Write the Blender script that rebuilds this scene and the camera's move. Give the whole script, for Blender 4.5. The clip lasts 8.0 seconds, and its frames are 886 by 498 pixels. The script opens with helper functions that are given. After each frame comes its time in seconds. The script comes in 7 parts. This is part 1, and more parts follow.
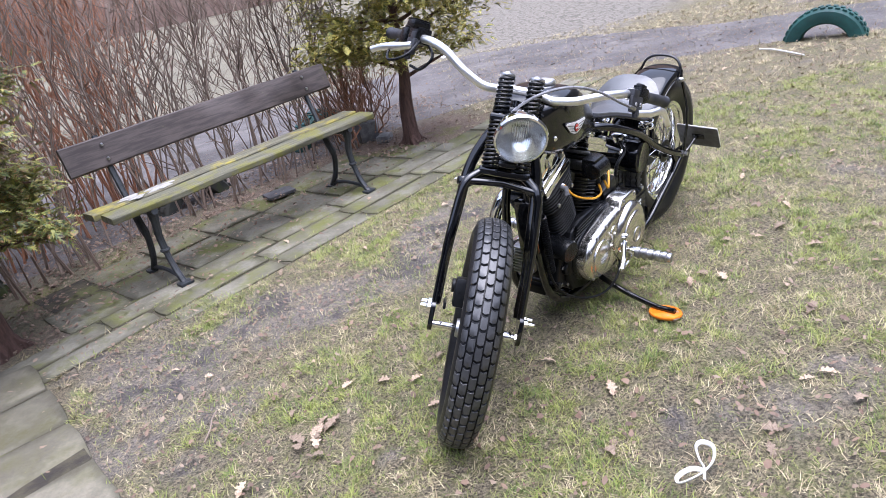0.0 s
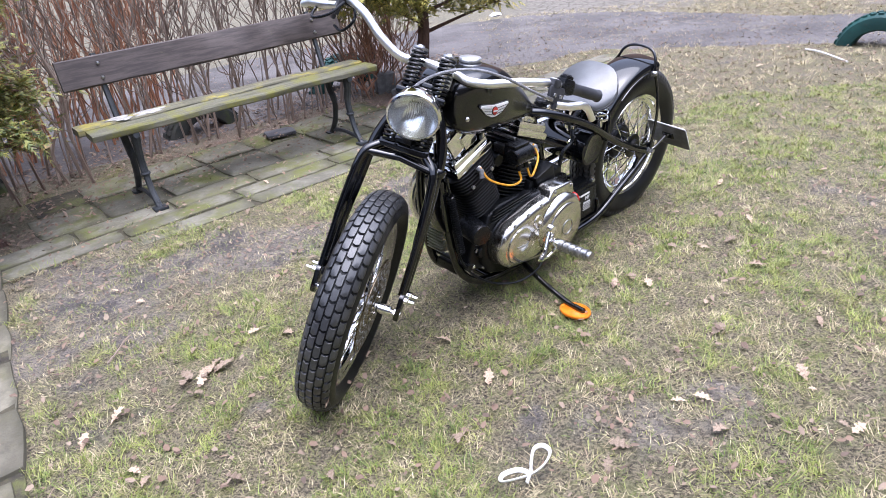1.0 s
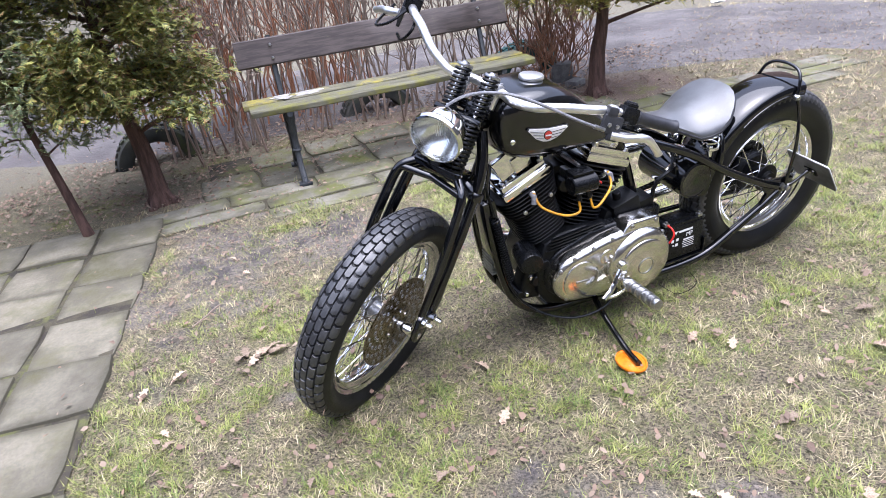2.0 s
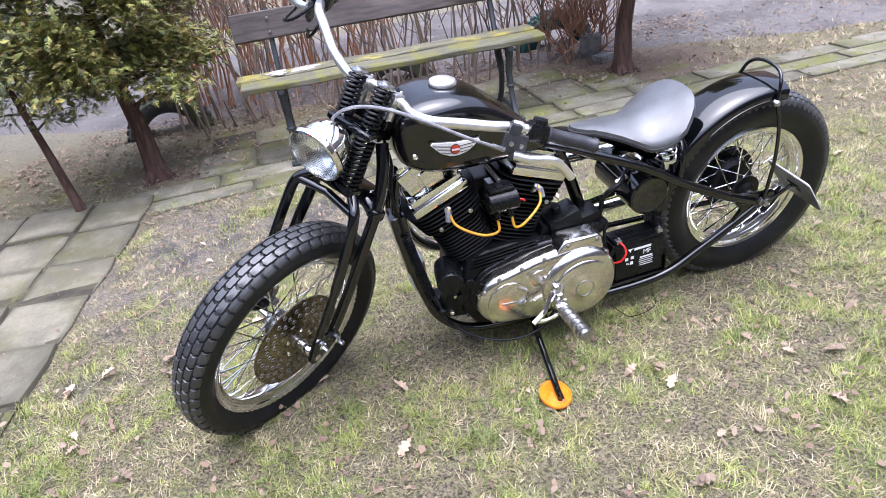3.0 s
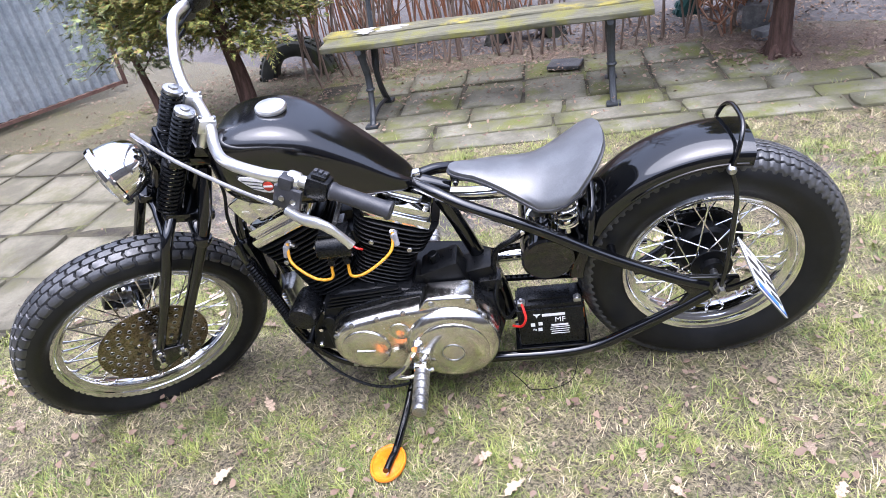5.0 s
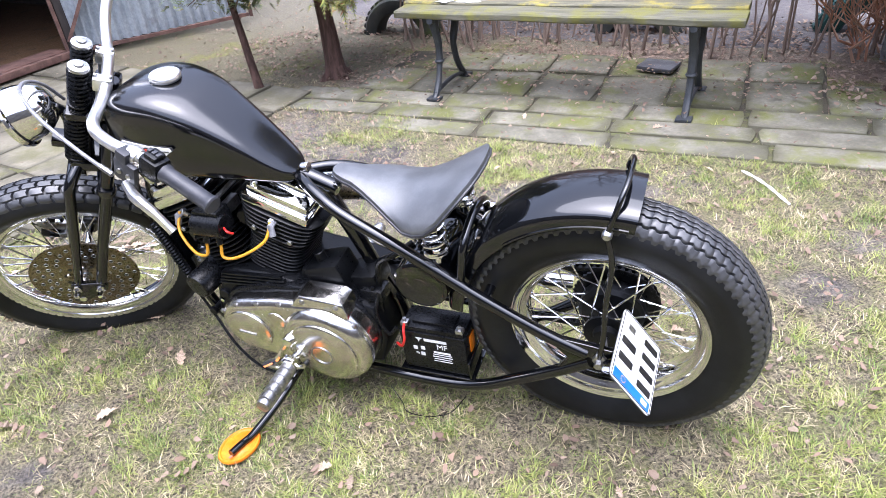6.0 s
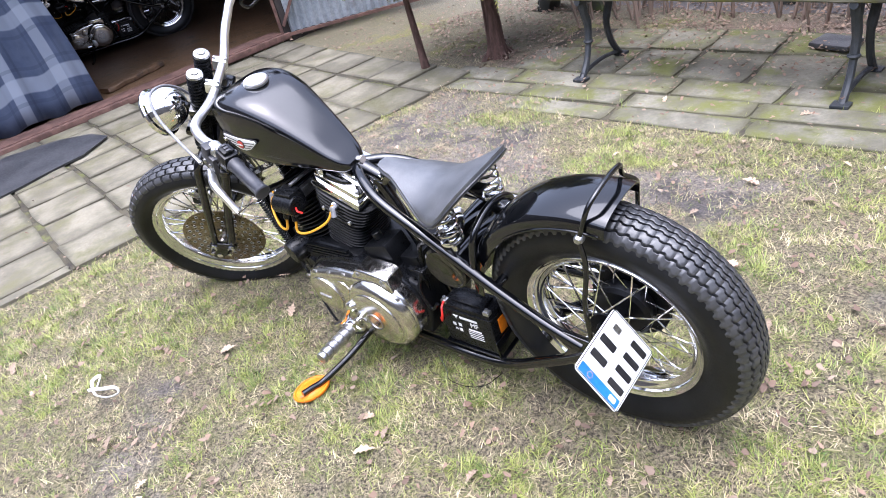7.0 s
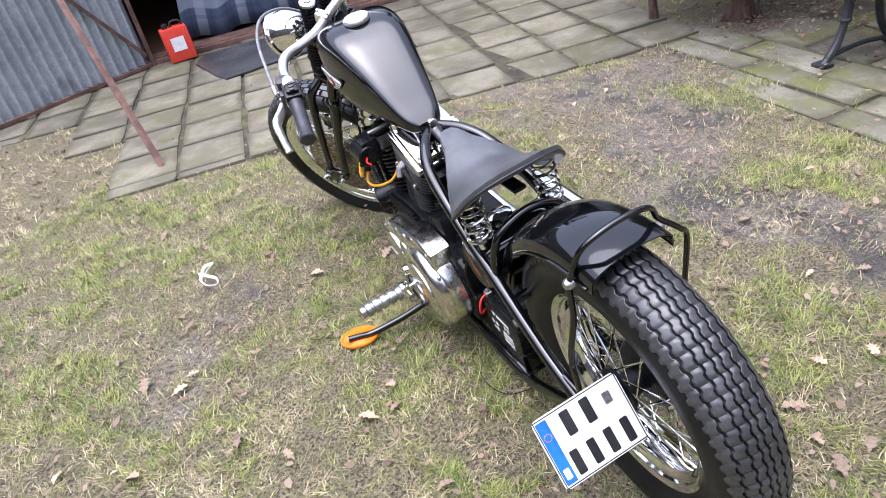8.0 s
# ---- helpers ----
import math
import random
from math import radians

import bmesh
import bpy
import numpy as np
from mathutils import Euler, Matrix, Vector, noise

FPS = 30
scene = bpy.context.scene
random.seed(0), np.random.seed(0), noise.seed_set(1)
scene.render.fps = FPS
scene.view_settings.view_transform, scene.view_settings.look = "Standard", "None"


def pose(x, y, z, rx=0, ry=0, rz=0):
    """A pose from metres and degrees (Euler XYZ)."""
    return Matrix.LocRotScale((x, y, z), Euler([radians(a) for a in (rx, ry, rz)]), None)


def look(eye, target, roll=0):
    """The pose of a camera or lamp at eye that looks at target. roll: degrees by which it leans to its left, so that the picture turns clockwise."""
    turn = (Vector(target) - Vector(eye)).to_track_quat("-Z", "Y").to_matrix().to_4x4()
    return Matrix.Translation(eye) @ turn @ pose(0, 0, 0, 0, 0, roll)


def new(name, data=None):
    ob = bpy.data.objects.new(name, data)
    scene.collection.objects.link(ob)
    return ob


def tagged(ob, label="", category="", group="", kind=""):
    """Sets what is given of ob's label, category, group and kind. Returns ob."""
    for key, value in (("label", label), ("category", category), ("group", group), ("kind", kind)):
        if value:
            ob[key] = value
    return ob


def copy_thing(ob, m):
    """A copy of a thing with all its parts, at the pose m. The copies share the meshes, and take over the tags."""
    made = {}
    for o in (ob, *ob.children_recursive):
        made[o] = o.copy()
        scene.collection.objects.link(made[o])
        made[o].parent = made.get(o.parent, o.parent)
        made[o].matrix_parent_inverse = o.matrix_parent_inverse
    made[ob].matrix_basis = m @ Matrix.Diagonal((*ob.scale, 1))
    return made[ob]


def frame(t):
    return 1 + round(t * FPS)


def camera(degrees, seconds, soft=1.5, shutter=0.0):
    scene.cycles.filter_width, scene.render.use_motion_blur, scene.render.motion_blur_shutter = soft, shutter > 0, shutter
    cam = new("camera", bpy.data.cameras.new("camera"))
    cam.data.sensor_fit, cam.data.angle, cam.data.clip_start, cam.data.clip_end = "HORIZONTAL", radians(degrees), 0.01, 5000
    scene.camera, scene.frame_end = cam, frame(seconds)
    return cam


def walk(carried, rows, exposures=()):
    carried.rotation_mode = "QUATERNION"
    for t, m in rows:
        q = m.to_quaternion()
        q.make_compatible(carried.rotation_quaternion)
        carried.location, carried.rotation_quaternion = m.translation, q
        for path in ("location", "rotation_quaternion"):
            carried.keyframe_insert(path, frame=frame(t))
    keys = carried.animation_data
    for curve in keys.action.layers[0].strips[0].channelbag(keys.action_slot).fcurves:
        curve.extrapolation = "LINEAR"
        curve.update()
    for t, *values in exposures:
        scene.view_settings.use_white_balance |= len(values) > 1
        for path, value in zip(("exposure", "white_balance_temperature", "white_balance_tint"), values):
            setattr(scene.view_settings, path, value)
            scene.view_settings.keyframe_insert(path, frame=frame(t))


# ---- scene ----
cam = camera(65.7, 8.0, soft=0.8)
PATH = [
    (0, (0.018, -0.024, 1.328), (0.008, 1.806, 0.522), -12.4),
    (0.2, (0.110, -0.076, 1.358), (0.028, 1.754, 0.556), -10.2),
    (0.5, (0.244, -0.111, 1.356), (0.128, 1.714, 0.544), -9.9),
    (0.7, (0.341, -0.078, 1.328), (0.196, 1.728, 0.481), -9.1),
    (1, (0.505, -0.004, 1.302), (0.315, 1.773, 0.404), -6.4),
    (1.2, (0.603, 0.051, 1.309), (0.297, 1.807, 0.402), -7.5),
    (1.5, (0.749, 0.123, 1.296), (0.247, 1.843, 0.407), -9.4),
    (1.7, (0.866, 0.167, 1.309), (0.178, 1.834, 0.444), -9.9),
    (2.8, (1.262, 0.587, 1.343), (0.364, 2.082, 0.364), -7.0),
    (3, (1.331, 0.658, 1.347), (0.357, 2.109, 0.375), -8.7),
    (3.2, (1.418, 0.711, 1.346), (0.332, 2.093, 0.391), -8.5),
    (3.5, (1.57, 0.772, 1.373), (0.358, 2.033, 0.401), -7.3),
    (3.7, (1.642, 0.820, 1.381), (0.372, 2.015, 0.402), -7.9),
    (4, (1.696, 0.95, 1.362), (0.38, 2.084, 0.371), -7.0),
    (4.2, (1.706, 1.089, 1.348), (0.393, 2.209, 0.337), -5.4),
    (4.5, (1.728, 1.293, 1.351), (0.398, 2.37, 0.316), -7.2),
    (4.7, (1.775, 1.405, 1.347), (0.418, 2.439, 0.303), -9.3),
    (5.8, (2.058, 2.05, 1.32), (0.447, 2.607, 0.273), -8.1),
    (6, (2.062, 2.187, 1.309), (0.459, 2.704, 0.23), -6.9),
    (6.2, (2.082, 2.271, 1.322), (0.449, 2.619, 0.221), -9.5),
    (6.5, (2.153, 2.396, 1.325), (0.478, 2.471, 0.235), -12.0),
    (6.7, (2.225, 2.493, 1.349), (0.540, 2.454, 0.272), -14.7),
    (7, (2.283, 2.622, 1.373), (0.59, 2.506, 0.314), -14.7),
    (7.2, (2.258, 2.723, 1.367), (0.579, 2.560, 0.292), -13.4),
    (7.5, (2.148, 2.854, 1.318), (0.477, 2.627, 0.242), -6.1),
    (7.8, (2.042, 2.972, 1.326), (0.497, 2.386, 0.200), -11.1),
    (8, (2.007, 3.073, 1.308), (0.534, 2.269, 0.221), -13.3),
]
walk(cam, [(t, look(eye, target, roll)) for t, eye, target, roll in PATH],
     [(0, 1.6, 5640, 19), (1.5, 1.7, 5640, 19), (3.5, 1.86, 5640, 19), (4.5, 1.9, 5640, 19), (6.0, 2.06, 5660, 19), (7.2, 1.94, 5690, 19), (8, 1.63, 5770, 19)])

# ---- light ----
world = bpy.data.worlds.new("overcast_sky")
scene.world = world
world.use_nodes = True
wn = world.node_tree
sky = wn.nodes.new("ShaderNodeTexSky")
sky.sky_type = "NISHITA"
sky.sun_disc = False
sky.sun_elevation, sky.sun_rotation = radians(80), radians(121)
sky.air_density, sky.dust_density, sky.ozone_density = 1.0, 4.0, 1.0
grey = wn.nodes.new("ShaderNodeHueSaturation")
grey.inputs["Saturation"].default_value = 0.5
wn.links.new(sky.outputs[0], grey.inputs["Color"])
wn.links.new(grey.outputs[0], wn.nodes["Background"].inputs["Color"])
wn.nodes["Background"].inputs["Strength"].default_value = 0.15
sun = new("sun", bpy.data.lights.new("sun", "SUN"))
sun.data.energy, sun.data.angle, sun.data.color = 1.25, radians(75), (1.0, 0.97, 0.92)
sun.matrix_world = look((1.75, 1.70, 8), (0.6, 2.4, 0))

# ---- materials ----


def node(tree, kind, **values):
    n = tree.nodes.new("ShaderNode" + kind)
    for key, value in values.items():
        n.inputs[key.replace("_", " ")].default_value = value
    return n


def rgba(c):
    return (c[0], c[1], c[2], 1.0)


def blend(tree, factor, a, b, how="MIX"):
    m = tree.nodes.new("ShaderNodeMix")
    m.data_type, m.blend_type = "RGBA", how
    for socket, value in ((m.inputs[0], factor), (m.inputs[6], a), (m.inputs[7], b)):
        if isinstance(value, bpy.types.NodeSocket):
            tree.links.new(value, socket)
        else:
            socket.default_value = value if isinstance(value, float) else rgba(value)
    return m.outputs[2]


def ranged(tree, value, lo, hi, to_lo=0.0, to_hi=1.0):
    m = tree.nodes.new("ShaderNodeMapRange")
    m.interpolation_type = "SMOOTHSTEP"
    tree.links.new(value, m.inputs[0])
    for k, v in zip((1, 2, 3, 4), (lo, hi, to_lo, to_hi)):
        m.inputs[k].default_value = v
    return m.outputs[0]


def grain(tree, scale, detail=4.0, rough=0.6, stretch=None, coords="Object", apart=False):
    t = tree.nodes.new("ShaderNodeTexCoord")
    out = t.outputs[coords]
    if apart:  # alike pieces are cut from different places of the grain
        o = tree.nodes.new("ShaderNodeObjectInfo")
        s = tree.nodes.new("ShaderNodeVectorMath")
        s.operation = "MULTIPLY_ADD"
        s.inputs[1].default_value = (61.0, 47.0, 23.0)
        tree.links.new(o.outputs["Random"], s.inputs[0])
        tree.links.new(out, s.inputs[2])
        out = s.outputs[0]
    if stretch:
        mp = tree.nodes.new("ShaderNodeMapping")
        mp.inputs["Scale"].default_value = stretch
        tree.links.new(out, mp.inputs[0])
        out = mp.outputs[0]
    n = node(tree, "TexNoise", Scale=scale, Detail=detail, Roughness=rough)
    tree.links.new(out, n.inputs["Vector"])
    return n.outputs["Fac"]


def mat(name, c1, c2, rough=0.5, metal=0.0, scale=9.0, fine=90.0, bump=0.15, depth=0.002, rvar=0.12, stretch=None,
        spots=None, spot_at=(0.6, 0.7), spot_scale=5.0, each=0.0, island=None, coat=0.0, transmit=0.0, spec=0.5, mixed=0.88, rim=None):
    """A surface of two colours at two scales, with fine relief; spots: a third colour in patches; each: how far alike pieces differ."""
    m = bpy.data.materials.new(name)
    m.use_nodes = True
    t = m.node_tree
    b = t.nodes["Principled BSDF"]
    big, small = grain(t, scale, stretch=stretch, apart=each > 0), grain(t, fine, 5.0, 0.7, stretch=stretch, apart=each > 0)
    col = blend(t, ranged(t, big, 0.35, 0.65), c1, c2)
    col = blend(t, 0.35, col, blend(t, ranged(t, small, 0.3, 0.7), (0.25, 0.25, 0.25), (0.75, 0.75, 0.75)), "OVERLAY")
    if spots:
        col = blend(t, ranged(t, grain(t, spot_scale, 6.0, 0.7, apart=each > 0), *spot_at), col, spots)
    if rim:  # dirt and moss that creep in from a slab's edge
        tc, mid, s = t.nodes.new("ShaderNodeTexCoord"), t.nodes.new("ShaderNodeVectorMath"), t.nodes.new("ShaderNodeVectorMath")
        mid.operation, s.operation = "SUBTRACT", "ABSOLUTE"
        mid.inputs[1].default_value = (0.5, 0.5, 0.5)
        t.links.new(tc.outputs["Generated"], mid.inputs[0])
        t.links.new(mid.outputs[0], s.inputs[0])
        x = t.nodes.new("ShaderNodeSeparateXYZ")
        t.links.new(s.outputs[0], x.inputs[0])
        far, add = t.nodes.new("ShaderNodeMath"), t.nodes.new("ShaderNodeMath")
        far.operation, add.operation = "MAXIMUM", "MULTIPLY_ADD"
        t.links.new(x.outputs[0], far.inputs[0])
        t.links.new(x.outputs[1], far.inputs[1])
        t.links.new(grain(t, 5.0, 5.0, 0.65, apart=True), add.inputs[0])
        add.inputs[1].default_value = 0.40
        t.links.new(far.outputs[0], add.inputs[2])
        col = blend(t, ranged(t, add.outputs[0], 0.56, 0.72), col, rim)
    if island:
        g = t.nodes.new("ShaderNodeNewGeometry")
        ramp = t.nodes.new("ShaderNodeValToRGB")
        while len(ramp.color_ramp.elements) < len(island):
            ramp.color_ramp.elements.new(0.5)
        for k, c in enumerate(island):
            ramp.color_ramp.elements[k].position = k / max(1, len(island) - 1)
            ramp.color_ramp.elements[k].color = rgba(c)
        t.links.new(g.outputs["Random Per Island"], ramp.inputs[0])
        col = blend(t, mixed, col, ramp.outputs[0])
    if each:
        o = t.nodes.new("ShaderNodeObjectInfo")
        h = node(t, "HueSaturation")
        t.links.new(ranged(t, o.outputs["Random"], 0, 1, 1 - each, 1 + each), h.inputs["Value"])
        t.links.new(col, h.inputs["Color"])
        col = h.outputs[0]
    t.links.new(col, b.inputs["Base Color"])
    t.links.new(ranged(t, small, 0.25, 0.75, max(0.02, rough - rvar), min(1, rough + rvar)), b.inputs["Roughness"])
    b.inputs["Metallic"].default_value = metal
    b.inputs["Specular IOR Level"].default_value = spec
    b.inputs["Coat Weight"].default_value = coat
    b.inputs["Coat Roughness"].default_value = 0.12
    b.inputs["Transmission Weight"].default_value = transmit
    if bump:
        bp = node(t, "Bump", Strength=bump, Distance=depth)
        t.links.new(small, bp.inputs["Height"])
        t.links.new(bp.outputs[0], b.inputs["Normal"])
    return m


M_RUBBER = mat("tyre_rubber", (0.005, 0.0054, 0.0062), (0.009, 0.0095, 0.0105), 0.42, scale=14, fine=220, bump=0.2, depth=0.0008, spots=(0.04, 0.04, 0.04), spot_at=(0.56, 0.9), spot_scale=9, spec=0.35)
# paler than M_RUBBER: dust, and sky sheen put into the base colour
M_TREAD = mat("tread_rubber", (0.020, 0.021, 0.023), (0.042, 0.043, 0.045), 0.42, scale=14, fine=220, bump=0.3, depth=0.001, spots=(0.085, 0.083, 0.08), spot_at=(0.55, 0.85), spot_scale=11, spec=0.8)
M_RUBBER_OLD = mat("old_tyre_rubber", (0.03, 0.034, 0.032), (0.06, 0.06, 0.05), 0.8, scale=6, spots=(0.07, 0.09, 0.03), spot_at=(0.5, 0.7))
M_TEAL = mat("flaking_teal_paint", (0.006, 0.045, 0.042), (0.012, 0.072, 0.064), 0.65, scale=5, fine=70, bump=0.4, spots=(0.05, 0.06, 0.05), spot_at=(0.6, 0.75), spot_scale=8)
M_BLACK = mat("gloss_black_paint", (0.002, 0.0023, 0.003), (0.003, 0.0034, 0.0042), 0.07, scale=7, fine=260, bump=0.03, depth=0.0003, rvar=0.04, spec=0.75)
M_TANK = mat("satin_black_paint", (0.002, 0.0022, 0.003), (0.0035, 0.0037, 0.0045), 0.15, scale=6, fine=300, bump=0.04, depth=0.0003, rvar=0.05, spec=0.8)
M_MATT = mat("matt_black_metal", (0.003, 0.0034, 0.0042), (0.006, 0.0065, 0.0075), 0.36, scale=16, fine=160, bump=0.15, depth=0.0006, spec=0.25, spots=(0.03, 0.029, 0.028), spot_at=(0.72, 0.9), spot_scale=14)
M_CHROME = mat("chrome", (0.76, 0.76, 0.75), (0.86, 0.86, 0.85), 0.08, 1.0, scale=14, fine=130, bump=0.03, depth=0.0005, rvar=0.05)
M_BAR = mat("polished_bar_metal", (0.86, 0.86, 0.85), (0.95, 0.95, 0.94), 0.36, 1.0, scale=14, fine=130, bump=0.03, depth=0.0005, rvar=0.05)
M_CABLE = mat("grey_cable_sleeve", (0.16, 0.16, 0.17), (0.24, 0.24, 0.25), 0.35, scale=40, bump=0.05)
M_WORN = mat("worn_polished_metal", (0.60, 0.58, 0.53), (0.72, 0.70, 0.66), 0.20, 1.0, scale=12, fine=80, bump=0.08, depth=0.0008, rvar=0.08, spots=(0.48, 0.42, 0.33), spot_at=(0.55, 0.8), spot_scale=9)
M_STEEL = mat("brushed_aluminium", (0.36, 0.36, 0.36), (0.5, 0.5, 0.5), 0.36, 1.0, scale=25, fine=200, bump=0.2, depth=0.0006)
M_DISC = mat("stained_disc_steel", (0.17, 0.135, 0.09), (0.27, 0.225, 0.165), 0.3, 1.0, scale=12, fine=150, bump=0.2, depth=0.0006)
M_LEATHER = mat("black_leather", (0.052, 0.055, 0.059), (0.078, 0.082, 0.087), 0.4, scale=18, fine=330, bump=0.25, depth=0.0007, rvar=0.06, spec=1.0)
M_GRIP = mat("black_grip_rubber", (0.018, 0.019, 0.023), (0.03, 0.031, 0.036), 0.45, scale=30, fine=240, bump=0.2, depth=0.0006)
M_PLASTIC = mat("black_plastic", (0.003, 0.0034, 0.0042), (0.006, 0.0065, 0.0075), 0.3, scale=20, fine=200, bump=0.08, depth=0.0005, spec=0.28)
M_YELLOW = mat("yellow_wire_sleeve", (0.60, 0.28, 0.012), (0.68, 0.34, 0.02), 0.4, scale=40, bump=0.1)
M_RED = mat("red_wire_sleeve", (0.6, 0.02, 0.015), (0.7, 0.03, 0.02), 0.4, scale=40, bump=0.1)
M_ORANGE = mat("orange_plastic", (0.66, 0.165, 0.002), (0.76, 0.21, 0.004), 0.4, scale=20, fine=120, bump=0.1, spots=(0.42, 0.15, 0.03), spot_at=(0.6, 0.8), spot_scale=30)
M_WHITE = mat("white_enamel", (0.72, 0.72, 0.71), (0.8, 0.8, 0.79), 0.35, scale=20, bump=0.03)
M_BLUE = mat("blue_print", (0.015, 0.13, 0.50), (0.02, 0.16, 0.56), 0.4, scale=20, bump=0.03)
M_INK = mat("black_print", (0.012, 0.012, 0.013), (0.02, 0.02, 0.02), 0.4, scale=20, bump=0.02)
M_REDPRINT = mat("red_print", (0.42, 0.03, 0.02), (0.5, 0.05, 0.03), 0.4, scale=20, bump=0.02)
M_REFLECT = mat("headlamp_reflector", (0.82, 0.83, 0.84), (0.92, 0.92, 0.92), 0.14, 0.9, scale=20, bump=0.05, rvar=0.06)
M_CONCRETE = mat("worn_concrete_slab", (0.104, 0.094, 0.066), (0.182, 0.166, 0.121), 0.85, scale=4, fine=70, bump=0.8, depth=0.004, spots=(0.10, 0.094, 0.044), spot_at=(0.45, 0.7), spot_scale=3.2, each=0.14, rim=(0.072, 0.066, 0.043))
M_MOSSY = mat("mossy_concrete_slab", (0.11, 0.102, 0.073), (0.195, 0.184, 0.142), 0.9, scale=4, fine=60, bump=0.8, depth=0.005, spots=(0.115, 0.12, 0.032), spot_at=(0.45, 0.64), spot_scale=3.0, each=0.13, rim=(0.078, 0.074, 0.042))
M_JOINT = mat("joint_soil", (0.03, 0.025, 0.018), (0.065, 0.056, 0.033), 0.95, scale=12, fine=90, bump=0.8, depth=0.006, spots=(0.09, 0.095, 0.03), spot_at=(0.5, 0.62), spot_scale=5)
M_BOARD = mat("dark_weathered_board", (0.046, 0.036, 0.034), (0.085, 0.068, 0.061), 0.7, scale=6, fine=50, bump=0.5, depth=0.002, stretch=(1, 10, 10), spots=(0.13, 0.13, 0.06), spot_at=(0.62, 0.75), spot_scale=6)
M_PLANK = mat("mossy_grey_plank", (0.095, 0.092, 0.06), (0.16, 0.15, 0.10), 0.85, scale=5, fine=45, bump=0.7, depth=0.003, stretch=(1, 9, 9), spots=(0.30, 0.255, 0.045), spot_at=(0.47, 0.66), spot_scale=5)
M_PLANK_FRONT = mat("grey_green_plank", (0.085, 0.083, 0.055), (0.15, 0.143, 0.10), 0.85, scale=5, fine=45, bump=0.7, depth=0.003, stretch=(1, 9, 9), spots=(0.15, 0.145, 0.035), spot_at=(0.45, 0.62), spot_scale=5)
M_IRON = mat("dark_cast_iron", (0.022, 0.026, 0.030), (0.04, 0.044, 0.048), 0.5, scale=12, fine=110, bump=0.4, depth=0.0015, spots=(0.09, 0.06, 0.04), spot_at=(0.62, 0.8), spot_scale=12)
M_BARK = mat("reddish_bark", (0.07, 0.039, 0.03), (0.14, 0.08, 0.062), 0.9, scale=14, fine=60, bump=1.0, depth=0.012, stretch=(3, 3, 0.5))
M_TWIG = mat("bare_twig_bark", (0.155, 0.12, 0.096), (0.265, 0.212, 0.172), 0.85, scale=10, fine=80, bump=0.5, depth=0.002, island=[(0.105, 0.074, 0.058), (0.26, 0.205, 0.162), (0.185, 0.118, 0.088), (0.31, 0.25, 0.20)])
M_TWIG_RED = mat("reddish_twig_bark", (0.30, 0.14, 0.085), (0.40, 0.22, 0.14), 0.85, scale=10, fine=80, bump=0.5, depth=0.002, island=[(0.22, 0.11, 0.07), (0.42, 0.20, 0.11), (0.34, 0.24, 0.17)])
M_THUJA = mat("thuja_scale_leaves", (0.06, 0.085, 0.022), (0.12, 0.135, 0.03), 0.6, scale=6, fine=60, bump=0.2, island=[(0.07, 0.10, 0.025), (0.20, 0.22, 0.04), (0.50, 0.43, 0.09), (0.64, 0.50, 0.12), (0.20, 0.21, 0.045), (0.54, 0.45, 0.095)])
M_THUJA_DARK = mat("dark_thuja_scale_leaves", (0.035, 0.055, 0.02), (0.07, 0.09, 0.026), 0.6, scale=6, fine=60, bump=0.2, island=[(0.04, 0.065, 0.02), (0.11, 0.145, 0.035), (0.22, 0.24, 0.048), (0.40, 0.36, 0.085), (0.10, 0.135, 0.034), (0.30, 0.29, 0.06), (0.28, 0.14, 0.055), (0.06, 0.09, 0.026)])
M_THUJA_BLUE = mat("blue_green_thuja_leaves", (0.06, 0.09, 0.045), (0.11, 0.14, 0.06), 0.6, scale=6, fine=60, bump=0.2, island=[(0.06, 0.095, 0.045), (0.13, 0.18, 0.085), (0.24, 0.29, 0.12), (0.36, 0.39, 0.15), (0.16, 0.21, 0.10), (0.22, 0.12, 0.06)])
M_GRASS = mat("winter_grass", (0.16, 0.133, 0.063), (0.59, 0.51, 0.315), 0.7, scale=11, fine=50, bump=0, mixed=0.55, island=[(0.43, 0.355, 0.19), (0.06, 0.044, 0.028), (0.71, 0.615, 0.385), (0.18, 0.195, 0.05), (0.13, 0.09, 0.061), (0.58, 0.485, 0.295), (0.265, 0.17, 0.112), (0.10, 0.13, 0.03)])
M_GRASS_GREEN = mat("green_grass_tuft", (0.06, 0.11, 0.015), (0.30, 0.325, 0.07), 0.6, scale=9, fine=40, bump=0, mixed=0.55, island=[(0.055, 0.105, 0.014), (0.16, 0.235, 0.036), (0.45, 0.43, 0.15), (0.022, 0.038, 0.009), (0.27, 0.315, 0.062), (0.39, 0.32, 0.15)])
M_LEAF = mat("dry_oak_leaf", (0.22, 0.152, 0.10), (0.43, 0.33, 0.235), 0.75, scale=25, fine=140, bump=0.5, depth=0.001, each=0.4)
M_LITTER = mat("leaf_litter", (0.2, 0.13, 0.09), (0.3, 0.22, 0.16), 0.8, scale=25, fine=120, bump=0.3, island=[(0.085, 0.054, 0.038), (0.18, 0.122, 0.086), (0.27, 0.21, 0.15), (0.12, 0.074, 0.05), (0.245, 0.165, 0.112), (0.07, 0.048, 0.036)])
M_TRACK = mat("muddy_gravel_track", (0.07, 0.063, 0.06), (0.13, 0.119, 0.114), 0.8, scale=1.3, fine=24, bump=1.0, depth=0.02, spots=(0.19, 0.175, 0.155), spot_at=(0.55, 0.72), spot_scale=2.5)
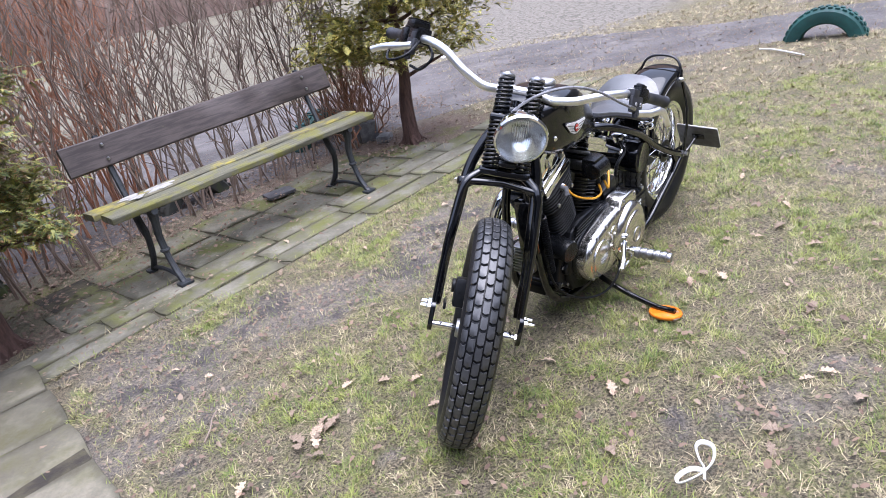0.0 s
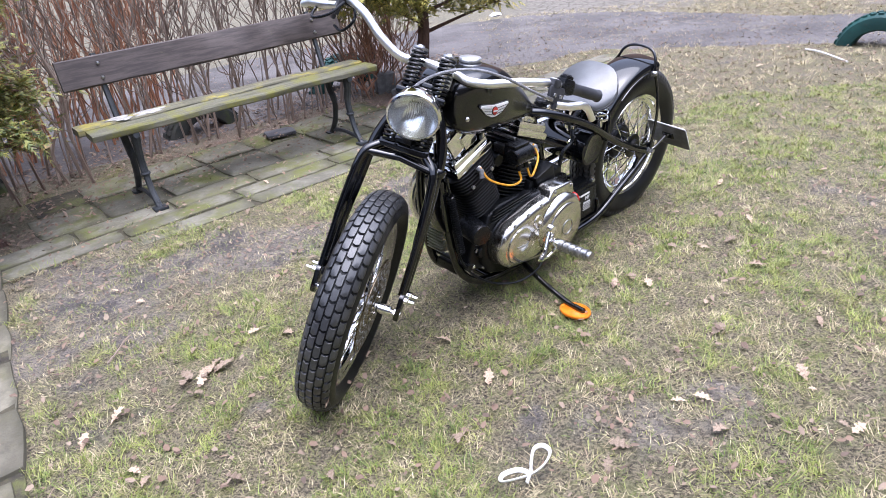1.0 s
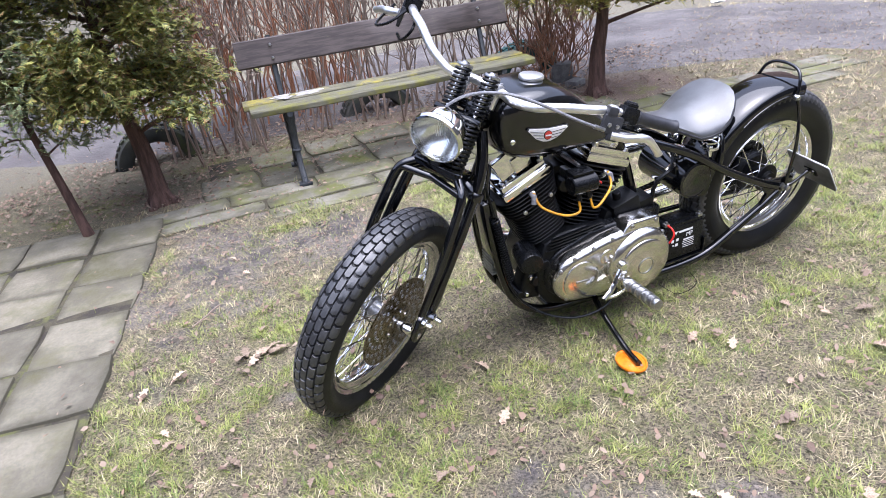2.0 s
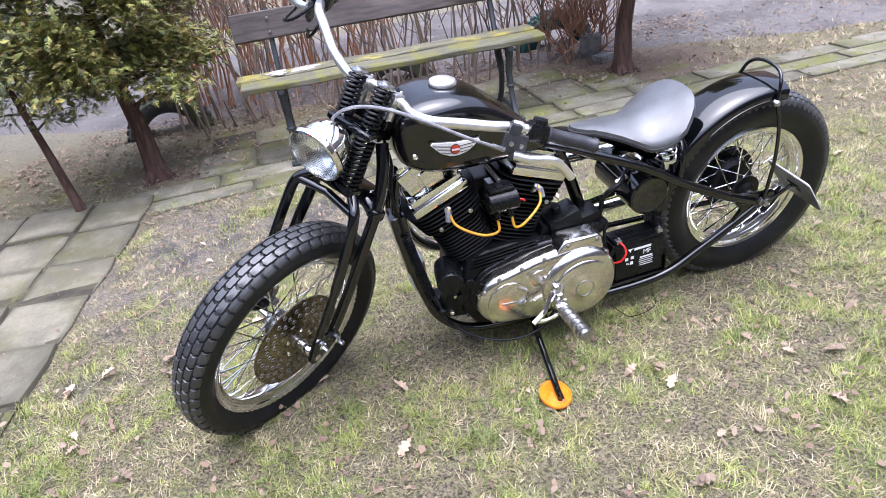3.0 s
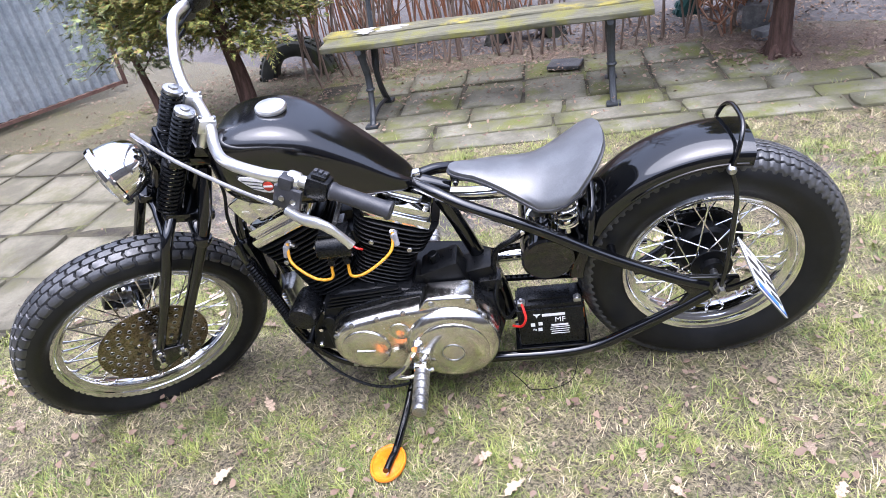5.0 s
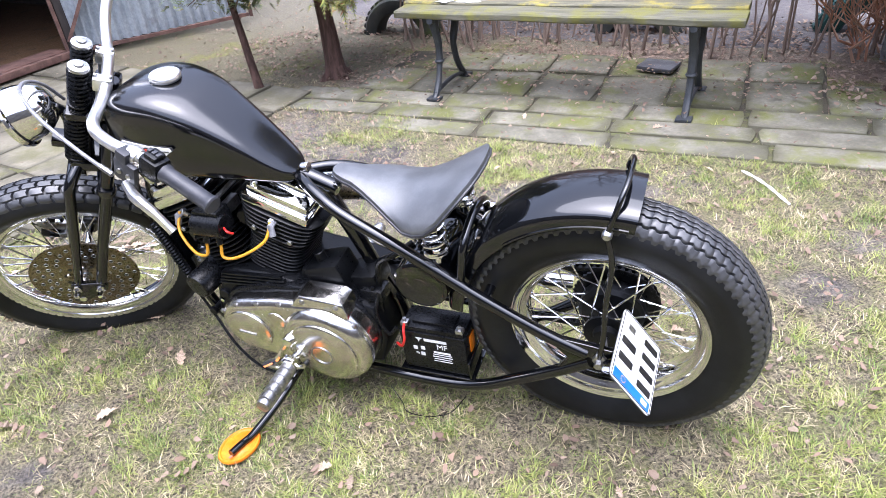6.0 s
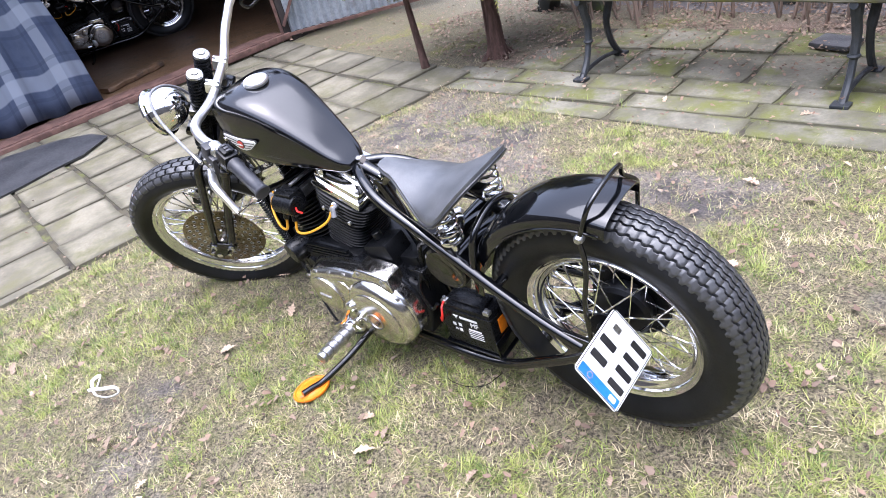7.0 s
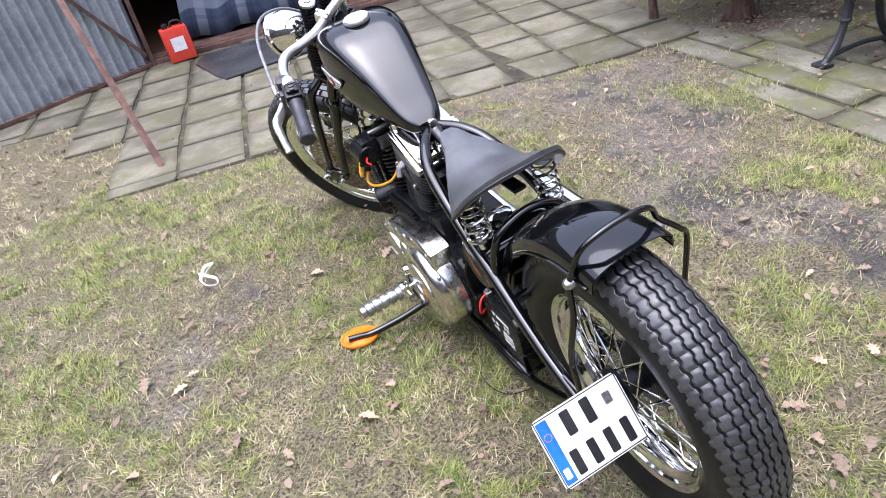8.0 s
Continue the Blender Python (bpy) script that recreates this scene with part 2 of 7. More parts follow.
M_ZINC = mat("galvanised_sheet", (0.27, 0.305, 0.33), (0.35, 0.385, 0.41), 0.45, 0.2, scale=3, fine=30, bump=0.2, depth=0.002, spots=(0.2, 0.21, 0.22), spot_at=(0.58, 0.75), spot_scale=2.5)
M_RUST = mat("rusty_iron", (0.085, 0.045, 0.035), (0.155, 0.085, 0.065), 0.85, scale=12, fine=80, bump=0.6, depth=0.002)
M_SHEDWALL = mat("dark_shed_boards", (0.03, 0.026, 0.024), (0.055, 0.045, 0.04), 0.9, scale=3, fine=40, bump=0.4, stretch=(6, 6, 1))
M_SILL = mat("worn_wooden_sill", (0.085, 0.05, 0.026), (0.15, 0.092, 0.05), 0.45, scale=5, fine=50, bump=0.4, depth=0.003, spots=(0.045, 0.03, 0.02), spot_at=(0.5, 0.66))
M_MAT = mat("wet_black_rubber_mat", (0.03, 0.031, 0.034), (0.055, 0.056, 0.06), 0.4, scale=4, fine=60, bump=0.3, depth=0.002)
M_CAR = mat("silver_car_paint", (0.5, 0.51, 0.53), (0.56, 0.57, 0.59), 0.25, 0.4, scale=2, bump=0.03, coat=0.6)
M_REDPAINT = mat("red_paint", (0.62, 0.05, 0.03), (0.7, 0.07, 0.04), 0.45, scale=6, bump=0.1, spots=(0.4, 0.1, 0.07), spot_at=(0.62, 0.75))
M_CLOTH = mat("white_twine", (0.62, 0.61, 0.58), (0.74, 0.73, 0.70), 0.85, scale=40, fine=300, bump=0.5, depth=0.001)
M_FLAKE = mat("worn_whitish_paint", (0.27, 0.26, 0.235), (0.40, 0.385, 0.355), 0.8, scale=20, fine=120, bump=0.3)
M_STONE = mat("grey_stone", (0.13, 0.13, 0.13), (0.22, 0.22, 0.21), 0.8, scale=12, fine=70, bump=0.6, depth=0.004)
M_SLATE = mat("dark_slate", (0.035, 0.036, 0.04), (0.07, 0.071, 0.076), 0.7, scale=12, fine=70, bump=0.6, depth=0.004)
M_DULL = mat("dull_bare_metal", (0.13, 0.13, 0.134), (0.19, 0.19, 0.194), 0.4, 0.6, scale=25, fine=120, bump=0.2, depth=0.0006)


def glass_material():
    m = bpy.data.materials.new("headlamp_glass")
    m.use_nodes = True
    t = m.node_tree
    b = t.nodes["Principled BSDF"]
    b.inputs["Base Color"].default_value = (0.96, 0.98, 0.98, 1)
    b.inputs["Transmission Weight"].default_value = 1.0
    b.inputs["IOR"].default_value = 1.12
    b.inputs["Roughness"].default_value = 0.05
    w = node(t, "TexWave", Scale=90.0, Distortion=0.2)
    w.bands_direction = "Y"
    c = t.nodes.new("ShaderNodeTexCoord")
    t.links.new(c.outputs["Object"], w.inputs["Vector"])
    bp = node(t, "Bump", Strength=0.6, Distance=0.0018)
    t.links.new(w.outputs["Fac"], bp.inputs["Height"])
    t.links.new(bp.outputs[0], b.inputs["Normal"])
    return m


M_GLASS = glass_material()


def plaid_material():
    m = bpy.data.materials.new("blue_plaid_blanket")
    m.use_nodes = True
    t = m.node_tree
    b = t.nodes["Principled BSDF"]
    uv = t.nodes.new("ShaderNodeUVMap")
    uv.uv_map = "weave"
    sep = t.nodes.new("ShaderNodeSeparateXYZ")
    t.links.new(uv.outputs[0], sep.inputs[0])

    def stripe(axis, period, lo, hi):
        f = t.nodes.new("ShaderNodeMath")
        f.operation = "PINGPONG"
        t.links.new(sep.outputs[axis], f.inputs[0])
        f.inputs[1].default_value = period
        return ranged(t, f.outputs[0], lo, hi)

    col = blend(t, ranged(t, grain(t, 6), 0.35, 0.65), (0.045, 0.062, 0.11), (0.065, 0.085, 0.135))
    for axis in (0, 1):
        col = blend(t, stripe(axis, 0.17, 0.125, 0.135), col, blend(t, 0.55, col, (0.30, 0.34, 0.40)))
        col = blend(t, stripe(axis, 0.085, 0.074, 0.078), col, blend(t, 0.3, col, (0.02, 0.03, 0.06)))
    t.links.new(col, b.inputs["Base Color"])
    b.inputs["Roughness"].default_value = 0.95
    bp = node(t, "Bump", Strength=0.4, Distance=0.003)
    t.links.new(grain(t, 160), bp.inputs["Height"])
    t.links.new(bp.outputs[0], b.inputs["Normal"])
    return m


M_PLAID = plaid_material()


def ground_material():
    m = bpy.data.materials.new("thin_winter_lawn")
    m.use_nodes = True
    t = m.node_tree
    b = t.nodes["Principled BSDF"]
    fine, mid, big = grain(t, 110, 7, 0.85), grain(t, 14, 8, 0.75), grain(t, 1.6, 4, 0.6)
    soil = blend(t, ranged(t, fine, 0.35, 0.65), (0.034, 0.029, 0.025), (0.265, 0.23, 0.192))
    thatch = blend(t, ranged(t, fine, 0.40, 0.60), (0.022, 0.017, 0.011), (0.25, 0.21, 0.135))
    thatch = blend(t, ranged(t, mid, 0.45, 0.7), thatch, blend(t, ranged(t, fine, 0.3, 0.7), (0.07, 0.075, 0.025), (0.20, 0.195, 0.07)))
    soil = blend(t, ranged(t, mid, 0.5, 0.75), soil, blend(t, ranged(t, fine, 0.4, 0.6), (0.08, 0.064, 0.052), (0.29, 0.245, 0.205)))
    wet = blend(t, ranged(t, fine, 0.35, 0.65), (0.03, 0.027, 0.026), (0.125, 0.11, 0.102))
    soil = blend(t, ranged(t, grain(t, 2.3, 6, 0.7), 0.50, 0.58), soil, wet)
    worn = t.nodes.new("ShaderNodeAttribute")
    worn.attribute_name = "worn"
    mixed = t.nodes.new("ShaderNodeMath")
    mixed.operation = "MULTIPLY_ADD"
    t.links.new(mid, mixed.inputs[0])
    mixed.inputs[1].default_value = 0.8
    t.links.new(worn.outputs["Fac"], mixed.inputs[2])
    col = blend(t, ranged(t, mixed.outputs[0], 0.84, 1.14), thatch, soil)
    tc = t.nodes.new("ShaderNodeTexCoord")
    sep = t.nodes.new("ShaderNodeSeparateXYZ")
    t.links.new(tc.outputs["Object"], sep.inputs[0])

    def line(a, bb, c, lo, hi, wob=0.5):
        d = t.nodes.new("ShaderNodeVectorMath")
        d.operation = "DOT_PRODUCT"
        t.links.new(tc.outputs["Object"], d.inputs[0])
        d.inputs[1].default_value = (a, bb, 0)
        s = t.nodes.new("ShaderNodeMath")
        s.operation = "MULTIPLY_ADD"
        t.links.new(big, s.inputs[0])
        s.inputs[1].default_value = wob
        t.links.new(d.outputs["Value"], s.inputs[2])
        return ranged(t, s.outputs[0], lo - c, hi - c)

    mulch = blend(t, ranged(t, fine, 0.35, 0.65), (0.075, 0.053, 0.040), (0.27, 0.195, 0.148))
    moss = blend(t, ranged(t, fine, 0.35, 0.65), (0.085, 0.085, 0.025), (0.23, 0.215, 0.075))
    olive = blend(t, ranged(t, fine, 0.35, 0.65), (0.07, 0.062, 0.035), (0.21, 0.187, 0.115))
    mulch = blend(t, line(-1.0, 0.25, 0, 2.75, 3.3), mulch, olive)
    mulch = blend(t, ranged(t, grain(t, 2.6, 6, 0.7), 0.52, 0.66), mulch, moss)
    under = t.nodes.new("ShaderNodeMath")
    under.operation = "MULTIPLY"
    t.links.new(line(-0.70, 0.715, 0, 3.55, 3.95), under.inputs[0])
    t.links.new(line(-0.715, -0.70, 0, -4.3, -3.9), under.inputs[1])
    col = blend(t, under.outputs[0], col, mulch)
    pale = blend(t, ranged(t, fine, 0.35, 0.65), (0.11, 0.098, 0.08), (0.27, 0.245, 0.205))
    cell = node(t, "TexVoronoi", Scale=7.5)
    cell.feature = "DISTANCE_TO_EDGE"
    t.links.new(tc.outputs["Object"], cell.inputs["Vector"])
    setts = blend(t, ranged(t, cell.outputs["Distance"], 0.02, 0.12), (0.10, 0.09, 0.07), pale)
    pale = blend(t, line(1.0, 0.0, 0, 0.6, 1.4), blend(t, ranged(t, fine, 0.35, 0.65), (0.085, 0.076, 0.052), (0.23, 0.208, 0.145)), setts)
    pale = blend(t, ranged(t, mid, 0.48, 0.68), pale, blend(t, ranged(t, fine, 0.4, 0.6), (0.08, 0.075, 0.06), (0.20, 0.185, 0.15)))
    col = blend(t, line(-0.66, 0.75, 0, 4.7, 5.6, 1.2), col, pale)
    t.links.new(col, b.inputs["Base Color"])
    b.inputs["Roughness"].default_value = 0.95
    bp = node(t, "Bump", Strength=0.9, Distance=0.012)
    t.links.new(fine, bp.inputs["Height"])
    t.links.new(bp.outputs[0], b.inputs["Normal"])
    return m


M_GROUND = ground_material()

# ---- shapes ----
# A shape is (verts, faces): plain lists that are joined, moved and linked as one mesh.


def tidy(g):
    return [tuple(v) for v in g[0]], [tuple(f) for f in g[1]]


def join(*shapes):
    verts, faces = [], []
    for v, f in shapes:
        k = len(verts)
        verts += [tuple(p) for p in v]
        faces += [tuple(i + k for i in q) for q in f]
    return verts, faces


def moved(g, m):
    return [tuple(m @ Vector(v)) for v in g[0]], g[1]


def flipped(g):
    """The shape mirrored to the other side of the bike."""
    return [(x, -y, z) for x, y, z in g[0]], [tuple(reversed(f)) for f in g[1]]


def rings(loops, closed=False, caps=True):
    n = len(loops[0])
    verts = [tuple(p) for loop in loops for p in loop]
    faces = []
    count = len(loops)
    for i in range(count if closed else count - 1):
        a, b = i * n, ((i + 1) % count) * n
        for j in range(n):
            k = (j + 1) % n
            faces.append((a + j, a + k, b + k, b + j))
    if caps and not closed:
        faces.append(tuple(range(n - 1, -1, -1)))
        faces.append(tuple(range((count - 1) * n, count * n)))
    return verts, faces


def glide(pts, steps=6):
    """A smooth curve through the points."""
    p = [Vector(q) for q in pts]
    p = [p[0] * 2 - p[1]] + p + [p[-1] * 2 - p[-2]]
    out = []
    for i in range(1, len(p) - 2):
        for k in range(steps):
            u = k / steps
            out.append(0.5 * (2 * p[i] + (p[i + 1] - p[i - 1]) * u + (2 * p[i - 1] - 5 * p[i] + 4 * p[i + 1] - p[i + 2]) * u * u
                              + (3 * p[i] - p[i - 1] - 3 * p[i + 1] + p[i + 2]) * u ** 3))
    return out + [p[-2]]


def tube(pts, r, n=10, closed=False, flat=1.0):
    pts = [Vector(q) for q in pts]
    count = len(pts)
    loops, side = [], None
    for i, q in enumerate(pts):
        a = pts[i - 1] if i or closed else q
        b = pts[(i + 1) % count] if i < count - 1 or closed else q
        d = (b - a).normalized()
        if side is None:
            side = d.orthogonal().normalized()
        side = (side - d * side.dot(d)).normalized()
        up = d.cross(side)
        rr = r[i] if isinstance(r, (list, tuple)) else r
        loops.append([q + (side * math.cos(2 * math.pi * k / n) + up * flat * math.sin(2 * math.pi * k / n)) * rr for k in range(n)])
    return rings(loops, closed)


def bent(pts, r, n=10, steps=6):
    return tube(glide(pts, steps), r, n)


def lathe(profile, centre=(0, 0, 0), axis=(0, 1, 0), n=32, closed=False, caps=True):
    """profile: (radius, distance along the axis) from one end to the other."""
    turn = Vector((0, 0, 1)).rotation_difference(Vector(axis).normalized()).to_matrix()
    c = Vector(centre)
    loops = [[c + turn @ Vector((r * math.cos(2 * math.pi * k / n), r * math.sin(2 * math.pi * k / n), h)) for k in range(n)] for r, h in profile]
    return rings(loops, closed, caps)


def rod(a, b, r, n=12, edge=0.12):
    a, b = Vector(a), Vector(b)
    h = (b - a).length
    e = min(r, h) * edge
    return lathe([(r - e, 0), (r, e), (r, h - e), (r - e, h)], a, b - a, n)


def block(centre, size, bevel=0.004, m=None):
    bm = bmesh.new()
    bmesh.ops.create_cube(bm, size=1.0, matrix=Matrix.Diagonal((*size, 1)))
    if bevel:
        bmesh.ops.bevel(bm, geom=bm.edges[:], offset=bevel, segments=2, profile=0.6, affect="EDGES")
    bm.verts.index_update()
    g = [tuple(v.co) for v in bm.verts], [tuple(v.index for v in f.verts) for f in bm.faces]
    bm.free()
    return moved(g, Matrix.Translation(centre) @ (m or Matrix()))


def plate(outline, y0, y1, bevel=0.006, steps=3):
    """A plate with rounded rim: an outline in x and z, from y0 (inside) to y1 (outside)."""
    n = len(outline)
    cx, cz = sum(p[0] for p in outline) / n, sum(p[1] for p in outline) / n

    def loop(y, inset):
        out = []
        for i in range(n):
            a, b, c = outline[i - 1], outline[i], outline[(i + 1) % n]
            t = Vector((c[0] - a[0], c[1] - a[1])).normalized()
            nx, nz = -t.y, t.x
            if nx * (cx - b[0]) + nz * (cz - b[1]) < 0:
                nx, nz = -nx, -nz
            out.append((b[0] + nx * inset, y, b[1] + nz * inset))
        return out

    sgn = 1 if y1 > y0 else -1
    loops = [loop(y0, 0)]
    for k in range(steps + 1):
        a = math.pi / 2 * k / steps
        loops.append(loop(y1 - sgn * bevel * (1 - math.sin(a)), bevel * (1 - math.cos(a))))
    return rings(loops)


def coil(a, b, r, wire, turns, n=8, per=14, r2=None):
    a, b = Vector(a), Vector(b)
    d = b - a
    u = d.normalized().orthogonal().normalized()
    v = d.normalized().cross(u)
    pts = []
    total = int(turns * per)
    for k in range(total + 1):
        s = k / total
        rr = r + ((r2 or r) - r) * s
        w = 2 * math.pi * turns * s
        pts.append(a + d * s + (u * math.cos(w) + v * math.sin(w)) * rr)
    return tube(pts, wire, n)


def circle(cx, cz, r, n=24, a0=0, a1=360):
    return [(cx + r * math.cos(radians(a0 + (a1 - a0) * k / n)), cz + r * math.sin(radians(a0 + (a1 - a0) * k / n))) for k in range(n)]


def hull(points):
    p = sorted(set(points))

    def half(seq):
        out = []
        for q in seq:
            while len(out) > 1 and (out[-1][0] - out[-2][0]) * (q[1] - out[-2][1]) - (out[-1][1] - out[-2][1]) * (q[0] - out[-2][0]) <= 0:
                out.pop()
            out.append(q)
        return out

    return half(p)[:-1] + half(p[::-1])[:-1]


def mesh_of(name, g, material, smooth=True):
    me = bpy.data.meshes.new(name)
    v, f = tidy(g)
    me.from_pydata(v, [], f)
    me.validate()
    me.update()
    bm = bmesh.new()
    bm.from_mesh(me)
    bmesh.ops.recalc_face_normals(bm, faces=bm.faces)
    bm.to_mesh(me)
    bm.free()
    me.materials.append(material)
    me.shade_smooth()
    if smooth:
        me.set_sharp_from_angle(angle=radians(38))
    return me


def part(name, g, material, parent=None, label="", m=None):
    ob = new(name, g if isinstance(g, bpy.types.Mesh) else mesh_of(name, g, material))
    ob.parent = parent
    if m is not None:
        ob.matrix_basis = m
    return tagged(ob, label)


def thing(name, m, label, category, group="", kind=""):
    ob = new(name)
    ob.matrix_basis = m
    ob.empty_display_size = 0.1
    return tagged(ob, label, category, group, kind)


def raw_mesh(name, verts, faces, material):
    """A large mesh straight from arrays: faces all of one kind (3 or 4 corners)."""
    me = bpy.data.meshes.new(name)
    me.from_pydata(verts.tolist(), [], faces.tolist())
    me.materials.append(material)
    me.update()
    return me

# ---- ground, paving, track ----
PATIO_AT, PATIO_U, PATIO_V = Vector((-1.07, 1.635, 0)), Vector((-0.60, 0.80, 0)), Vector((-0.80, -0.60, 0))
STRIP_AT, STRIP_U, STRIP_V = Vector((-0.92, 3.15, 0)), Vector((0.715, 0.699, 0)), Vector((-0.699, 0.715, 0))


def height(x, y):
    s = min(1.0, max(0.0, (y - x - 2.6) / 1.6))
    near = 0.0 if abs(x) > 12 or abs(y) > 14 else 0.2 if in_patio(x, y, 0.05) or in_strip(x, y, 0.05) else 1.0
    return -0.012 - 0.035 * s * s * (3 - 2 * s) + near * 0.008 * (noise.noise(Vector((x * 1.1, y * 1.1, 0))) + 0.5 * noise.noise(Vector((x * 3.7, y * 3.7, 4))))


def in_patio(x, y, pad=0.0):
    d = Vector((x, y, 0)) - PATIO_AT
    u, v = d.dot(PATIO_U), d.dot(PATIO_V)
    edge = 0.0 if u > -1.79 else 0.80 if u > -2.15 else 1.40
    return -4.5 < u < 1.46 + pad and edge - pad < v < 2.5


def in_strip(x, y, pad=0.0):
    d = Vector((x, y, 0)) - STRIP_AT
    u, v = d.dot(STRIP_U), d.dot(STRIP_V)
    return -1.12 < u < 3.6 and (0.04 if u > -0.15 else 0.2) - pad < v < (0.54 if u > 1.75 or u < -0.7 else 1.31) + pad


def axis_steps(lo, hi, fine_lo, fine_hi, step):
    inner = list(np.arange(fine_lo, fine_hi + 1e-6, step))
    out, s = [], step
    x = fine_lo
    while x > lo:
        s *= 1.35
        x -= s
        out.append(max(x, lo))
    out = out[::-1] + inner
    s, x = step, fine_hi
    while x < hi:
        s *= 1.35
        x += s
        out.append(min(x, hi))
    return out


def bare(x, y):
    """How worn the lawn is: 0 full grass, 1 bare soil on the trodden ways."""
    d = Vector((x, y, 0)) - STRIP_AT
    v = d.dot(STRIP_V)
    u = d.dot(STRIP_U)
    trail = max(0.0, min(1.0, 1.5 - abs(v + 0.52 + 0.12 * math.sin(u * 5)) / 0.26)) * max(0.25, min(1.0, 2.2 - 1.4 * u))
    pv, pu = (Vector((x, y, 0)) - PATIO_AT).dot(PATIO_V), (Vector((x, y, 0)) - PATIO_AT).dot(PATIO_U)
    trail = max(trail, max(0.0, min(1.0, 1.5 - abs(pv + 0.36) / 0.26)) * max(0.0, min(1.0, (pu + 0.25) * 3)))
    n = noise.noise(Vector((x * 1.7, y * 1.7, 7.0))) * 0.5 + noise.noise(Vector((x * 5.0, y * 5.0, 2.0))) * 0.4 + noise.noise(Vector((x * 11.0, y * 11.0, 5.0))) * 0.28
    return min(1.0, max(0.0, 0.25 + 0.85 * n + 0.54 * trail))


gx, gy = axis_steps(-900, 900, -5, 5, 0.075), axis_steps(-900, 900, -2, 8, 0.075)
gv = np.array([(x, y, height(x, y)) for y in gy for x in gx])
cols = len(gx)
gf = np.array([(j * cols + i, j * cols + i + 1, (j + 1) * cols + i + 1, (j + 1) * cols + i) for j in range(len(gy) - 1) for i in range(cols - 1)])
ground = new("ground", raw_mesh("ground", gv, gf, M_GROUND))
ground.data.shade_smooth()
worn = ground.data.attributes.new("worn", "FLOAT", "POINT")
worn.data.foreach_set("value", [bare(x, y) if abs(x) < 6 and -3 < y < 9 else 0.4 for x, y, z in gv])
tagged(ground, "thin winter lawn with bare soil and dead grass", "ground", kind="structure")


def ribbon(name, centre, widths, material, lift, label, category):
    pts = glide(centre, 14)
    verts, faces = [], []
    for i, p in enumerate(pts):
        w = np.interp(i / (len(pts) - 1) * (len(centre) - 1), range(len(centre)), widths)
        d = (pts[min(i + 1, len(pts) - 1)] - pts[max(i - 1, 0)]).normalized()
        s = Vector((-d.y, d.x, 0))
        for k in range(9):
            q = p + s * w * (k / 8 - 0.5) * (1 + 0.12 * noise.noise(Vector((p.x * 1.5, p.y * 1.5, k))) * (k in (0, 8)))
            verts.append((q.x, q.y, height(q.x, q.y) + lift - (0.03 if k in (0, 8) else 0)))
    for i in range(len(pts) - 1):
        for k in range(8):
            a = i * 9 + k
            faces.append((a, a + 1, a + 10, a + 9))
    ob = new(name, mesh_of(name, (verts, faces), material))
    return tagged(ob, label, category, kind="structure")


ribbon("road", [(-16, 1.0, 0), (-9, 2.8, 0), (-5.6, 3.9, 0), (-3.2, 4.95, 0), (-1.2, 6.75, 0), (0.9, 7.6, 0), (2.3, 7.2, 0), (3.6, 6.35, 0), (6, 5.2, 0), (11, 3.4, 0)],
       [2.2, 2.0, 2.0, 2.7, 3.1, 3.0, 2.0, 1.5, 1.5, 1.6], M_TRACK, 0.014, "grey muddy gravel track behind the hedge", "track")


def slab_mesh(name, w, d, material, seed, thick=0.05):
    rnd = random.Random(seed)
    loops = []
    for z, inset in ((-thick, 0.0), (-0.004, 0.0), (-0.0012, 0.0015), (0.0, 0.005)):
        loop = []
        for k in range(12):
            e = k // 3
            s = (k % 3) / 3
            corner = [(-1, -1), (1, -1), (1, 1), (-1, 1)]
            a, b = corner[e], corner[(e + 1) % 4]
            x, y = a[0] + (b[0] - a[0]) * s, a[1] + (b[1] - a[1]) * s
            r = random.Random(seed * 31 + k)
            cut = r.choice((0.99, 0.98, 0.955)) if k % 3 == 0 else 1.0
            loop.append((x * (w / 2 - inset) * cut + r.uniform(-0.006, 0.006), y * (d / 2 - inset) * cut + r.uniform(-0.006, 0.006), z))
        loops.append(loop)
    return mesh_of(name, rings(loops), material)


def base_sheet(name, at, u, v, rects, lift, label, category):
    verts, faces = [], []
    for u0, u1, v0, v1 in rects:
        nu, nv = max(2, int((u1 - u0) / 0.2)), max(2, int((v1 - v0) / 0.2))
        k = len(verts)
        for i in range(nu + 1):
            for j in range(nv + 1):
                p = at + u * (u0 + (u1 - u0) * i / nu) + v * (v0 + (v1 - v0) * j / nv)
                verts.append((p.x, p.y, height(p.x, p.y) + lift))
        for i in range(nu):
            for j in range(nv):
                a = k + i * (nv + 1) + j
                faces.append((a, a + 1, a + nv + 2, a + nv + 1))
    ob = new(name, mesh_of(name, (verts, faces), M_JOINT))
    return tagged(ob, label, category, kind="structure")


patio = base_sheet("pavement", PATIO_AT, PATIO_U, PATIO_V, [(-1.78, 1.45, 0.02, 2.46), (-2.14, -1.78, 0.82, 2.46), (-4.4, -2.14, 1.42, 2.46)], 0.008, "concrete slab paving in front of the garage, joints full of soil", "paving")
strip = base_sheet("pavement_strip", STRIP_AT, STRIP_U, STRIP_V, [(-0.14, 1.74, 0.05, 1.29), (-0.7, -0.14, 0.21, 1.29), (-1.1, -0.7, 0.21, 0.5), (1.74, 3.55, 0.05, 0.52)], 0.003, "mossy concrete paving strip under the bench", "paving")


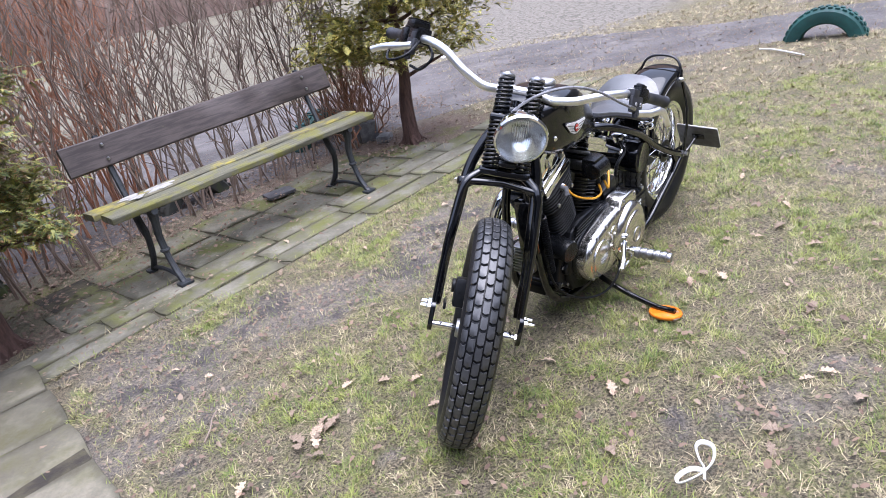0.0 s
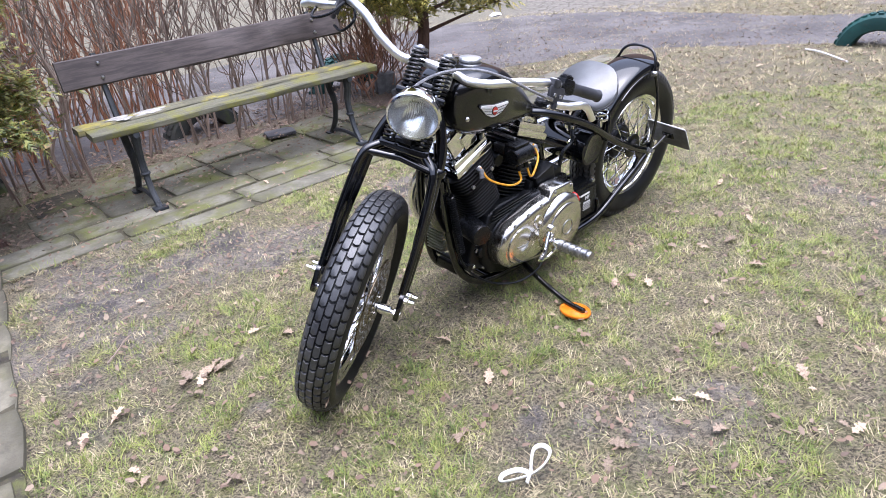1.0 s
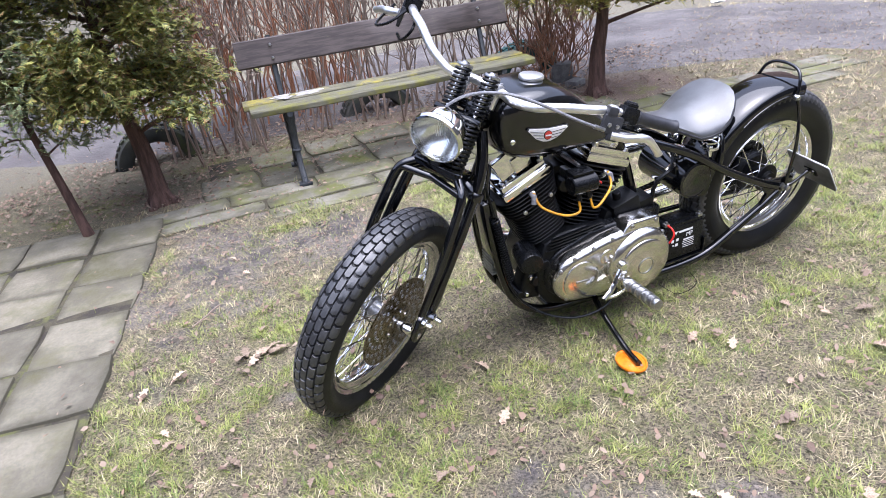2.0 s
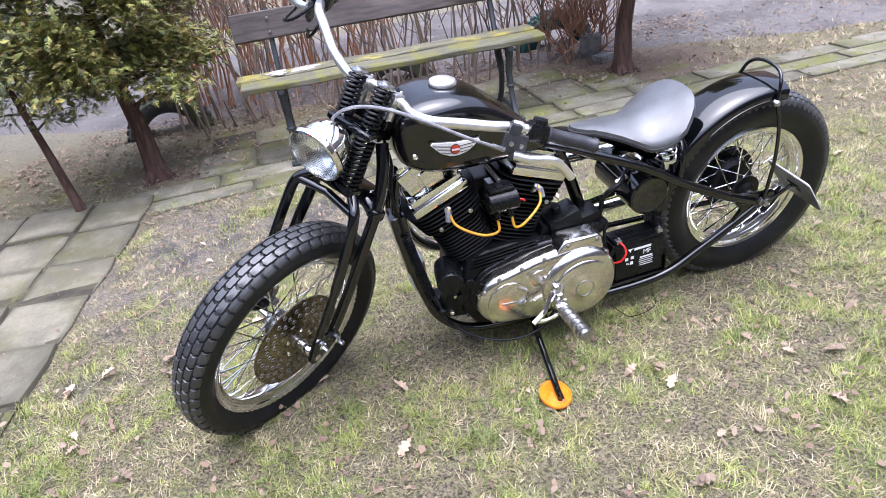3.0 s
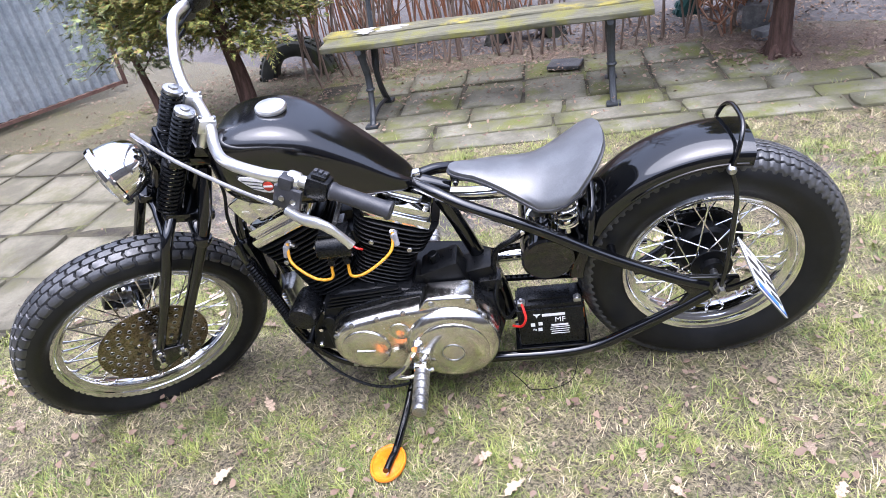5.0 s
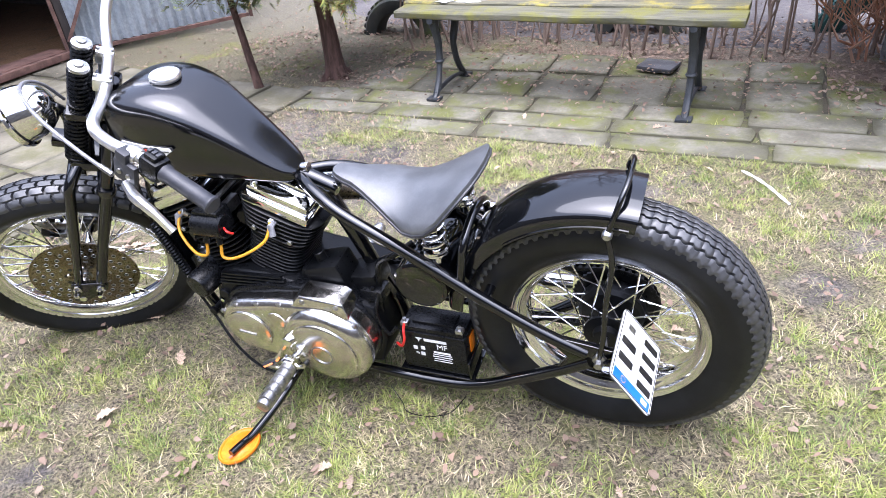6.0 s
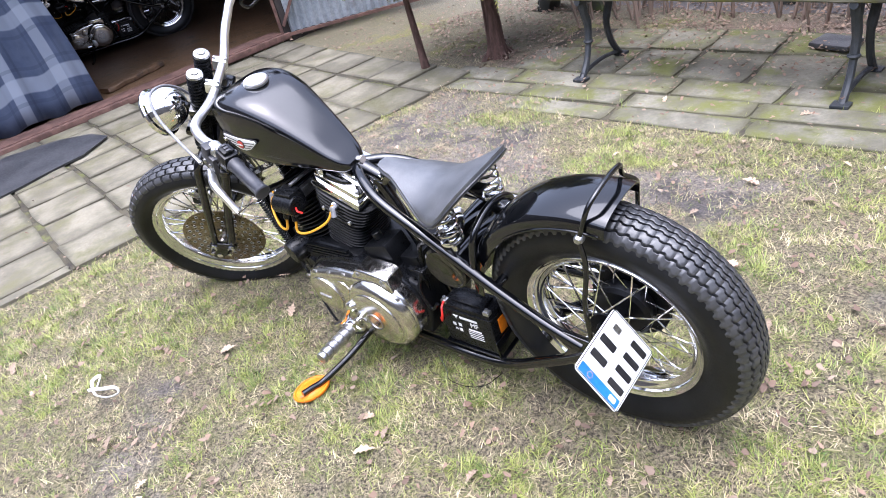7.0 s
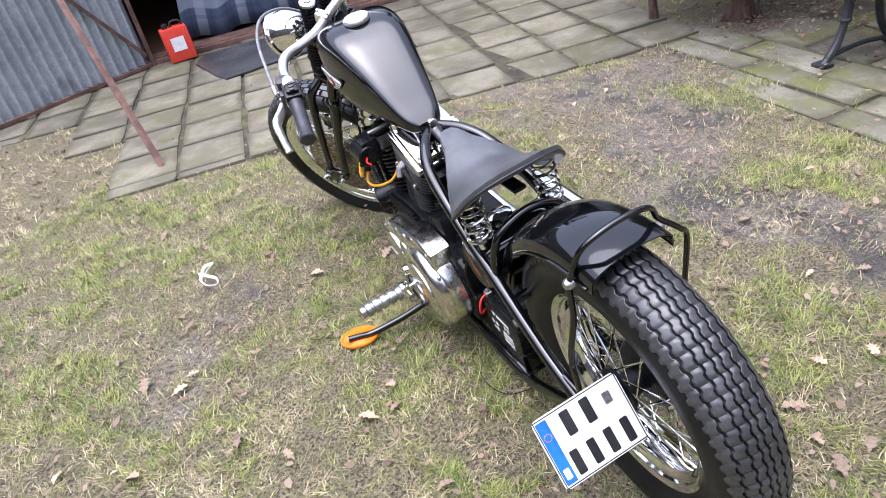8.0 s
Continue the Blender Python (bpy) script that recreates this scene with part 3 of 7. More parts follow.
def lay(parent, at, u, v, pu, pv, w, d, material, rnd, spare):
    p = at + u * pu + v * pv
    turn = math.degrees(math.atan2(u.y, u.x))
    key = (round(w, 2), round(d, 2), material.name, rnd.randrange(3))
    if key not in spare:
        spare[key] = slab_mesh("slab", w, d, material, len(spare) + 1)
    sunk = 0.006 if parent is patio else 0.014 if pu < -0.2 else 0.012
    m = pose(p.x, p.y, height(p.x, p.y) + 0.022 - sunk + rnd.uniform(-0.005, 0.006), rnd.uniform(-0.6, 0.6), rnd.uniform(-0.6, 0.6), turn + rnd.uniform(-0.8, 0.8))
    part("slab", spare[key], None, parent, m=m)


def lay_paving():
    rnd, spare = random.Random(5), {}
    # columns of slabs: the long joints run straight towards the garage, the cross joints step from column to column
    pitch, deep = 0.362, 0.357
    for k in range(-12, 4):
        shift = 0.0 if k > -2 else (0.10, -0.04, 0.06, 0.14)[k % 4]
        edge = 0.0 if k > -6 else 0.80 if k == -6 else 1.40
        far = 0.0 - (deep - shift if shift > 0.03 else 0.0) - 0.02
        while far < 2.44:
            v0, v1 = max(far, edge), min(far + deep, 2.46)
            far += deep
            if v1 - v0 < 0.04:
                continue
            lay(patio, PATIO_AT, PATIO_U, PATIO_V, 0.015 + (k + 0.5) * pitch + rnd.uniform(-0.008, 0.008), (v0 + v1) / 2, pitch - rnd.choice((0.014, 0.02, 0.026)), v1 - v0 - rnd.choice((0.012, 0.017, 0.022)), M_CONCRETE, rnd, spare)
    at = 0.045
    for depth, long, first, last in ((0.165, 0.67, -0.45, 3.5), (0.165, 0.62, -1.06, 3.5), (0.20, 0.50, -1.13, 3.5), (0.385, 0.358, -0.775, 1.75), (0.33, 0.358, -0.42, 1.5)):
        x = first
        while x < last:
            l = long * (1 if depth > 0.3 else rnd.choice((0.97, 1.0, 1.03)))
            lay(strip, STRIP_AT, STRIP_U, STRIP_V, x + l / 2, at + depth / 2, l - rnd.choice((0.008, 0.016)), depth - rnd.choice((0.006, 0.013)), M_MOSSY, rnd, spare)
            x += l
        at += depth


# plain walls added beyond what the walk shows, closing the yard to darken reflections
M_NORTH_WALL = mat("reddish_brown_brickwork", (0.22, 0.145, 0.115), (0.33, 0.235, 0.19), 0.9, scale=0.8, fine=9, bump=0.3)
M_YARD = mat("dull_plaster", (0.10, 0.095, 0.09), (0.16, 0.15, 0.14), 0.9, scale=0.6, fine=6, bump=0.3)
for wname, wx, wy, wl, wt, wh in (("wall_north", 4, 44, 110, 0, 22), ("wall_south", 2, -8, 60, 0, 7), ("wall_east", 11, 6, 60, 90, 6), ("wall_west", -18, 6, 60, 90, 5)):
    w = part(wname, moved(block((0, 0, wh / 2 - 0.3), (wl, 0.4, wh), 0.02), pose(wx, wy, 0, 0, 0, wt)), M_NORTH_WALL if wname == "wall_north" else M_YARD)
    tagged(w, "added reddish-brown wall beyond the track, closing the yard" if wname == "wall_north" else "added dull plastered wall closing the yard, out of view", "wall", kind="structure")

# ---- garage ----
G_HINGE_A, G_HINGE_B = PATIO_AT + PATIO_U * 1.45 + PATIO_V * 2.47, PATIO_AT + PATIO_U * -1.75 + PATIO_V * 2.42


def oriented(at, u, z=0.0):
    """A pose whose x runs along u, y into the garage, at a place on the ground."""
    v = Vector((-u.y, u.x, 0))
    return Matrix(((u.x, v.x, 0, at.x), (u.y, v.y, 0, at.y), (0, 0, 1, z), (0, 0, 0, 1)))


GARAGE = oriented(PATIO_AT + PATIO_V * 2.47, PATIO_U)  # x along the front, y out of it on one side: into the garage is +y


def garage():
    def at(name, g, material, label, category):
        ob = part(name, g, material)
        ob.matrix_basis = GARAGE
        return tagged(ob, label, category, kind="structure")

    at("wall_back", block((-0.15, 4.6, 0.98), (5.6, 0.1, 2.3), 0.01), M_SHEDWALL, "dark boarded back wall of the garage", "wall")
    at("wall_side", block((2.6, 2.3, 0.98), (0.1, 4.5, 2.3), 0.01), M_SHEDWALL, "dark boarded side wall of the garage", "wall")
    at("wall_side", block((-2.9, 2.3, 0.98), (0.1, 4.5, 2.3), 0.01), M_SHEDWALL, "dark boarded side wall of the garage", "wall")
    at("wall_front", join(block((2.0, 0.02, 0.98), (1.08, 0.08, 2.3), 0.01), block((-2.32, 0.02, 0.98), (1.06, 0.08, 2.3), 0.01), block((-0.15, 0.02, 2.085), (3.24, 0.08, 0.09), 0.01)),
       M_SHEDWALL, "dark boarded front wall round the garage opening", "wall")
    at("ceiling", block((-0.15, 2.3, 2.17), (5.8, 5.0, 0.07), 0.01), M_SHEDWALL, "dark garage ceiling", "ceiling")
    at("floor", block((-0.15, 2.35, -0.005), (5.4, 4.4, 0.05), 0.0), M_SILL, "worn brown floor of the garage", "floor")
    at("trim", join(block((-0.15, -0.03, 0.012), (3.3, 0.05, 0.05), 0.008), block((-0.15, 0.12, 0.022), (3.2, 0.2, 0.03), 0.006)), M_RUST, "rusty brown threshold of the garage opening", "threshold")


def corrugated(width, high, material_depth=0.016, pitch=0.072):
    n = int(width / pitch * 8)
    loops = []
    for z in (0.0, high):
        front = [(width * k / n, -material_depth * math.cos(2 * math.pi * k / 8), z) for k in range(n + 1)]
        back = [(x, y + 0.003, z) for x, y, z in reversed(front)]
        loops.append(front + back)
    return rings(loops)


def door_leaf(hinge, turn, sign):
    """One open garage door: its x runs from the hinge to the free edge."""
    m = Matrix.Translation((hinge.x, hinge.y, 0)) @ pose(0, 0, 0.0, 0, 0, turn)
    leaf = thing("garage_door", m, "open garage door of corrugated galvanised sheet in a rusty frame", "door", "garage doors")
    w, h = 1.43, 2.05
    part("sheet", moved(corrugated(w - 0.05, h - 0.06), pose(0.02, sign * 0.02, 0.03)), M_ZINC, leaf)
    for name, a, b in (("frame_bar", (0.02, 0, 0.02), (w - 0.02, 0, 0.02)), ("frame_bar", (0.02, 0, h), (w - 0.02, 0, h)), ("frame_bar", (0.0, 0, 0), (0.0, 0, h)), ("frame_bar", (w, 0, 0), (w, 0, h)), ("brace", (0.03, 0, 0.1), (w * 0.45, 0, h * 0.5))):
        a, b = Vector(a), Vector(b)
        off = Vector((0, -0.018 * sign, 0))
        part(name, tube([a + off, b + off], 0.018, 4), M_RUST, leaf, "rusty angle iron")
    return leaf


garage()
door_leaf(G_HINGE_A, 97.0, 1)
door_leaf(G_HINGE_B, -22.0, -1)
prop = thing("door_prop", Matrix(), "rusty iron bar propping the garage door open", "bar")
part("bar", tube([(-0.36, 0.27, -0.01), (-0.80, -0.42, 0.72), (-1.02, -0.76, 1.08), (-1.32, -1.24, 1.62)], 0.021, 6), M_RUST, prop)

# ---- bench ----
BENCH = pose(-0.905, 3.818, -0.04, 0, 0, 41.8)  # x along the bench, y towards the hedge, at the middle of the seat's front edge


def plank(l, d, t, seed, bow=0.004):
    rnd = random.Random(seed)
    loops = []
    n = 14
    for i in range(n + 1):
        x = -l / 2 + l * i / n
        s = bow * math.sin(i * 1.3 + seed)
        e = [rnd.uniform(-0.0025, 0.0025) for _ in range(8)]
        loops.append([(x, -d / 2 + 0.006 + e[0], -t / 2 + s), (x, d / 2 - 0.006 + e[1], -t / 2 + s), (x, d / 2 + e[2], -t / 2 + 0.006 + s), (x, d / 2 + e[3], t / 2 - 0.007 + s),
                      (x, d / 2 - 0.008 + e[4], t / 2 + s), (x, -d / 2 + 0.008 + e[5], t / 2 + s), (x, -d / 2 + e[6], t / 2 - 0.007 + s), (x, -d / 2 + e[7], -t / 2 + 0.006 + s)])
    return rings(loops)


def bench_end(bench, x):
    def bar(pts, r, name="leg"):
        return part(name, bent([(x, y, z) for y, z in pts], r, 8), M_IRON, bench)

    bar([(0.045, 0.425), (0.05, 0.36), (0.075, 0.27), (0.062, 0.17), (0.03, 0.08), (-0.03, 0.0)], [0.026] * 6 + [0.022] * 6 + [0.02] * 6 + [0.017] * 6 + [0.018] * 6 + [0.024])
    part("foot", block((x, -0.035, 0.008), (0.075, 0.06, 0.018), 0.006), M_IRON, bench)
    bar([(0.30, 0.415), (0.29, 0.33), (0.25, 0.24), (0.27, 0.14), (0.31, 0.07), (0.37, 0.0)], [0.022] * 12 + [0.018] * 18 + [0.022])
    part("foot", block((x, 0.37, 0.008), (0.07, 0.06, 0.018), 0.006), M_IRON, bench)
    bar([(-0.02, 0.03), (0.08, 0.045), (0.2, 0.05), (0.35, 0.03)], 0.012, "stretcher")
    bar([(0.0, 0.418), (0.15, 0.40), (0.33, 0.41)], 0.018, "seat_bearer")
    part("upright", bent([(x, 0.30, 0.40), (x, 0.345, 0.52), (x, 0.40, 0.70), (x, 0.43, 0.80)], 0.016, 6), M_IRON, bench)
    part("collar", lathe([(0.024, 0), (0.028, 0.008), (0.024, 0.016)], (x, 0.066, 0.18), (0, 0, 1), 12), M_IRON, bench)


def build_bench():
    bench = thing("bench", BENCH, "old park bench of mossy planks on dark cast-iron legs", "bench")
    part("seat_plank", moved(plank(1.74, 0.150, 0.036, 1, 0.002), pose(0, 0.072, 0.446, 1)), M_PLANK_FRONT, bench, "grey-green weathered front plank")
    part("seat_plank", moved(plank(1.76, 0.15, 0.038, 2, 0.002), pose(-0.02, 0.240, 0.450, -2)), M_PLANK, bench, "plank overgrown with yellow lichen")
    rnd = random.Random(6)
    for k in range(26):
        cx, cy, w = -0.58 + rnd.uniform(-0.15, 0.13), 0.225 + rnd.uniform(-0.045, 0.05), rnd.uniform(0.012, 0.03)
        flake = [[(cx + w * rnd.uniform(0.6, 1.2) * math.cos(a) * 1.8, cy + w * rnd.uniform(0.5, 1.0) * math.sin(a), 0.4705 + dz + 0.0006 * (k % 3) - (cy - 0.24) * 0.035) for a in (0, 0.9, 1.8, 2.7, 3.6, 4.5, 5.4)] for dz in (-0.003, 0.0012)]
        part("paint_flake", rings(flake), M_FLAKE, bench, "worn whitish paint")
    board = part("back_board", moved(plank(1.72, 0.16, 0.035, 3, 0.002), pose(-0.01, 0.385, 0.715, 76)), M_BOARD, bench, "dark stained weathered back board")
    for x in (-0.66, 0.66):
        bench_end(bench, x)
        for z in (0.68, 0.755):
            part("bolt", lathe([(0.0, -0.012), (0.008, -0.010), (0.010, 0.0)], (x, 0.355 + (z - 0.68) * 0.25, z), (0, 1, 0), 8), M_STEEL, board)


build_bench()


def spray(rnd, at, d, size, droop):
    """A flat fan of scale leaves: a stem of small blades on both sides."""
    d = d.normalized()
    side = d.cross(Vector((rnd.uniform(-0.5, 0.5), rnd.uniform(-0.5, 0.5), 1))).normalized()
    v, f = [], []
    steps = 5
    for k in range(steps):
        s = (k + 0.5) / steps
        p = at + d * size * s + Vector((0, 0, -droop * s * s * size))
        for sg in (-1, 1):
            l = size * 0.40 * (1.05 - 0.8 * s)
            tip = p + (side * sg + d * 0.9).normalized() * l + Vector((0, 0, -droop * 0.3 * l + rnd.uniform(-0.1, 0.1) * l))
            w = d * l * 0.34
            i = len(v)
            v += [p - w, p + w * 0.9, tip + w * 0.3, tip - w * 0.3]
            f.append((i, i + 1, i + 2, i + 3))
    i = len(v)
    q = at + d * size * 1.05 + Vector((0, 0, -droop * size))
    v += [at - side * size * 0.06, at + side * size * 0.06, q]
    f.append((i, i + 1, i + 2))
    return v, f


def conifer(name, base, axis_pts, radius, crown, count, seed, material, label, gap=0.0, limb_count=26, size=0.10):
    rnd = random.Random(seed)
    tree = thing(name, Matrix.Translation(base), label, "tree", "trees by the bench")
    trunk = glide([Vector(p) for p in axis_pts], 5)
    r = [radius * (1.15 if i == 0 else 1.04 if i == 1 else 1) * (1 - 0.8 * i / (len(trunk) - 1)) for i in range(len(trunk))]
    roots = [tube(glide([(0, 0, 0.10), (math.cos(a) * radius * 0.9, math.sin(a) * radius * 0.9, 0.03), (math.cos(a) * radius * 1.9, math.sin(a) * radius * 1.9, -0.03)], 3), [radius * 0.6] * 3 + [radius * 0.45] * 3 + [radius * 0.2], 6) for a in (0.4, 1.9, 3.3, 4.9)]
    part("trunk", join(tube(trunk, r, 10), *(roots if radius > 0.03 else ())), M_BARK, tree, "reddish-brown stringy bark")
    limbs, v, f = [], [], []

    def along(h):
        for a, b in zip(trunk, trunk[1:]):
            if a.z <= h <= b.z:
                return a.lerp(b, (h - a.z) / max(1e-6, b.z - a.z))
        return trunk[-1].copy()

    z0, z1, reach = crown
    for k in range(limb_count):
        h = z0 * 0.75 + (z1 - z0 * 0.75) * (k + rnd.random()) / limb_count
        p = along(h)
        a = k * 2.4 + rnd.uniform(-0.4, 0.4)
        l = reach * (0.75 + 0.35 * rnd.random()) * (1.0 - 0.55 * max(0, (h - z0) / (z1 - z0)) ** 1.5)
        d = Vector((math.cos(a), math.sin(a), rnd.uniform(0.05, 0.5)))
        path = glide([p, p + d * l * 0.5 + Vector((0, 0, rnd.uniform(-0.04, 0.04))), p + d * l + Vector((0, 0, rnd.uniform(-0.12, 0.06)))], 4)
        limbs.append(tube(path, [radius * 0.25 * (1 - 0.09 * i) for i in range(len(path))], 5))
        for c in range(count // limb_count):
            s = 0.25 + 0.8 * rnd.random() ** 0.7
            if rnd.random() < gap:
                continue
            q = path[min(len(path) - 1, int(s * (len(path) - 1)))] + Vector((rnd.gauss(0, 0.07), rnd.gauss(0, 0.07), rnd.gauss(0, 0.06)))
            if q.z < z0 - 0.05:
                continue
            out = Vector((d.x + rnd.gauss(0, 0.85), d.y + rnd.gauss(0, 0.85), rnd.gauss(0.15, 0.6)))
            g = spray(rnd, q, out, size * rnd.uniform(0.6, 1.25), rnd.uniform(0, 0.6))
            i = len(v)
            v += g[0]
            f += [tuple(i + j for j in face) for face in g[1]]
    for g in limbs:
        part("branch", g, M_BARK, tree)
    crown_part = part("crown", raw_tri("crown", v, f, material), None, tree)
    return tree


def raw_tri(name, v, f, material):
    me = bpy.data.meshes.new(name)
    me.from_pydata([tuple(p) for p in v], [], f)
    me.materials.append(material)
    me.update()
    return me


conifer("thuja", (-2.16, 2.99, -0.05), [(0, 0, 0), (-0.01, 0, 0.3), (-0.05, -0.01, 0.6), (-0.08, 0, 1.1), (-0.06, 0, 2.5)], 0.062, (0.56, 2.4, 0.62), 38000, 3, M_THUJA_DARK, "dark green thuja with a bare reddish trunk, beside the bench", 0.16, 48, 0.060)
conifer("thuja", (-2.25, 2.49, -0.03), [(0.03, 0.02, 0), (-0.01, 0, 0.33), (-0.06, -0.02, 0.65), (-0.1, -0.03, 1.0), (-0.14, -0.03, 2.0)], 0.027, (0.55, 1.9, 0.29), 5200, 5, M_THUJA_BLUE, "slender thuja with a thin leaning trunk at the paving's edge", 0.35, 22, 0.055)
conifer("thuja", (-0.06, 5.22, -0.05), [(0, 0, 0), (0.01, 0, 0.3), (0.05, 0.01, 0.6), (0.06, 0, 1.3), (0.04, 0, 3.4)], 0.066, (0.66, 3.3, 0.80), 26000, 8, M_THUJA, "yellow-green thuja with a bare reddish trunk behind the paving", 0.03, 60, 0.07)


def shrub(base, high, stems, spread, seed, label, bark=None):
    rnd = random.Random(seed)
    bush = thing("shrub", Matrix.Translation(base), label, "shrub", "bare hedge shrubs")
    for k in range(stems):
        a, lean = rnd.uniform(0, 6.28), rnd.uniform(0.06, 0.75) * spread
        p0 = Vector((rnd.gauss(0, 0.12), rnd.gauss(0, 0.10), -0.02))
        h = high * rnd.uniform(0.6, 1.05)
        d = Vector((math.cos(a), math.sin(a), 0))
        pts = [p0]
        for s in range(1, 6):
            q = p0 + d * lean * (s / 5) ** 1.3 + Vector((rnd.gauss(0, 0.042), rnd.gauss(0, 0.042), h * s / 5))
            pts.append(q)
        r = rnd.uniform(0.005, 0.012)
        shapes = [tube(pts, [r * (1 - 0.15 * i) for i in range(6)], 5)]
        for b in range(rnd.randrange(9, 14)):
            i = rnd.choice((1, 2, 2, 3, 3, 4, 4, 4))
            s = pts[i].lerp(pts[i + 1], rnd.random()) if i < 5 else pts[i]
            w = Vector((rnd.gauss(0, 0.6), rnd.gauss(0, 0.6), rnd.uniform(0.6, 1.8))).normalized()
            l = rnd.uniform(0.15, 0.5)
            e = s + w * l * 0.5 + Vector((rnd.gauss(0, 0.03), rnd.gauss(0, 0.03), 0))
            t = s + w * l + Vector((0, 0, 0.06))
            shapes.append(tube([s, e, t], [0.0042, 0.003, 0.0016], 4))
            for c in range(3):
                o = e.lerp(t, rnd.random())
                w2 = (w + Vector((rnd.gauss(0, 0.7), rnd.gauss(0, 0.7), rnd.gauss(0.2, 0.5)))).normalized()
                shapes.append(tube([o, o + w2 * rnd.uniform(0.05, 0.16)], [0.0025, 0.0012], 3))
        part("stem", join(*shapes), bark or M_TWIG, bush)
    return bush


rnd_h = random.Random(21)
for k in range(10):
    s = k / 9
    x, y = -2.6 + 2.05 * s, 3.72 + 1.98 * s
    shrub((x + rnd_h.uniform(-0.06, 0.06), y + rnd_h.uniform(-0.1, 0.1), height(x, y)), rnd_h.uniform(1.4, 1.9), rnd_h.randrange(7, 10), rnd_h.uniform(0.3, 0.62), 100 + k, "bare brown hedge shrub with many upright stems")
shrub((-0.52, 5.6, -0.05), 0.5, 15, 0.6, 140, "cut-back shrub of short reddish stems", M_TWIG_RED)
for k in range(6):
    x, y = -3.05 + 0.2 * k, 4.0 + 0.2 * k
    shrub((x + rnd_h.uniform(-0.05, 0.05), y, height(x, y)), rnd_h.uniform(2.1, 2.6), 9, rnd_h.uniform(0.45, 0.7), 160 + k, "tall reddish-brown shrub at the back of the hedge", M_TWIG_RED)


for k in range(5):
    x, y = -3.3 + 0.27 * k, 4.55 + 0.27 * k
    shrub((x + rnd_h.uniform(-0.1, 0.1), y + rnd_h.uniform(-0.1, 0.1), height(x, y)), rnd_h.uniform(1.7, 2.3), 8, rnd_h.uniform(0.5, 0.8), 180 + k, "reddish-brown shrub in the second row of the hedge", M_TWIG_RED)


def bare_tree(base, high, seed, label):
    """A tall leafless tree: a tapered trunk that forks into limbs and fine twigs."""
    rnd = random.Random(seed)
    tree = thing("bare_tree", Matrix.Translation(base), label, "tree", "tall bare trees")
    levels = [[], [], []]

    def grow(p, d, length, r, level):
        q = p + d * length * 0.5 + Vector((rnd.gauss(0, 1), rnd.gauss(0, 1), 0.4)) * length * 0.06
        e = p + d * length
        levels[min(level, 2)].append(tube([p, q, e], [r, r * 0.85, r * 0.62], 8 if level == 0 else 5 if level < 3 else 3))
        if level == 5:
            return
        for k in range(4 if level else 5):
            side = Vector((rnd.gauss(0, 1), rnd.gauss(0, 1), rnd.gauss(0.25, 0.6))).normalized()
            s = rnd.uniform(0.45, 1.0) if k else 1.0
            grow((p.lerp(q, s * 2) if s < 0.5 else q.lerp(e, s * 2 - 1)), (d * (0.9 if k else 1.3) + side).normalized(), length * rnd.uniform(0.55, 0.78), r * (0.62 if k == 0 else 0.42), level + 1)

    grow(Vector((0, 0, -0.1)), Vector((0, 0, 1)), high * 0.32, high * 0.018, 0)
    for name, shapes in zip(("trunk", "limbs", "twigs"), levels):
        part(name, join(*shapes), M_BARK if name == "trunk" else M_TWIG, tree)


# unseen trees, added to darken the north-west sky mirrored in the tank
bare_tree((-11.2, 6.2, -0.05), 13.0, 51, "tall leafless tree behind the garage, out of view, added for reflections")
bare_tree((-10.2, 10.4, -0.05), 14.0, 52, "tall leafless tree beyond the track, out of view, added for reflections")


def half_tyre(at, turn, r, wide, material, label, sunk=0.05):
    t = thing("buried_tyre", Matrix.Translation(at) @ pose(0, 0, -sunk, 0, 0, turn), label, "tyre", "half-buried tyres")
    prof = [(r * 0.60, -wide * 0.34), (r * 0.64, -wide * 0.47), (r * 0.80, -wide * 0.52), (r * 0.93, -wide * 0.47), (r * 0.985, -wide * 0.34), (r, 0), (r * 0.985, wide * 0.34), (r * 0.93, wide * 0.47), (r * 0.80, wide * 0.52), (r * 0.64, wide * 0.47), (r * 0.60, wide * 0.34), (r * 0.62, 0)]
    body = lathe(prof, (0, 0, 0), (0, 1, 0), 44, True)
    lugs = []
    for k in range(36):
        for s in (-1, 1):
            a = radians(k * 10 + s * 2.5)
            m = pose(0, 0, 0, 0, math.degrees(a), 0)
            lugs.append(moved(block((0, s * wide * 0.2, r * 1.0), (r * 0.11, wide * 0.3, 0.016), 0), m))
    part("carcass", join(body, *lugs), material, t)
    return t


half_tyre((3.44, 5.59, -0.04), -40, 0.31, 0.17, M_TEAL, "old tyre painted teal, half buried in the lawn", 0.04)
half_tyre((-2.82, 3.66, -0.05), 45, 0.29, 0.17, M_RUBBER_OLD, "dark mossy tyre half buried behind the thujas", 0.02)
half_tyre((-0.82, 5.9, -0.05), 45, 0.33, 0.17, M_TEAL, "dark green tyre half buried behind the hedge", 0.05)
half_tyre((-1.72, 4.9, -0.05), 45, 0.3, 0.17, M_RUBBER_OLD, "mossy tyre half buried under the hedge", 0.08)


def rubble(at, size, turn, label):
    b = thing("stone_block", Matrix.Translation(at) @ pose(0, 0, size[2] / 2, 0, 0, turn), label, "stone")
    part("block", block((0, 0, 0), size, 0.012), M_SLATE if size[2] < 0.05 else M_STONE, b)


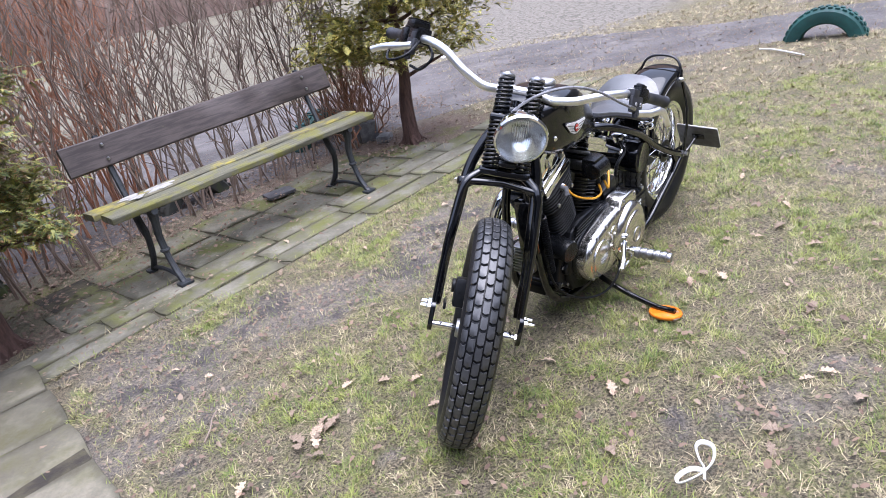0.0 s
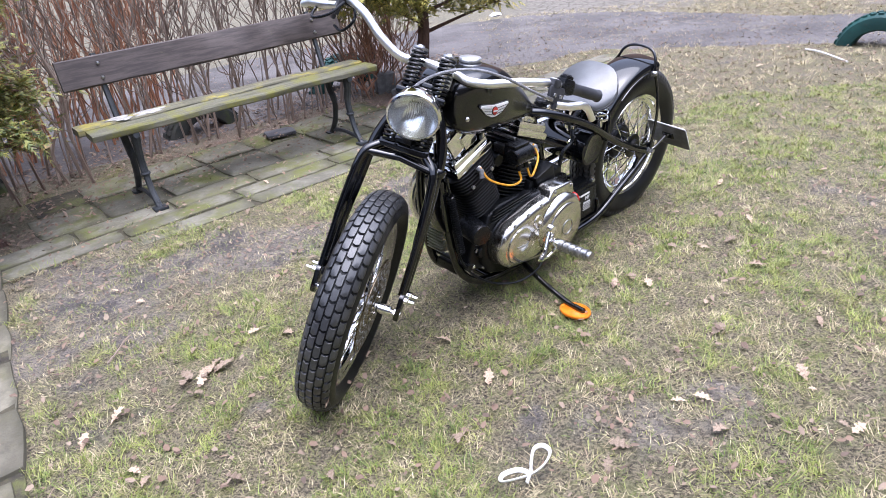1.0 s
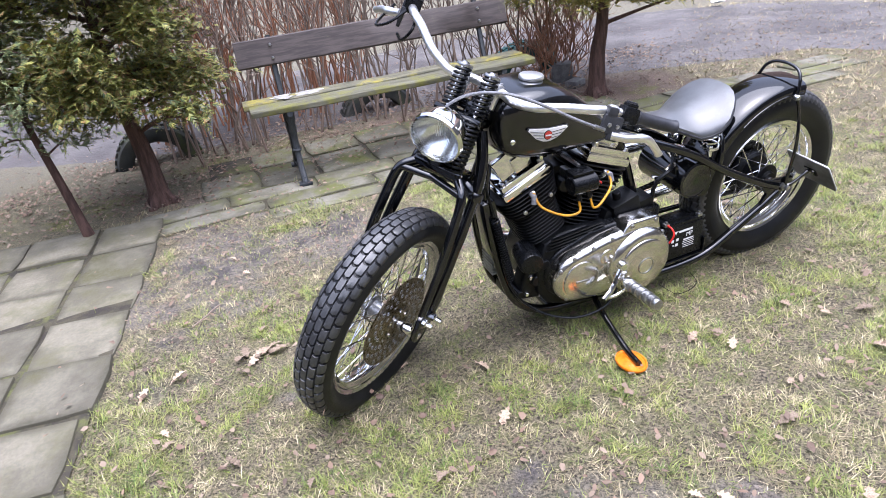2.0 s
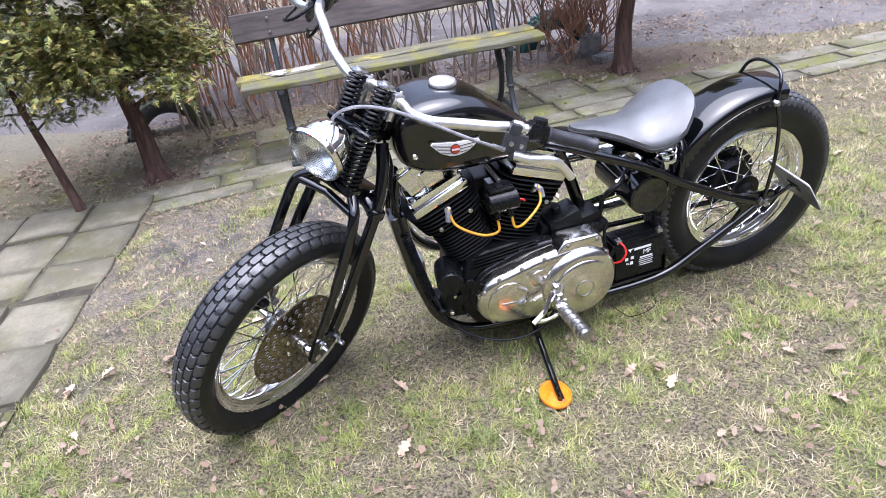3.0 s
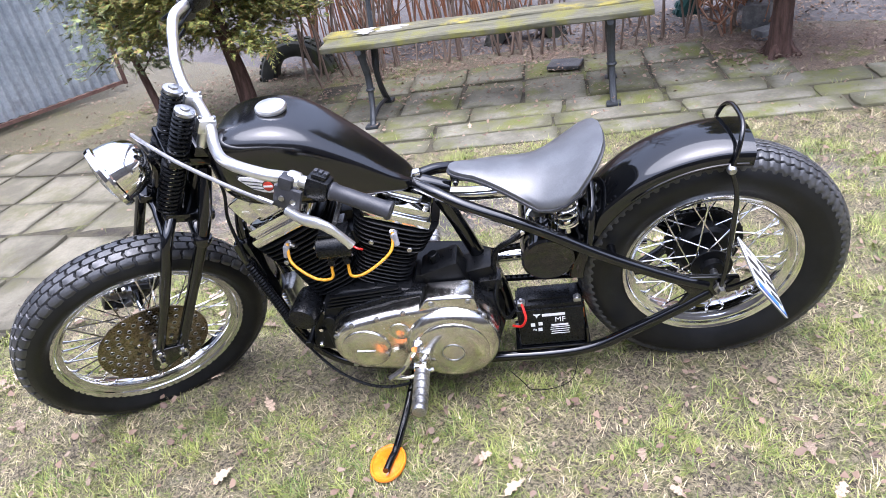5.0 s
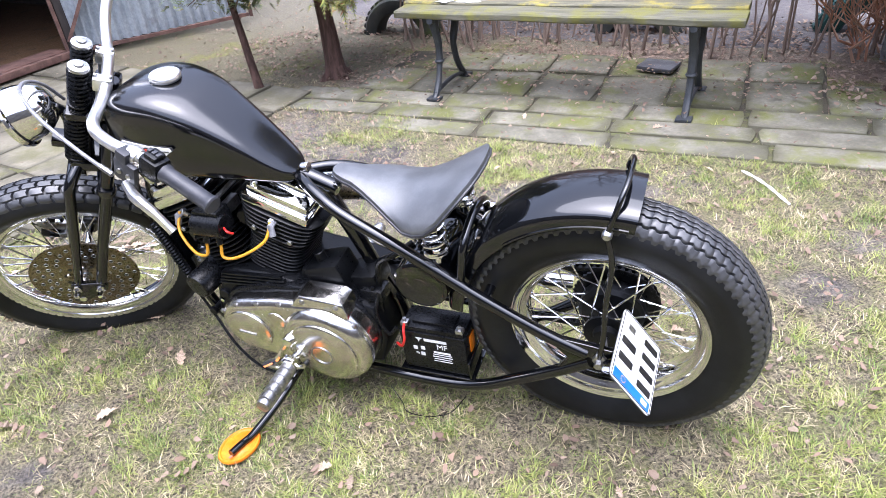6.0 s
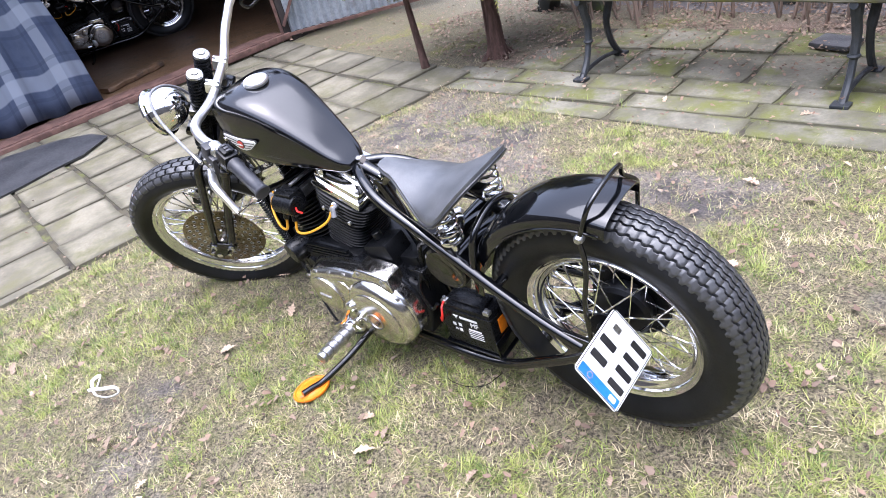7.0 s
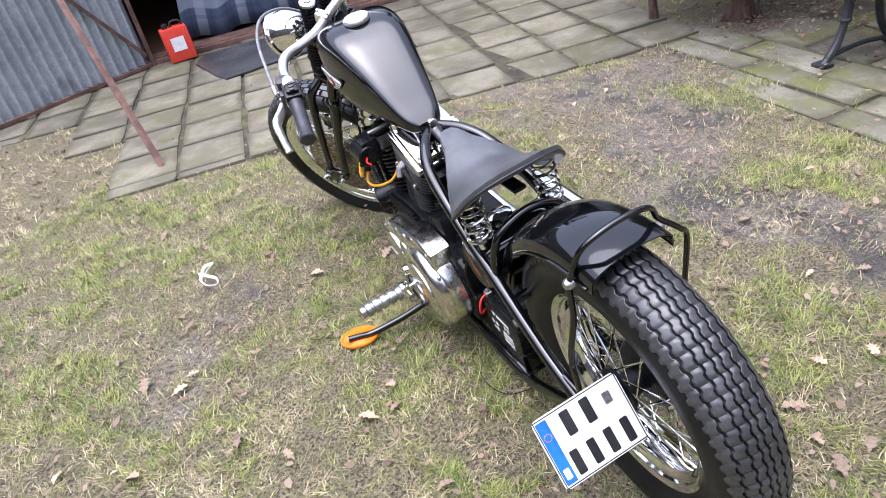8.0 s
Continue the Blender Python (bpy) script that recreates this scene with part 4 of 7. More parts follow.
rubble((-1.03, 4.56, -0.03), (0.20, 0.15, 0.028), 30, "flat dark grey stone slab lying under the bench")
rubble((-0.42, 5.62, -0.05), (0.16, 0.14, 0.16), 20, "broken grey concrete lump beside the cut-back shrub")
rubble((-0.28, 5.48, -0.05), (0.14, 0.1, 0.06), 70, "small broken concrete piece on the leaf litter")


# ---- inside the garage ----
def blanket():
    ob = thing("blanket", GARAGE @ pose(-0.80, 0.76, 0.02), "blue plaid blanket draped over a stored load in the garage opening", "blanket")
    nx, nz = 36, 26
    me = bpy.data.meshes.new("cloth")
    verts, uvs = [], []
    for i in range(nx + 1):
        for j in range(nz + 1):
            u, w = i / nx, j / nz
            s = min(1, w * 1.9)
            fold = 0.035 * math.sin(u * 19 + 1.3 * math.sin(w * 4)) * (1 - 0.7 * w) + 0.02 * math.sin(u * 47)
            verts.append(((-0.7 + 1.4 * u) * (1 - 0.25 * s) + 0.03 * math.sin(w * 9), -0.48 + fold + 0.16 * s if w < 0.55 else -0.33 + (w - 0.55) * 1.5, (0.02 + 1.55 * s ** 0.9 if w < 0.55 else 1.56 + 0.1 * math.sin((w - 0.55) * 5)) + 0.02 * math.sin(u * 23)))
            uvs.append((u * 1.4, w * 2.2))
    faces = [(i * (nz + 1) + j, (i + 1) * (nz + 1) + j, (i + 1) * (nz + 1) + j + 1, i * (nz + 1) + j + 1) for i in range(nx) for j in range(nz)]
    me.from_pydata(verts, [], faces)
    layer = me.uv_layers.new(name="weave")
    for lp in me.loops:
        layer.data[lp.index].uv = uvs[lp.vertex_index]
    me.materials.append(M_PLAID)
    me.shade_smooth()
    c = new("cloth", me)
    c.parent = ob
    c.modifiers.new("cloth", "SOLIDIFY").thickness = 0.006
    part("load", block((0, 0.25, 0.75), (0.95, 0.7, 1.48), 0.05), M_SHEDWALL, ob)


blanket()


def canister():
    p = GARAGE @ pose(-1.50, -0.14, 0.01, 0, 0, 12)
    c = thing("fuel_can", p, "red metal canister standing at the garage door", "canister")
    part("body", block((0, 0, 0.125), (0.2, 0.12, 0.25), 0.015), M_REDPAINT, c)
    part("cap", rod((-0.05, 0, 0.25), (-0.05, 0, 0.285), 0.022), M_INK, c)
    part("handle", bent([(0.075, 0, 0.245), (0.06, 0, 0.285), (-0.0, 0, 0.285), (-0.015, 0, 0.245)], 0.008, 8), M_INK, c)
    part("label_panel", block((0.0, -0.0615, 0.13), (0.1, 0.003, 0.1), 0), M_WHITE, c, "worn pale label without legible writing")


canister()
rubber = thing("rubber_sheet", oriented(PATIO_AT, PATIO_U, 0.016), "torn sheet of wet black rubber on the slabs before the garage", "mat")
torn = [(-0.38, 1.74), (-0.60, 1.56), (-0.80, 1.53), (-1.0, 1.47), (-1.17, 1.44), (-1.24, 1.58), (-1.40, 2.05), (-1.36, 2.24), (-0.95, 2.27), (-0.62, 2.14), (-0.44, 1.96)]
part("sheet", rings([[(x + 0.004 * k, y, z) for x, y in torn] for k, z in enumerate((-0.006, 0.004, 0.0065))]), M_MAT, rubber)
planks = thing("loose_board", GARAGE @ pose(0.25, 0.55, 0.045, 0, 0, 20), "brown wooden board lying on the garage floor", "board")
part("board", moved(plank(0.6, 0.12, 0.04, 9), Matrix()), M_SILL, planks)

# ---- far things ----


def far_car():
    car = thing("car", pose(-8.3, 2.2, 0, 0, 0, 70), "silver car with a grey bumper parked behind the garage", "car")
    body = [(-2.1, 0.32), (-2.12, 0.62), (-1.95, 0.86), (-1.2, 0.92), (-0.55, 1.36), (0.9, 1.42), (1.7, 1.0), (2.02, 0.92), (2.1, 0.6), (2.08, 0.32)]
    part("body", join(plate(body, 0.0, 0.84, 0.12), plate(body, 0.0, -0.84, 0.12)), M_CAR, car)
    part("bumper", block((2.06, 0, 0.42), (0.22, 1.64, 0.22), 0.06), M_STONE, car, "grey plastic bumper")
    part("bumper", block((-2.06, 0, 0.42), (0.22, 1.64, 0.22), 0.06), M_STONE, car, "grey plastic bumper")
    for s in (-1, 1):
        part("side_window", plate([(-0.5, 0.96), (-0.3, 1.28), (0.85, 1.32), (1.35, 1.0)], 0.80 * s, 0.852 * s, 0.004), M_INK, car, "dark side glass")
        for x in (-1.3, 1.3):
            w = part("wheel", lathe([(0.0, -0.09), (0.16, -0.09), (0.2, -0.1), (0.3, -0.09), (0.31, 0), (0.3, 0.09), (0.2, 0.1), (0.0, 0.09)], (x, 0.76 * s, 0.31), (0, 1, 0), 24), M_RUBBER, car)
            part("rim", lathe([(0.0, 0), (0.1, 0.012), (0.18, 0.0)], (x, 0.87 * s - 0.005 * s, 0.31), (0, s, 0), 18), M_STEEL, w)


far_car()
post = thing("red_post", pose(-6.41, 3.92, -0.04), "red painted steel post behind the garage", "post")
part("pole", rod((0, 0, 0), (0.02, 0.02, 1.7), 0.035, 10), M_REDPAINT, post)

# ---- the motorcycle: x forward, y to its left, z up from the ground under the rear wheel ----
BIKE_M = Matrix.Translation((1.002, 2.919, 0.0)) @ pose(0, 0, 0, 0, 0, -132.4) @ pose(0, 0, 0, -7.0)
bike = thing("motorcycle", BIKE_M, "black bobber motorcycle with solo seat leaning on its kickstand", "motorcycle")
REAR_HUB = Vector((0, 0, 0.30))


def fork_frame():
    """The turned fork: p ahead of the steering axis, y to the left, a up along the axis; its origin is the front hub."""
    r, th = radians(31.6), radians(34.6)
    s, p, y = Vector((-math.sin(r), 0, math.cos(r))), Vector((math.cos(r), 0, math.sin(r))), Vector((0, 1, 0))
    pp = p * math.cos(th) + y * math.sin(th)
    yy = y * math.cos(th) - p * math.sin(th)
    aa = (s - yy * FORK_TIP).normalized()
    yy = (yy - aa * yy.dot(aa)).normalized()
    pp = yy.cross(aa)
    m = Matrix((pp, yy, aa)).transposed().to_4x4()
    m.translation = FORK_AT
    return m


FORK_TIP, FORK_AT = 0.045, Vector((1.528, 0.065, 0.29))
FORK = fork_frame()
FRONT_WHEEL = FORK.copy()
REAR_WHEEL = Matrix.Translation(REAR_HUB)


def crown_radius(y, R, w, k=2.4, body=0.62):
    """The tyre's outer radius at a distance y from its middle."""
    rb = R - w * body * 1.5
    return rb + (R - rb) * max(0.0, 1 - (abs(y) / w) ** k) ** (1 / k)


def tyre_shape(R, rim, w, rows, tread):
    prof = [(rim - 0.004, -w * 0.55), (rim + 0.008, -w * 0.66), (rim + (R - rim) * 0.25, -w * 0.92)]
    for k in range(-8, 9):
        y = w * 0.985 * math.sin(k / 8 * math.pi / 2)
        prof.append((crown_radius(y, R - tread, w), y))
    prof += [(rim + (R - rim) * 0.25, w * 0.92), (rim + 0.008, w * 0.66), (rim - 0.004, w * 0.55)]
    carcass = lathe(prof, (0, 0, 0), (0, 1, 0), 84, True)
    v, f = [], []
    for y0, y1, n, phase, gap, bulge in rows:
        if gap < 0:  # an unbroken rib with zigzag edges
            i, m = len(v), n * 6
            for k in range(m):
                a, zig = 2 * math.pi * k / m, bulge * (y1 - y0) * (0.5 if k % 6 < 3 else -0.5)
                for y, lift in ((y0 + zig, -0.004), (y0 + zig, tread * 0.9), (y0 + zig + 0.0012, tread), (y1 + zig - 0.0012, tread), (y1 + zig, tread * 0.9), (y1 + zig, -0.004)):
                    r = crown_radius(y, R - tread, w) + (lift if k % 6 < 5 or lift < 0 else lift * 0.74)
                    v.append((r * math.sin(a), y, r * math.cos(a)))
            for k in range(m):
                for j in range(5):
                    f.append((i + k * 6 + j, i + k * 6 + j + 1, i + (k + 1) % m * 6 + j + 1, i + (k + 1) % m * 6 + j))
            continue
        step = 2 * math.pi / n
        for k in range(n):
            a0, a1 = step * (k + phase + gap), step * (k + phase + 1 - gap)
            am = (a0 + a1) / 2
            ym = (y0 + y1) / 2
            b = (y1 - y0) * bulge
            outline = [(a0, y0 + abs(b) * 0.6), (am, y0 - b * 0.5), (a1, y0 + abs(b) * 0.6), (a1 + step * 0.10 * (1 if bulge else 0), ym), (a1, y1 - abs(b) * 0.6), (am, y1 + b * 0.5), (a0, y1 - abs(b) * 0.6), (a0 + step * 0.10 * (1 if bulge else 0), ym)]
            i = len(v)
            for lift, shrink in ((-0.004, 0.0), (tread * 0.93, 0.04), (tread, 0.08)):
                for a, y in outline:
                    aa, yy = a + (am - a) * shrink, y + (ym - y) * shrink
                    r = crown_radius(yy, R - tread, w) + lift
                    v.append((r * math.sin(aa), yy, r * math.cos(aa)))
            c = len(v)
            r = crown_radius(ym, R - tread, w) + tread
            v.append((r * math.sin(am), ym, r * math.cos(am)))
            m = len(outline)
            for ring in (0, 1):
                for j in range(m):
                    q = (j + 1) % m
                    f.append((i + ring * m + j, i + ring * m + q, i + (ring + 1) * m + q, i + (ring + 1) * m + j))
            for j in range(m):
                f.append((i + 2 * m + j, i + 2 * m + (j + 1) % m, c))
    return carcass, (v, f)


def wheel(name, m, R, rim, half, w, rows, tread, flange, label):
    # the rim is the wheel's own mesh; all else turns with it
    prof = []
    for y, r in ((-half, rim), (-half + 0.004, rim + 0.003), (-half + 0.008, rim - 0.004), (-half * 0.66, rim - 0.012), (-half * 0.5, rim - 0.024), (-half * 0.2, rim - 0.030), (half * 0.2, rim - 0.030), (half * 0.5, rim - 0.024), (half * 0.66, rim - 0.012), (half - 0.008, rim - 0.004), (half - 0.004, rim + 0.003), (half, rim), (half - 0.002, rim - 0.004), (half - 0.005, rim - 0.0085), (half - 0.006, rim - 0.0125), (half * 0.74, rim - 0.0145), (half * 0.71, rim - 0.0195), (half * 0.58, rim - 0.024), (half * 0.50, rim - 0.031), (half * 0.2, rim - 0.036), (-half * 0.2, rim - 0.036), (-half * 0.50, rim - 0.031), (-half * 0.58, rim - 0.024), (-half * 0.71, rim - 0.0195), (-half * 0.74, rim - 0.0145), (-half + 0.006, rim - 0.0125), (-half + 0.005, rim - 0.0085), (-half + 0.002, rim - 0.004)):
        prof.append((r, y))
    rim_part = part(name, moved(lathe(prof, (0, 0, 0), (0, 1, 0), 72, True), m), M_CHROME, bike, label)
    carcass, lugs = tyre_shape(R, rim, w, rows, tread)
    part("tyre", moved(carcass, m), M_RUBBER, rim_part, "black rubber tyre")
    tagged(part("tread", moved(lugs, m), M_TREAD, rim_part, "deep block tread, a little dusty, greyed for sky sheen"), kind="stuff")
    fy, fr = flange
    hub = [(0.014, -fy - 0.02), (0.026, -fy - 0.02), (0.030, -fy - 0.006), (fr + 0.006, -fy - 0.004), (fr + 0.006, -fy + 0.003), (0.032, -fy + 0.008), (0.026, 0), (0.032, fy - 0.008), (fr + 0.006, fy - 0.003), (fr + 0.006, fy + 0.004), (0.030, fy + 0.006), (0.026, fy + 0.02), (0.014, fy + 0.02)]
    part("hub", moved(lathe(hub, (0, 0, 0), (0, 1, 0), 28), m), M_MATT if name == "rear_wheel" else M_STEEL, rim_part)
    kinds = []
    for side in (-1, 1):
        for lead in (-1, 1):
            a = Vector((fr * math.sin(lead * 0.95), side * (fy + lead * 0.002), fr * math.cos(lead * 0.95)))
            b = Vector(((rim - 0.033) * math.sin(-lead * 0.12), side * half * 0.16, (rim - 0.033) * math.cos(-lead * 0.12)))
            d = (b - a).normalized()
            kinds.append((mesh_of("spoke", join(tube([a, b], 0.0021, 6), tube([b - d * 0.014, b + d * 0.004], 0.0036, 6)), M_CHROME), 0 if side < 0 else 9))
    for me, shift in kinds:
        for k in range(10):
            part("spoke", me, None, rim_part, m=m @ pose(0, 0, 0, 0, k * 36 + shift, 0))
    return rim_part


FRONT_ROWS = [(-0.0485, -0.0340, 54, 0.0, 0.09, 0.06), (-0.0310, -0.0120, 54, 0.5, 0.08, 0.03), (-0.0092, 0.0092, 54, 0.0, 0.08, 0.03), (0.0120, 0.0310, 54, 0.5, 0.08, 0.03), (0.0340, 0.0485, 54, 0.0, 0.09, 0.06)]
REAR_ROWS = [(-0.0590, -0.0478, 78, 0.5, -1, 0.30), (-0.0430, -0.0272, 78, 0.5, -1, 0.24), (-0.0226, -0.0090, 78, 0.0, -1, 0.26), (-0.0046, 0.0046, 78, 0.0, -1, 0.34), (0.0090, 0.0226, 78, 0.0, -1, 0.26), (0.0272, 0.0430, 78, 0.0, -1, 0.24), (0.0478, 0.0590, 78, 0.0, -1, 0.30)]
front_wheel = wheel("front_wheel", FRONT_WHEEL, 0.338, 0.256, 0.034, 0.058, FRONT_ROWS, 0.008, (0.034, 0.036), "chrome spoked front wheel")
rear_wheel = wheel("rear_wheel", REAR_WHEEL, 0.333, 0.2196, 0.046, 0.068, REAR_ROWS, 0.0085, (0.042, 0.045), "chrome spoked rear wheel")


def brake_disc():
    plate_shape = lathe([(0.024, 0.050), (0.146, 0.050), (0.1465, 0.0525), (0.146, 0.055), (0.068, 0.055), (0.064, 0.0565), (0.024, 0.0565)], (0, 0, 0), (0, 1, 0), 72, True)
    disc = part("brake_disc", moved(plate_shape, FRONT_WHEEL), M_DISC, front_wheel, "drilled brake disc stained brown")
    # flat black discs stand for the shade inside the drilled holes
    dot = mesh_of("drill_hole", lathe([(0.0046, 0.0), (0.0046, 0.0008)], (0, 0.0548, 0.0), (0, 1, 0), 8), M_INK)
    # paler steel ring: the chamfer's glint put into the metal's colour
    lip = mesh_of("hole_lip", lathe([(0.0046, 0.0), (0.0052, 0.0012), (0.0062, 0.0012), (0.0068, 0.0)], (0, 0.0548, 0.0), (0, 1, 0), 10, True), M_STEEL)
    for k in range(60):
        m = FRONT_WHEEL @ pose(0, 0, 0, 0, k * 6, 0) @ pose(0, 0, 0.086 + (k * 2 % 5) * 0.0118)
        part("drill_hole", dot, None, front_wheel, m=m)
        part("hole_lip", lip, None, front_wheel, m=m)
    carrier = lathe([(0.020, 0.056), (0.034, 0.056), (0.036, 0.0585), (0.058, 0.0585), (0.060, 0.057), (0.062, 0.055)], (0, 0, 0), (0, 1, 0), 40, caps=False)
    part("disc_carrier", moved(carrier, FRONT_WHEEL), M_DISC, front_wheel, "dull inner ring of the disc")
    slot = mesh_of("carrier_slot", block((0, 0.0588, 0.068), (0.012, 0.0012, 0.006), 0.0004), M_STEEL)
    # black discs again: shade of the carrier's pits put into colour
    pit = mesh_of("carrier_pit", lathe([(0.0058, 0.0), (0.0058, 0.0008)], (0, 0.0588, 0.050), (0, 1, 0), 10), M_INK)
    for k in range(10):
        part("carrier_slot", slot, None, front_wheel, m=FRONT_WHEEL @ pose(0, -0.003, 0, 0, k * 36, 0))
        part("carrier_pit", pit, None, front_wheel, m=FRONT_WHEEL @ pose(0, 0, 0, 0, k * 36 + 18, 0))
    bolt = mesh_of("disc_bolt", lathe([(0.006, 0), (0.006, 0.005), (0.004, 0.007)], (0, 0.056, 0.044), (0, 1, 0), 6), M_CHROME)
    for k in range(5):
        part("disc_bolt", bolt, None, front_wheel, m=FRONT_WHEEL @ pose(0, 0, 0, 0, k * 72 + 10, 0))


brake_disc()
part("axle", moved(join(rod((0, -0.135, 0), (0, 0.14, 0), 0.0105), lathe([(0.016, 0), (0.016, 0.045), (0.014, 0.05)], (0, 0.06, 0), (0, 1, 0), 16), rod((0, 0.118, 0), (0, 0.134, 0), 0.015, 6)), FORK), M_CHROME, bike, "chrome front axle")


# fork, built in its own frame
def fork_part(name, g, material, parent=None, label=""):
    return part(name, moved(g, FORK), material, parent or bike, label)


for s in (-1, 1):
    y = 0.112 * s
    leg = fork_part("fork_leg", join(tube(glide([(-0.05, 0.05 * s, 0.60), (-0.051, 0.078 * s, 0.545), (-0.052, 0.102 * s, 0.47), (-0.05, 0.112 * s, 0.36), (-0.046, 0.122 * s, 0.2), (-0.044, 0.124 * s, 0.055)], 5), [0.0165] * 12 + [0.016] * 6 + [0.0145] * 7 + [0.013], 14)), M_BLACK, None, "gloss black rear fork leg")
    fork_part("collar", lathe([(0.021, -0.012), (0.0235, -0.008), (0.0235, 0.008), (0.021, 0.012)], (-0.051, 0.108 * s, 0.43), (0, 0, 1), 16), M_TANK, leg)
    fork_part("fork_leg", tube(glide([(0.005, 0.045 * s, 0.475), (0.018, 0.075 * s, 0.455), (0.03, 0.105 * s, 0.42), (0.026, 0.116 * s, 0.34), (0.018, 0.124 * s, 0.2), (0.012, 0.127 * s, 0.06)], 5), [0.014] * 10 + [0.0138] * 10 + [0.0115] * 6, 12), M_BLACK, None, "gloss black sprung fork leg")
    rocker = fork_part("rocker", join(plate(hull([*circle(-0.044, 0.055, 0.019, 14), *circle(0.014, 0.05, 0.018, 14), *circle(0.004, 0.0, 0.021, 14)]), y + 0.012 * s, y + 0.026 * s, 0.003)), M_BLACK, None, "black rocker link")
    for p, a in ((-0.044, 0.055), (0.014, 0.05)):
        fork_part("bolt", lathe([(0.012, 0), (0.012, 0.01), (0.008, 0.014), (0.007, 0.03), (0.005, 0.032)], (p, y + 0.026 * s, a), (0, s, 0), 8), M_CHROME, rocker)
    # two springs a side, above and below the perch
    for a0, a1, turns in ((0.632, 0.742, 9.5), (0.470, 0.612, 12)):
        sp = 0.012 if a0 > 0.6 else 0.016
        spring = fork_part("fork_spring", coil((sp, 0.043 * s, a0), (sp, 0.043 * s, a1), 0.0205 if a0 > 0.6 else 0.0250, 0.0042, turns, 6, 14), M_PLASTIC, None, "black coil spring")
        fork_part("spring_rod", rod((sp, 0.043 * s, a0 - 0.01), (sp, 0.043 * s, a1 + 0.008), 0.009), M_CHROME, spring)
    fork_part("spring_cap", lathe([(0.0225, 0), (0.0235, 0.003), (0.022, 0.008), (0.011, 0.010), (0.010, 0.014), (0.003, 0.015)], (0.012, 0.043 * s, 0.742), (0, 0, 1), 16), M_STEEL)
fork_part("spring_bridge", join(block((0.014, 0, 0.622), (0.05, 0.145, 0.02), 0.006), block((-0.02, 0, 0.622), (0.09, 0.12, 0.022), 0.006)), M_BLACK)
fork_part("fork_crown", join(block((-0.03, 0, 0.468), (0.12, 0.15, 0.026), 0.008), tube(glide([(-0.05, 0.1, 0.43), (-0.045, 0.06, 0.45), (-0.045, -0.06, 0.45), (-0.05, -0.1, 0.43)], 4), 0.018, 10), tube([(0.03, 0.1, 0.428), (0.028, 0.0, 0.44), (0.03, -0.1, 0.428)], 0.011, 10)), M_BLACK)
fork_part("top_clamp", join(block((-0.045, 0, 0.652), (0.06, 0.13, 0.028), 0.008), rod((-0.055, 0, 0.43), (-0.055, 0, 0.69), 0.017)), M_BLACK)
part("steering_head", moved(rod((-0.055, 0, 0.475), (-0.055, 0, 0.64), 0.027), FORK), M_BLACK, bike)
fork_part("brake_caliper", join(block((0.09, -0.052, 0.115), (0.06, 0.06, 0.085), 0.012), rod((0.08, -0.09, 0.13), (0.08, -0.075, 0.13), 0.02), block((0.04, -0.1, 0.07), (0.12, 0.008, 0.02), 0.003)), M_MATT, None, "black brake caliper")
for p, a in ((0.075, 0.15), (0.105, 0.15), (0.09, 0.085)):
    fork_part("caliper_bolt", lathe([(0.008, 0), (0.008, 0.008), (0.005, 0.011)], (p, -0.022, a), (0, 1, 0), 8), M_CHROME)
fork_part("caliper_bridge", join(block((0.09, -0.03, 0.128), (0.075, 0.02, 0.03), 0.006), rod((0.06, -0.04, 0.10), (0.06, -0.01, 0.10), 0.011)), M_STEEL, None, "bare metal caliper bridge")

# handlebar, a little uneven from side to side
BAR_L = [(-0.044, 0.03, 0.720), (-0.042, 0.07, 0.714), (-0.036, 0.107, 0.707), (-0.028, 0.165, 0.716), (-0.027, 0.208, 0.732), (-0.037, 0.254, 0.751), (-0.068, 0.302, 0.769), (-0.10, 0.332, 0.782), (-0.15, 0.380, 0.793), (-0.242, 0.478, 0.809)]
BAR_R = [(-0.044, -0.03, 0.720), (-0.042, -0.07, 0.714), (-0.036, -0.11, 0.716), (-0.030, -0.165, 0.743), (-0.032, -0.20, 0.768), (-0.036, -0.235, 0.795), (-0.052, -0.275, 0.815), (-0.10, -0.318, 0.831), (-0.16, -0.352, 0.846), (-0.30, -0.432, 0.878)]
full_bar = list(reversed(glide(BAR_R, 6))) + glide(BAR_L, 6)
handlebar = fork_part("handlebar", tube(full_bar, 0.0128, 14), M_BAR, None, "chrome handlebar")
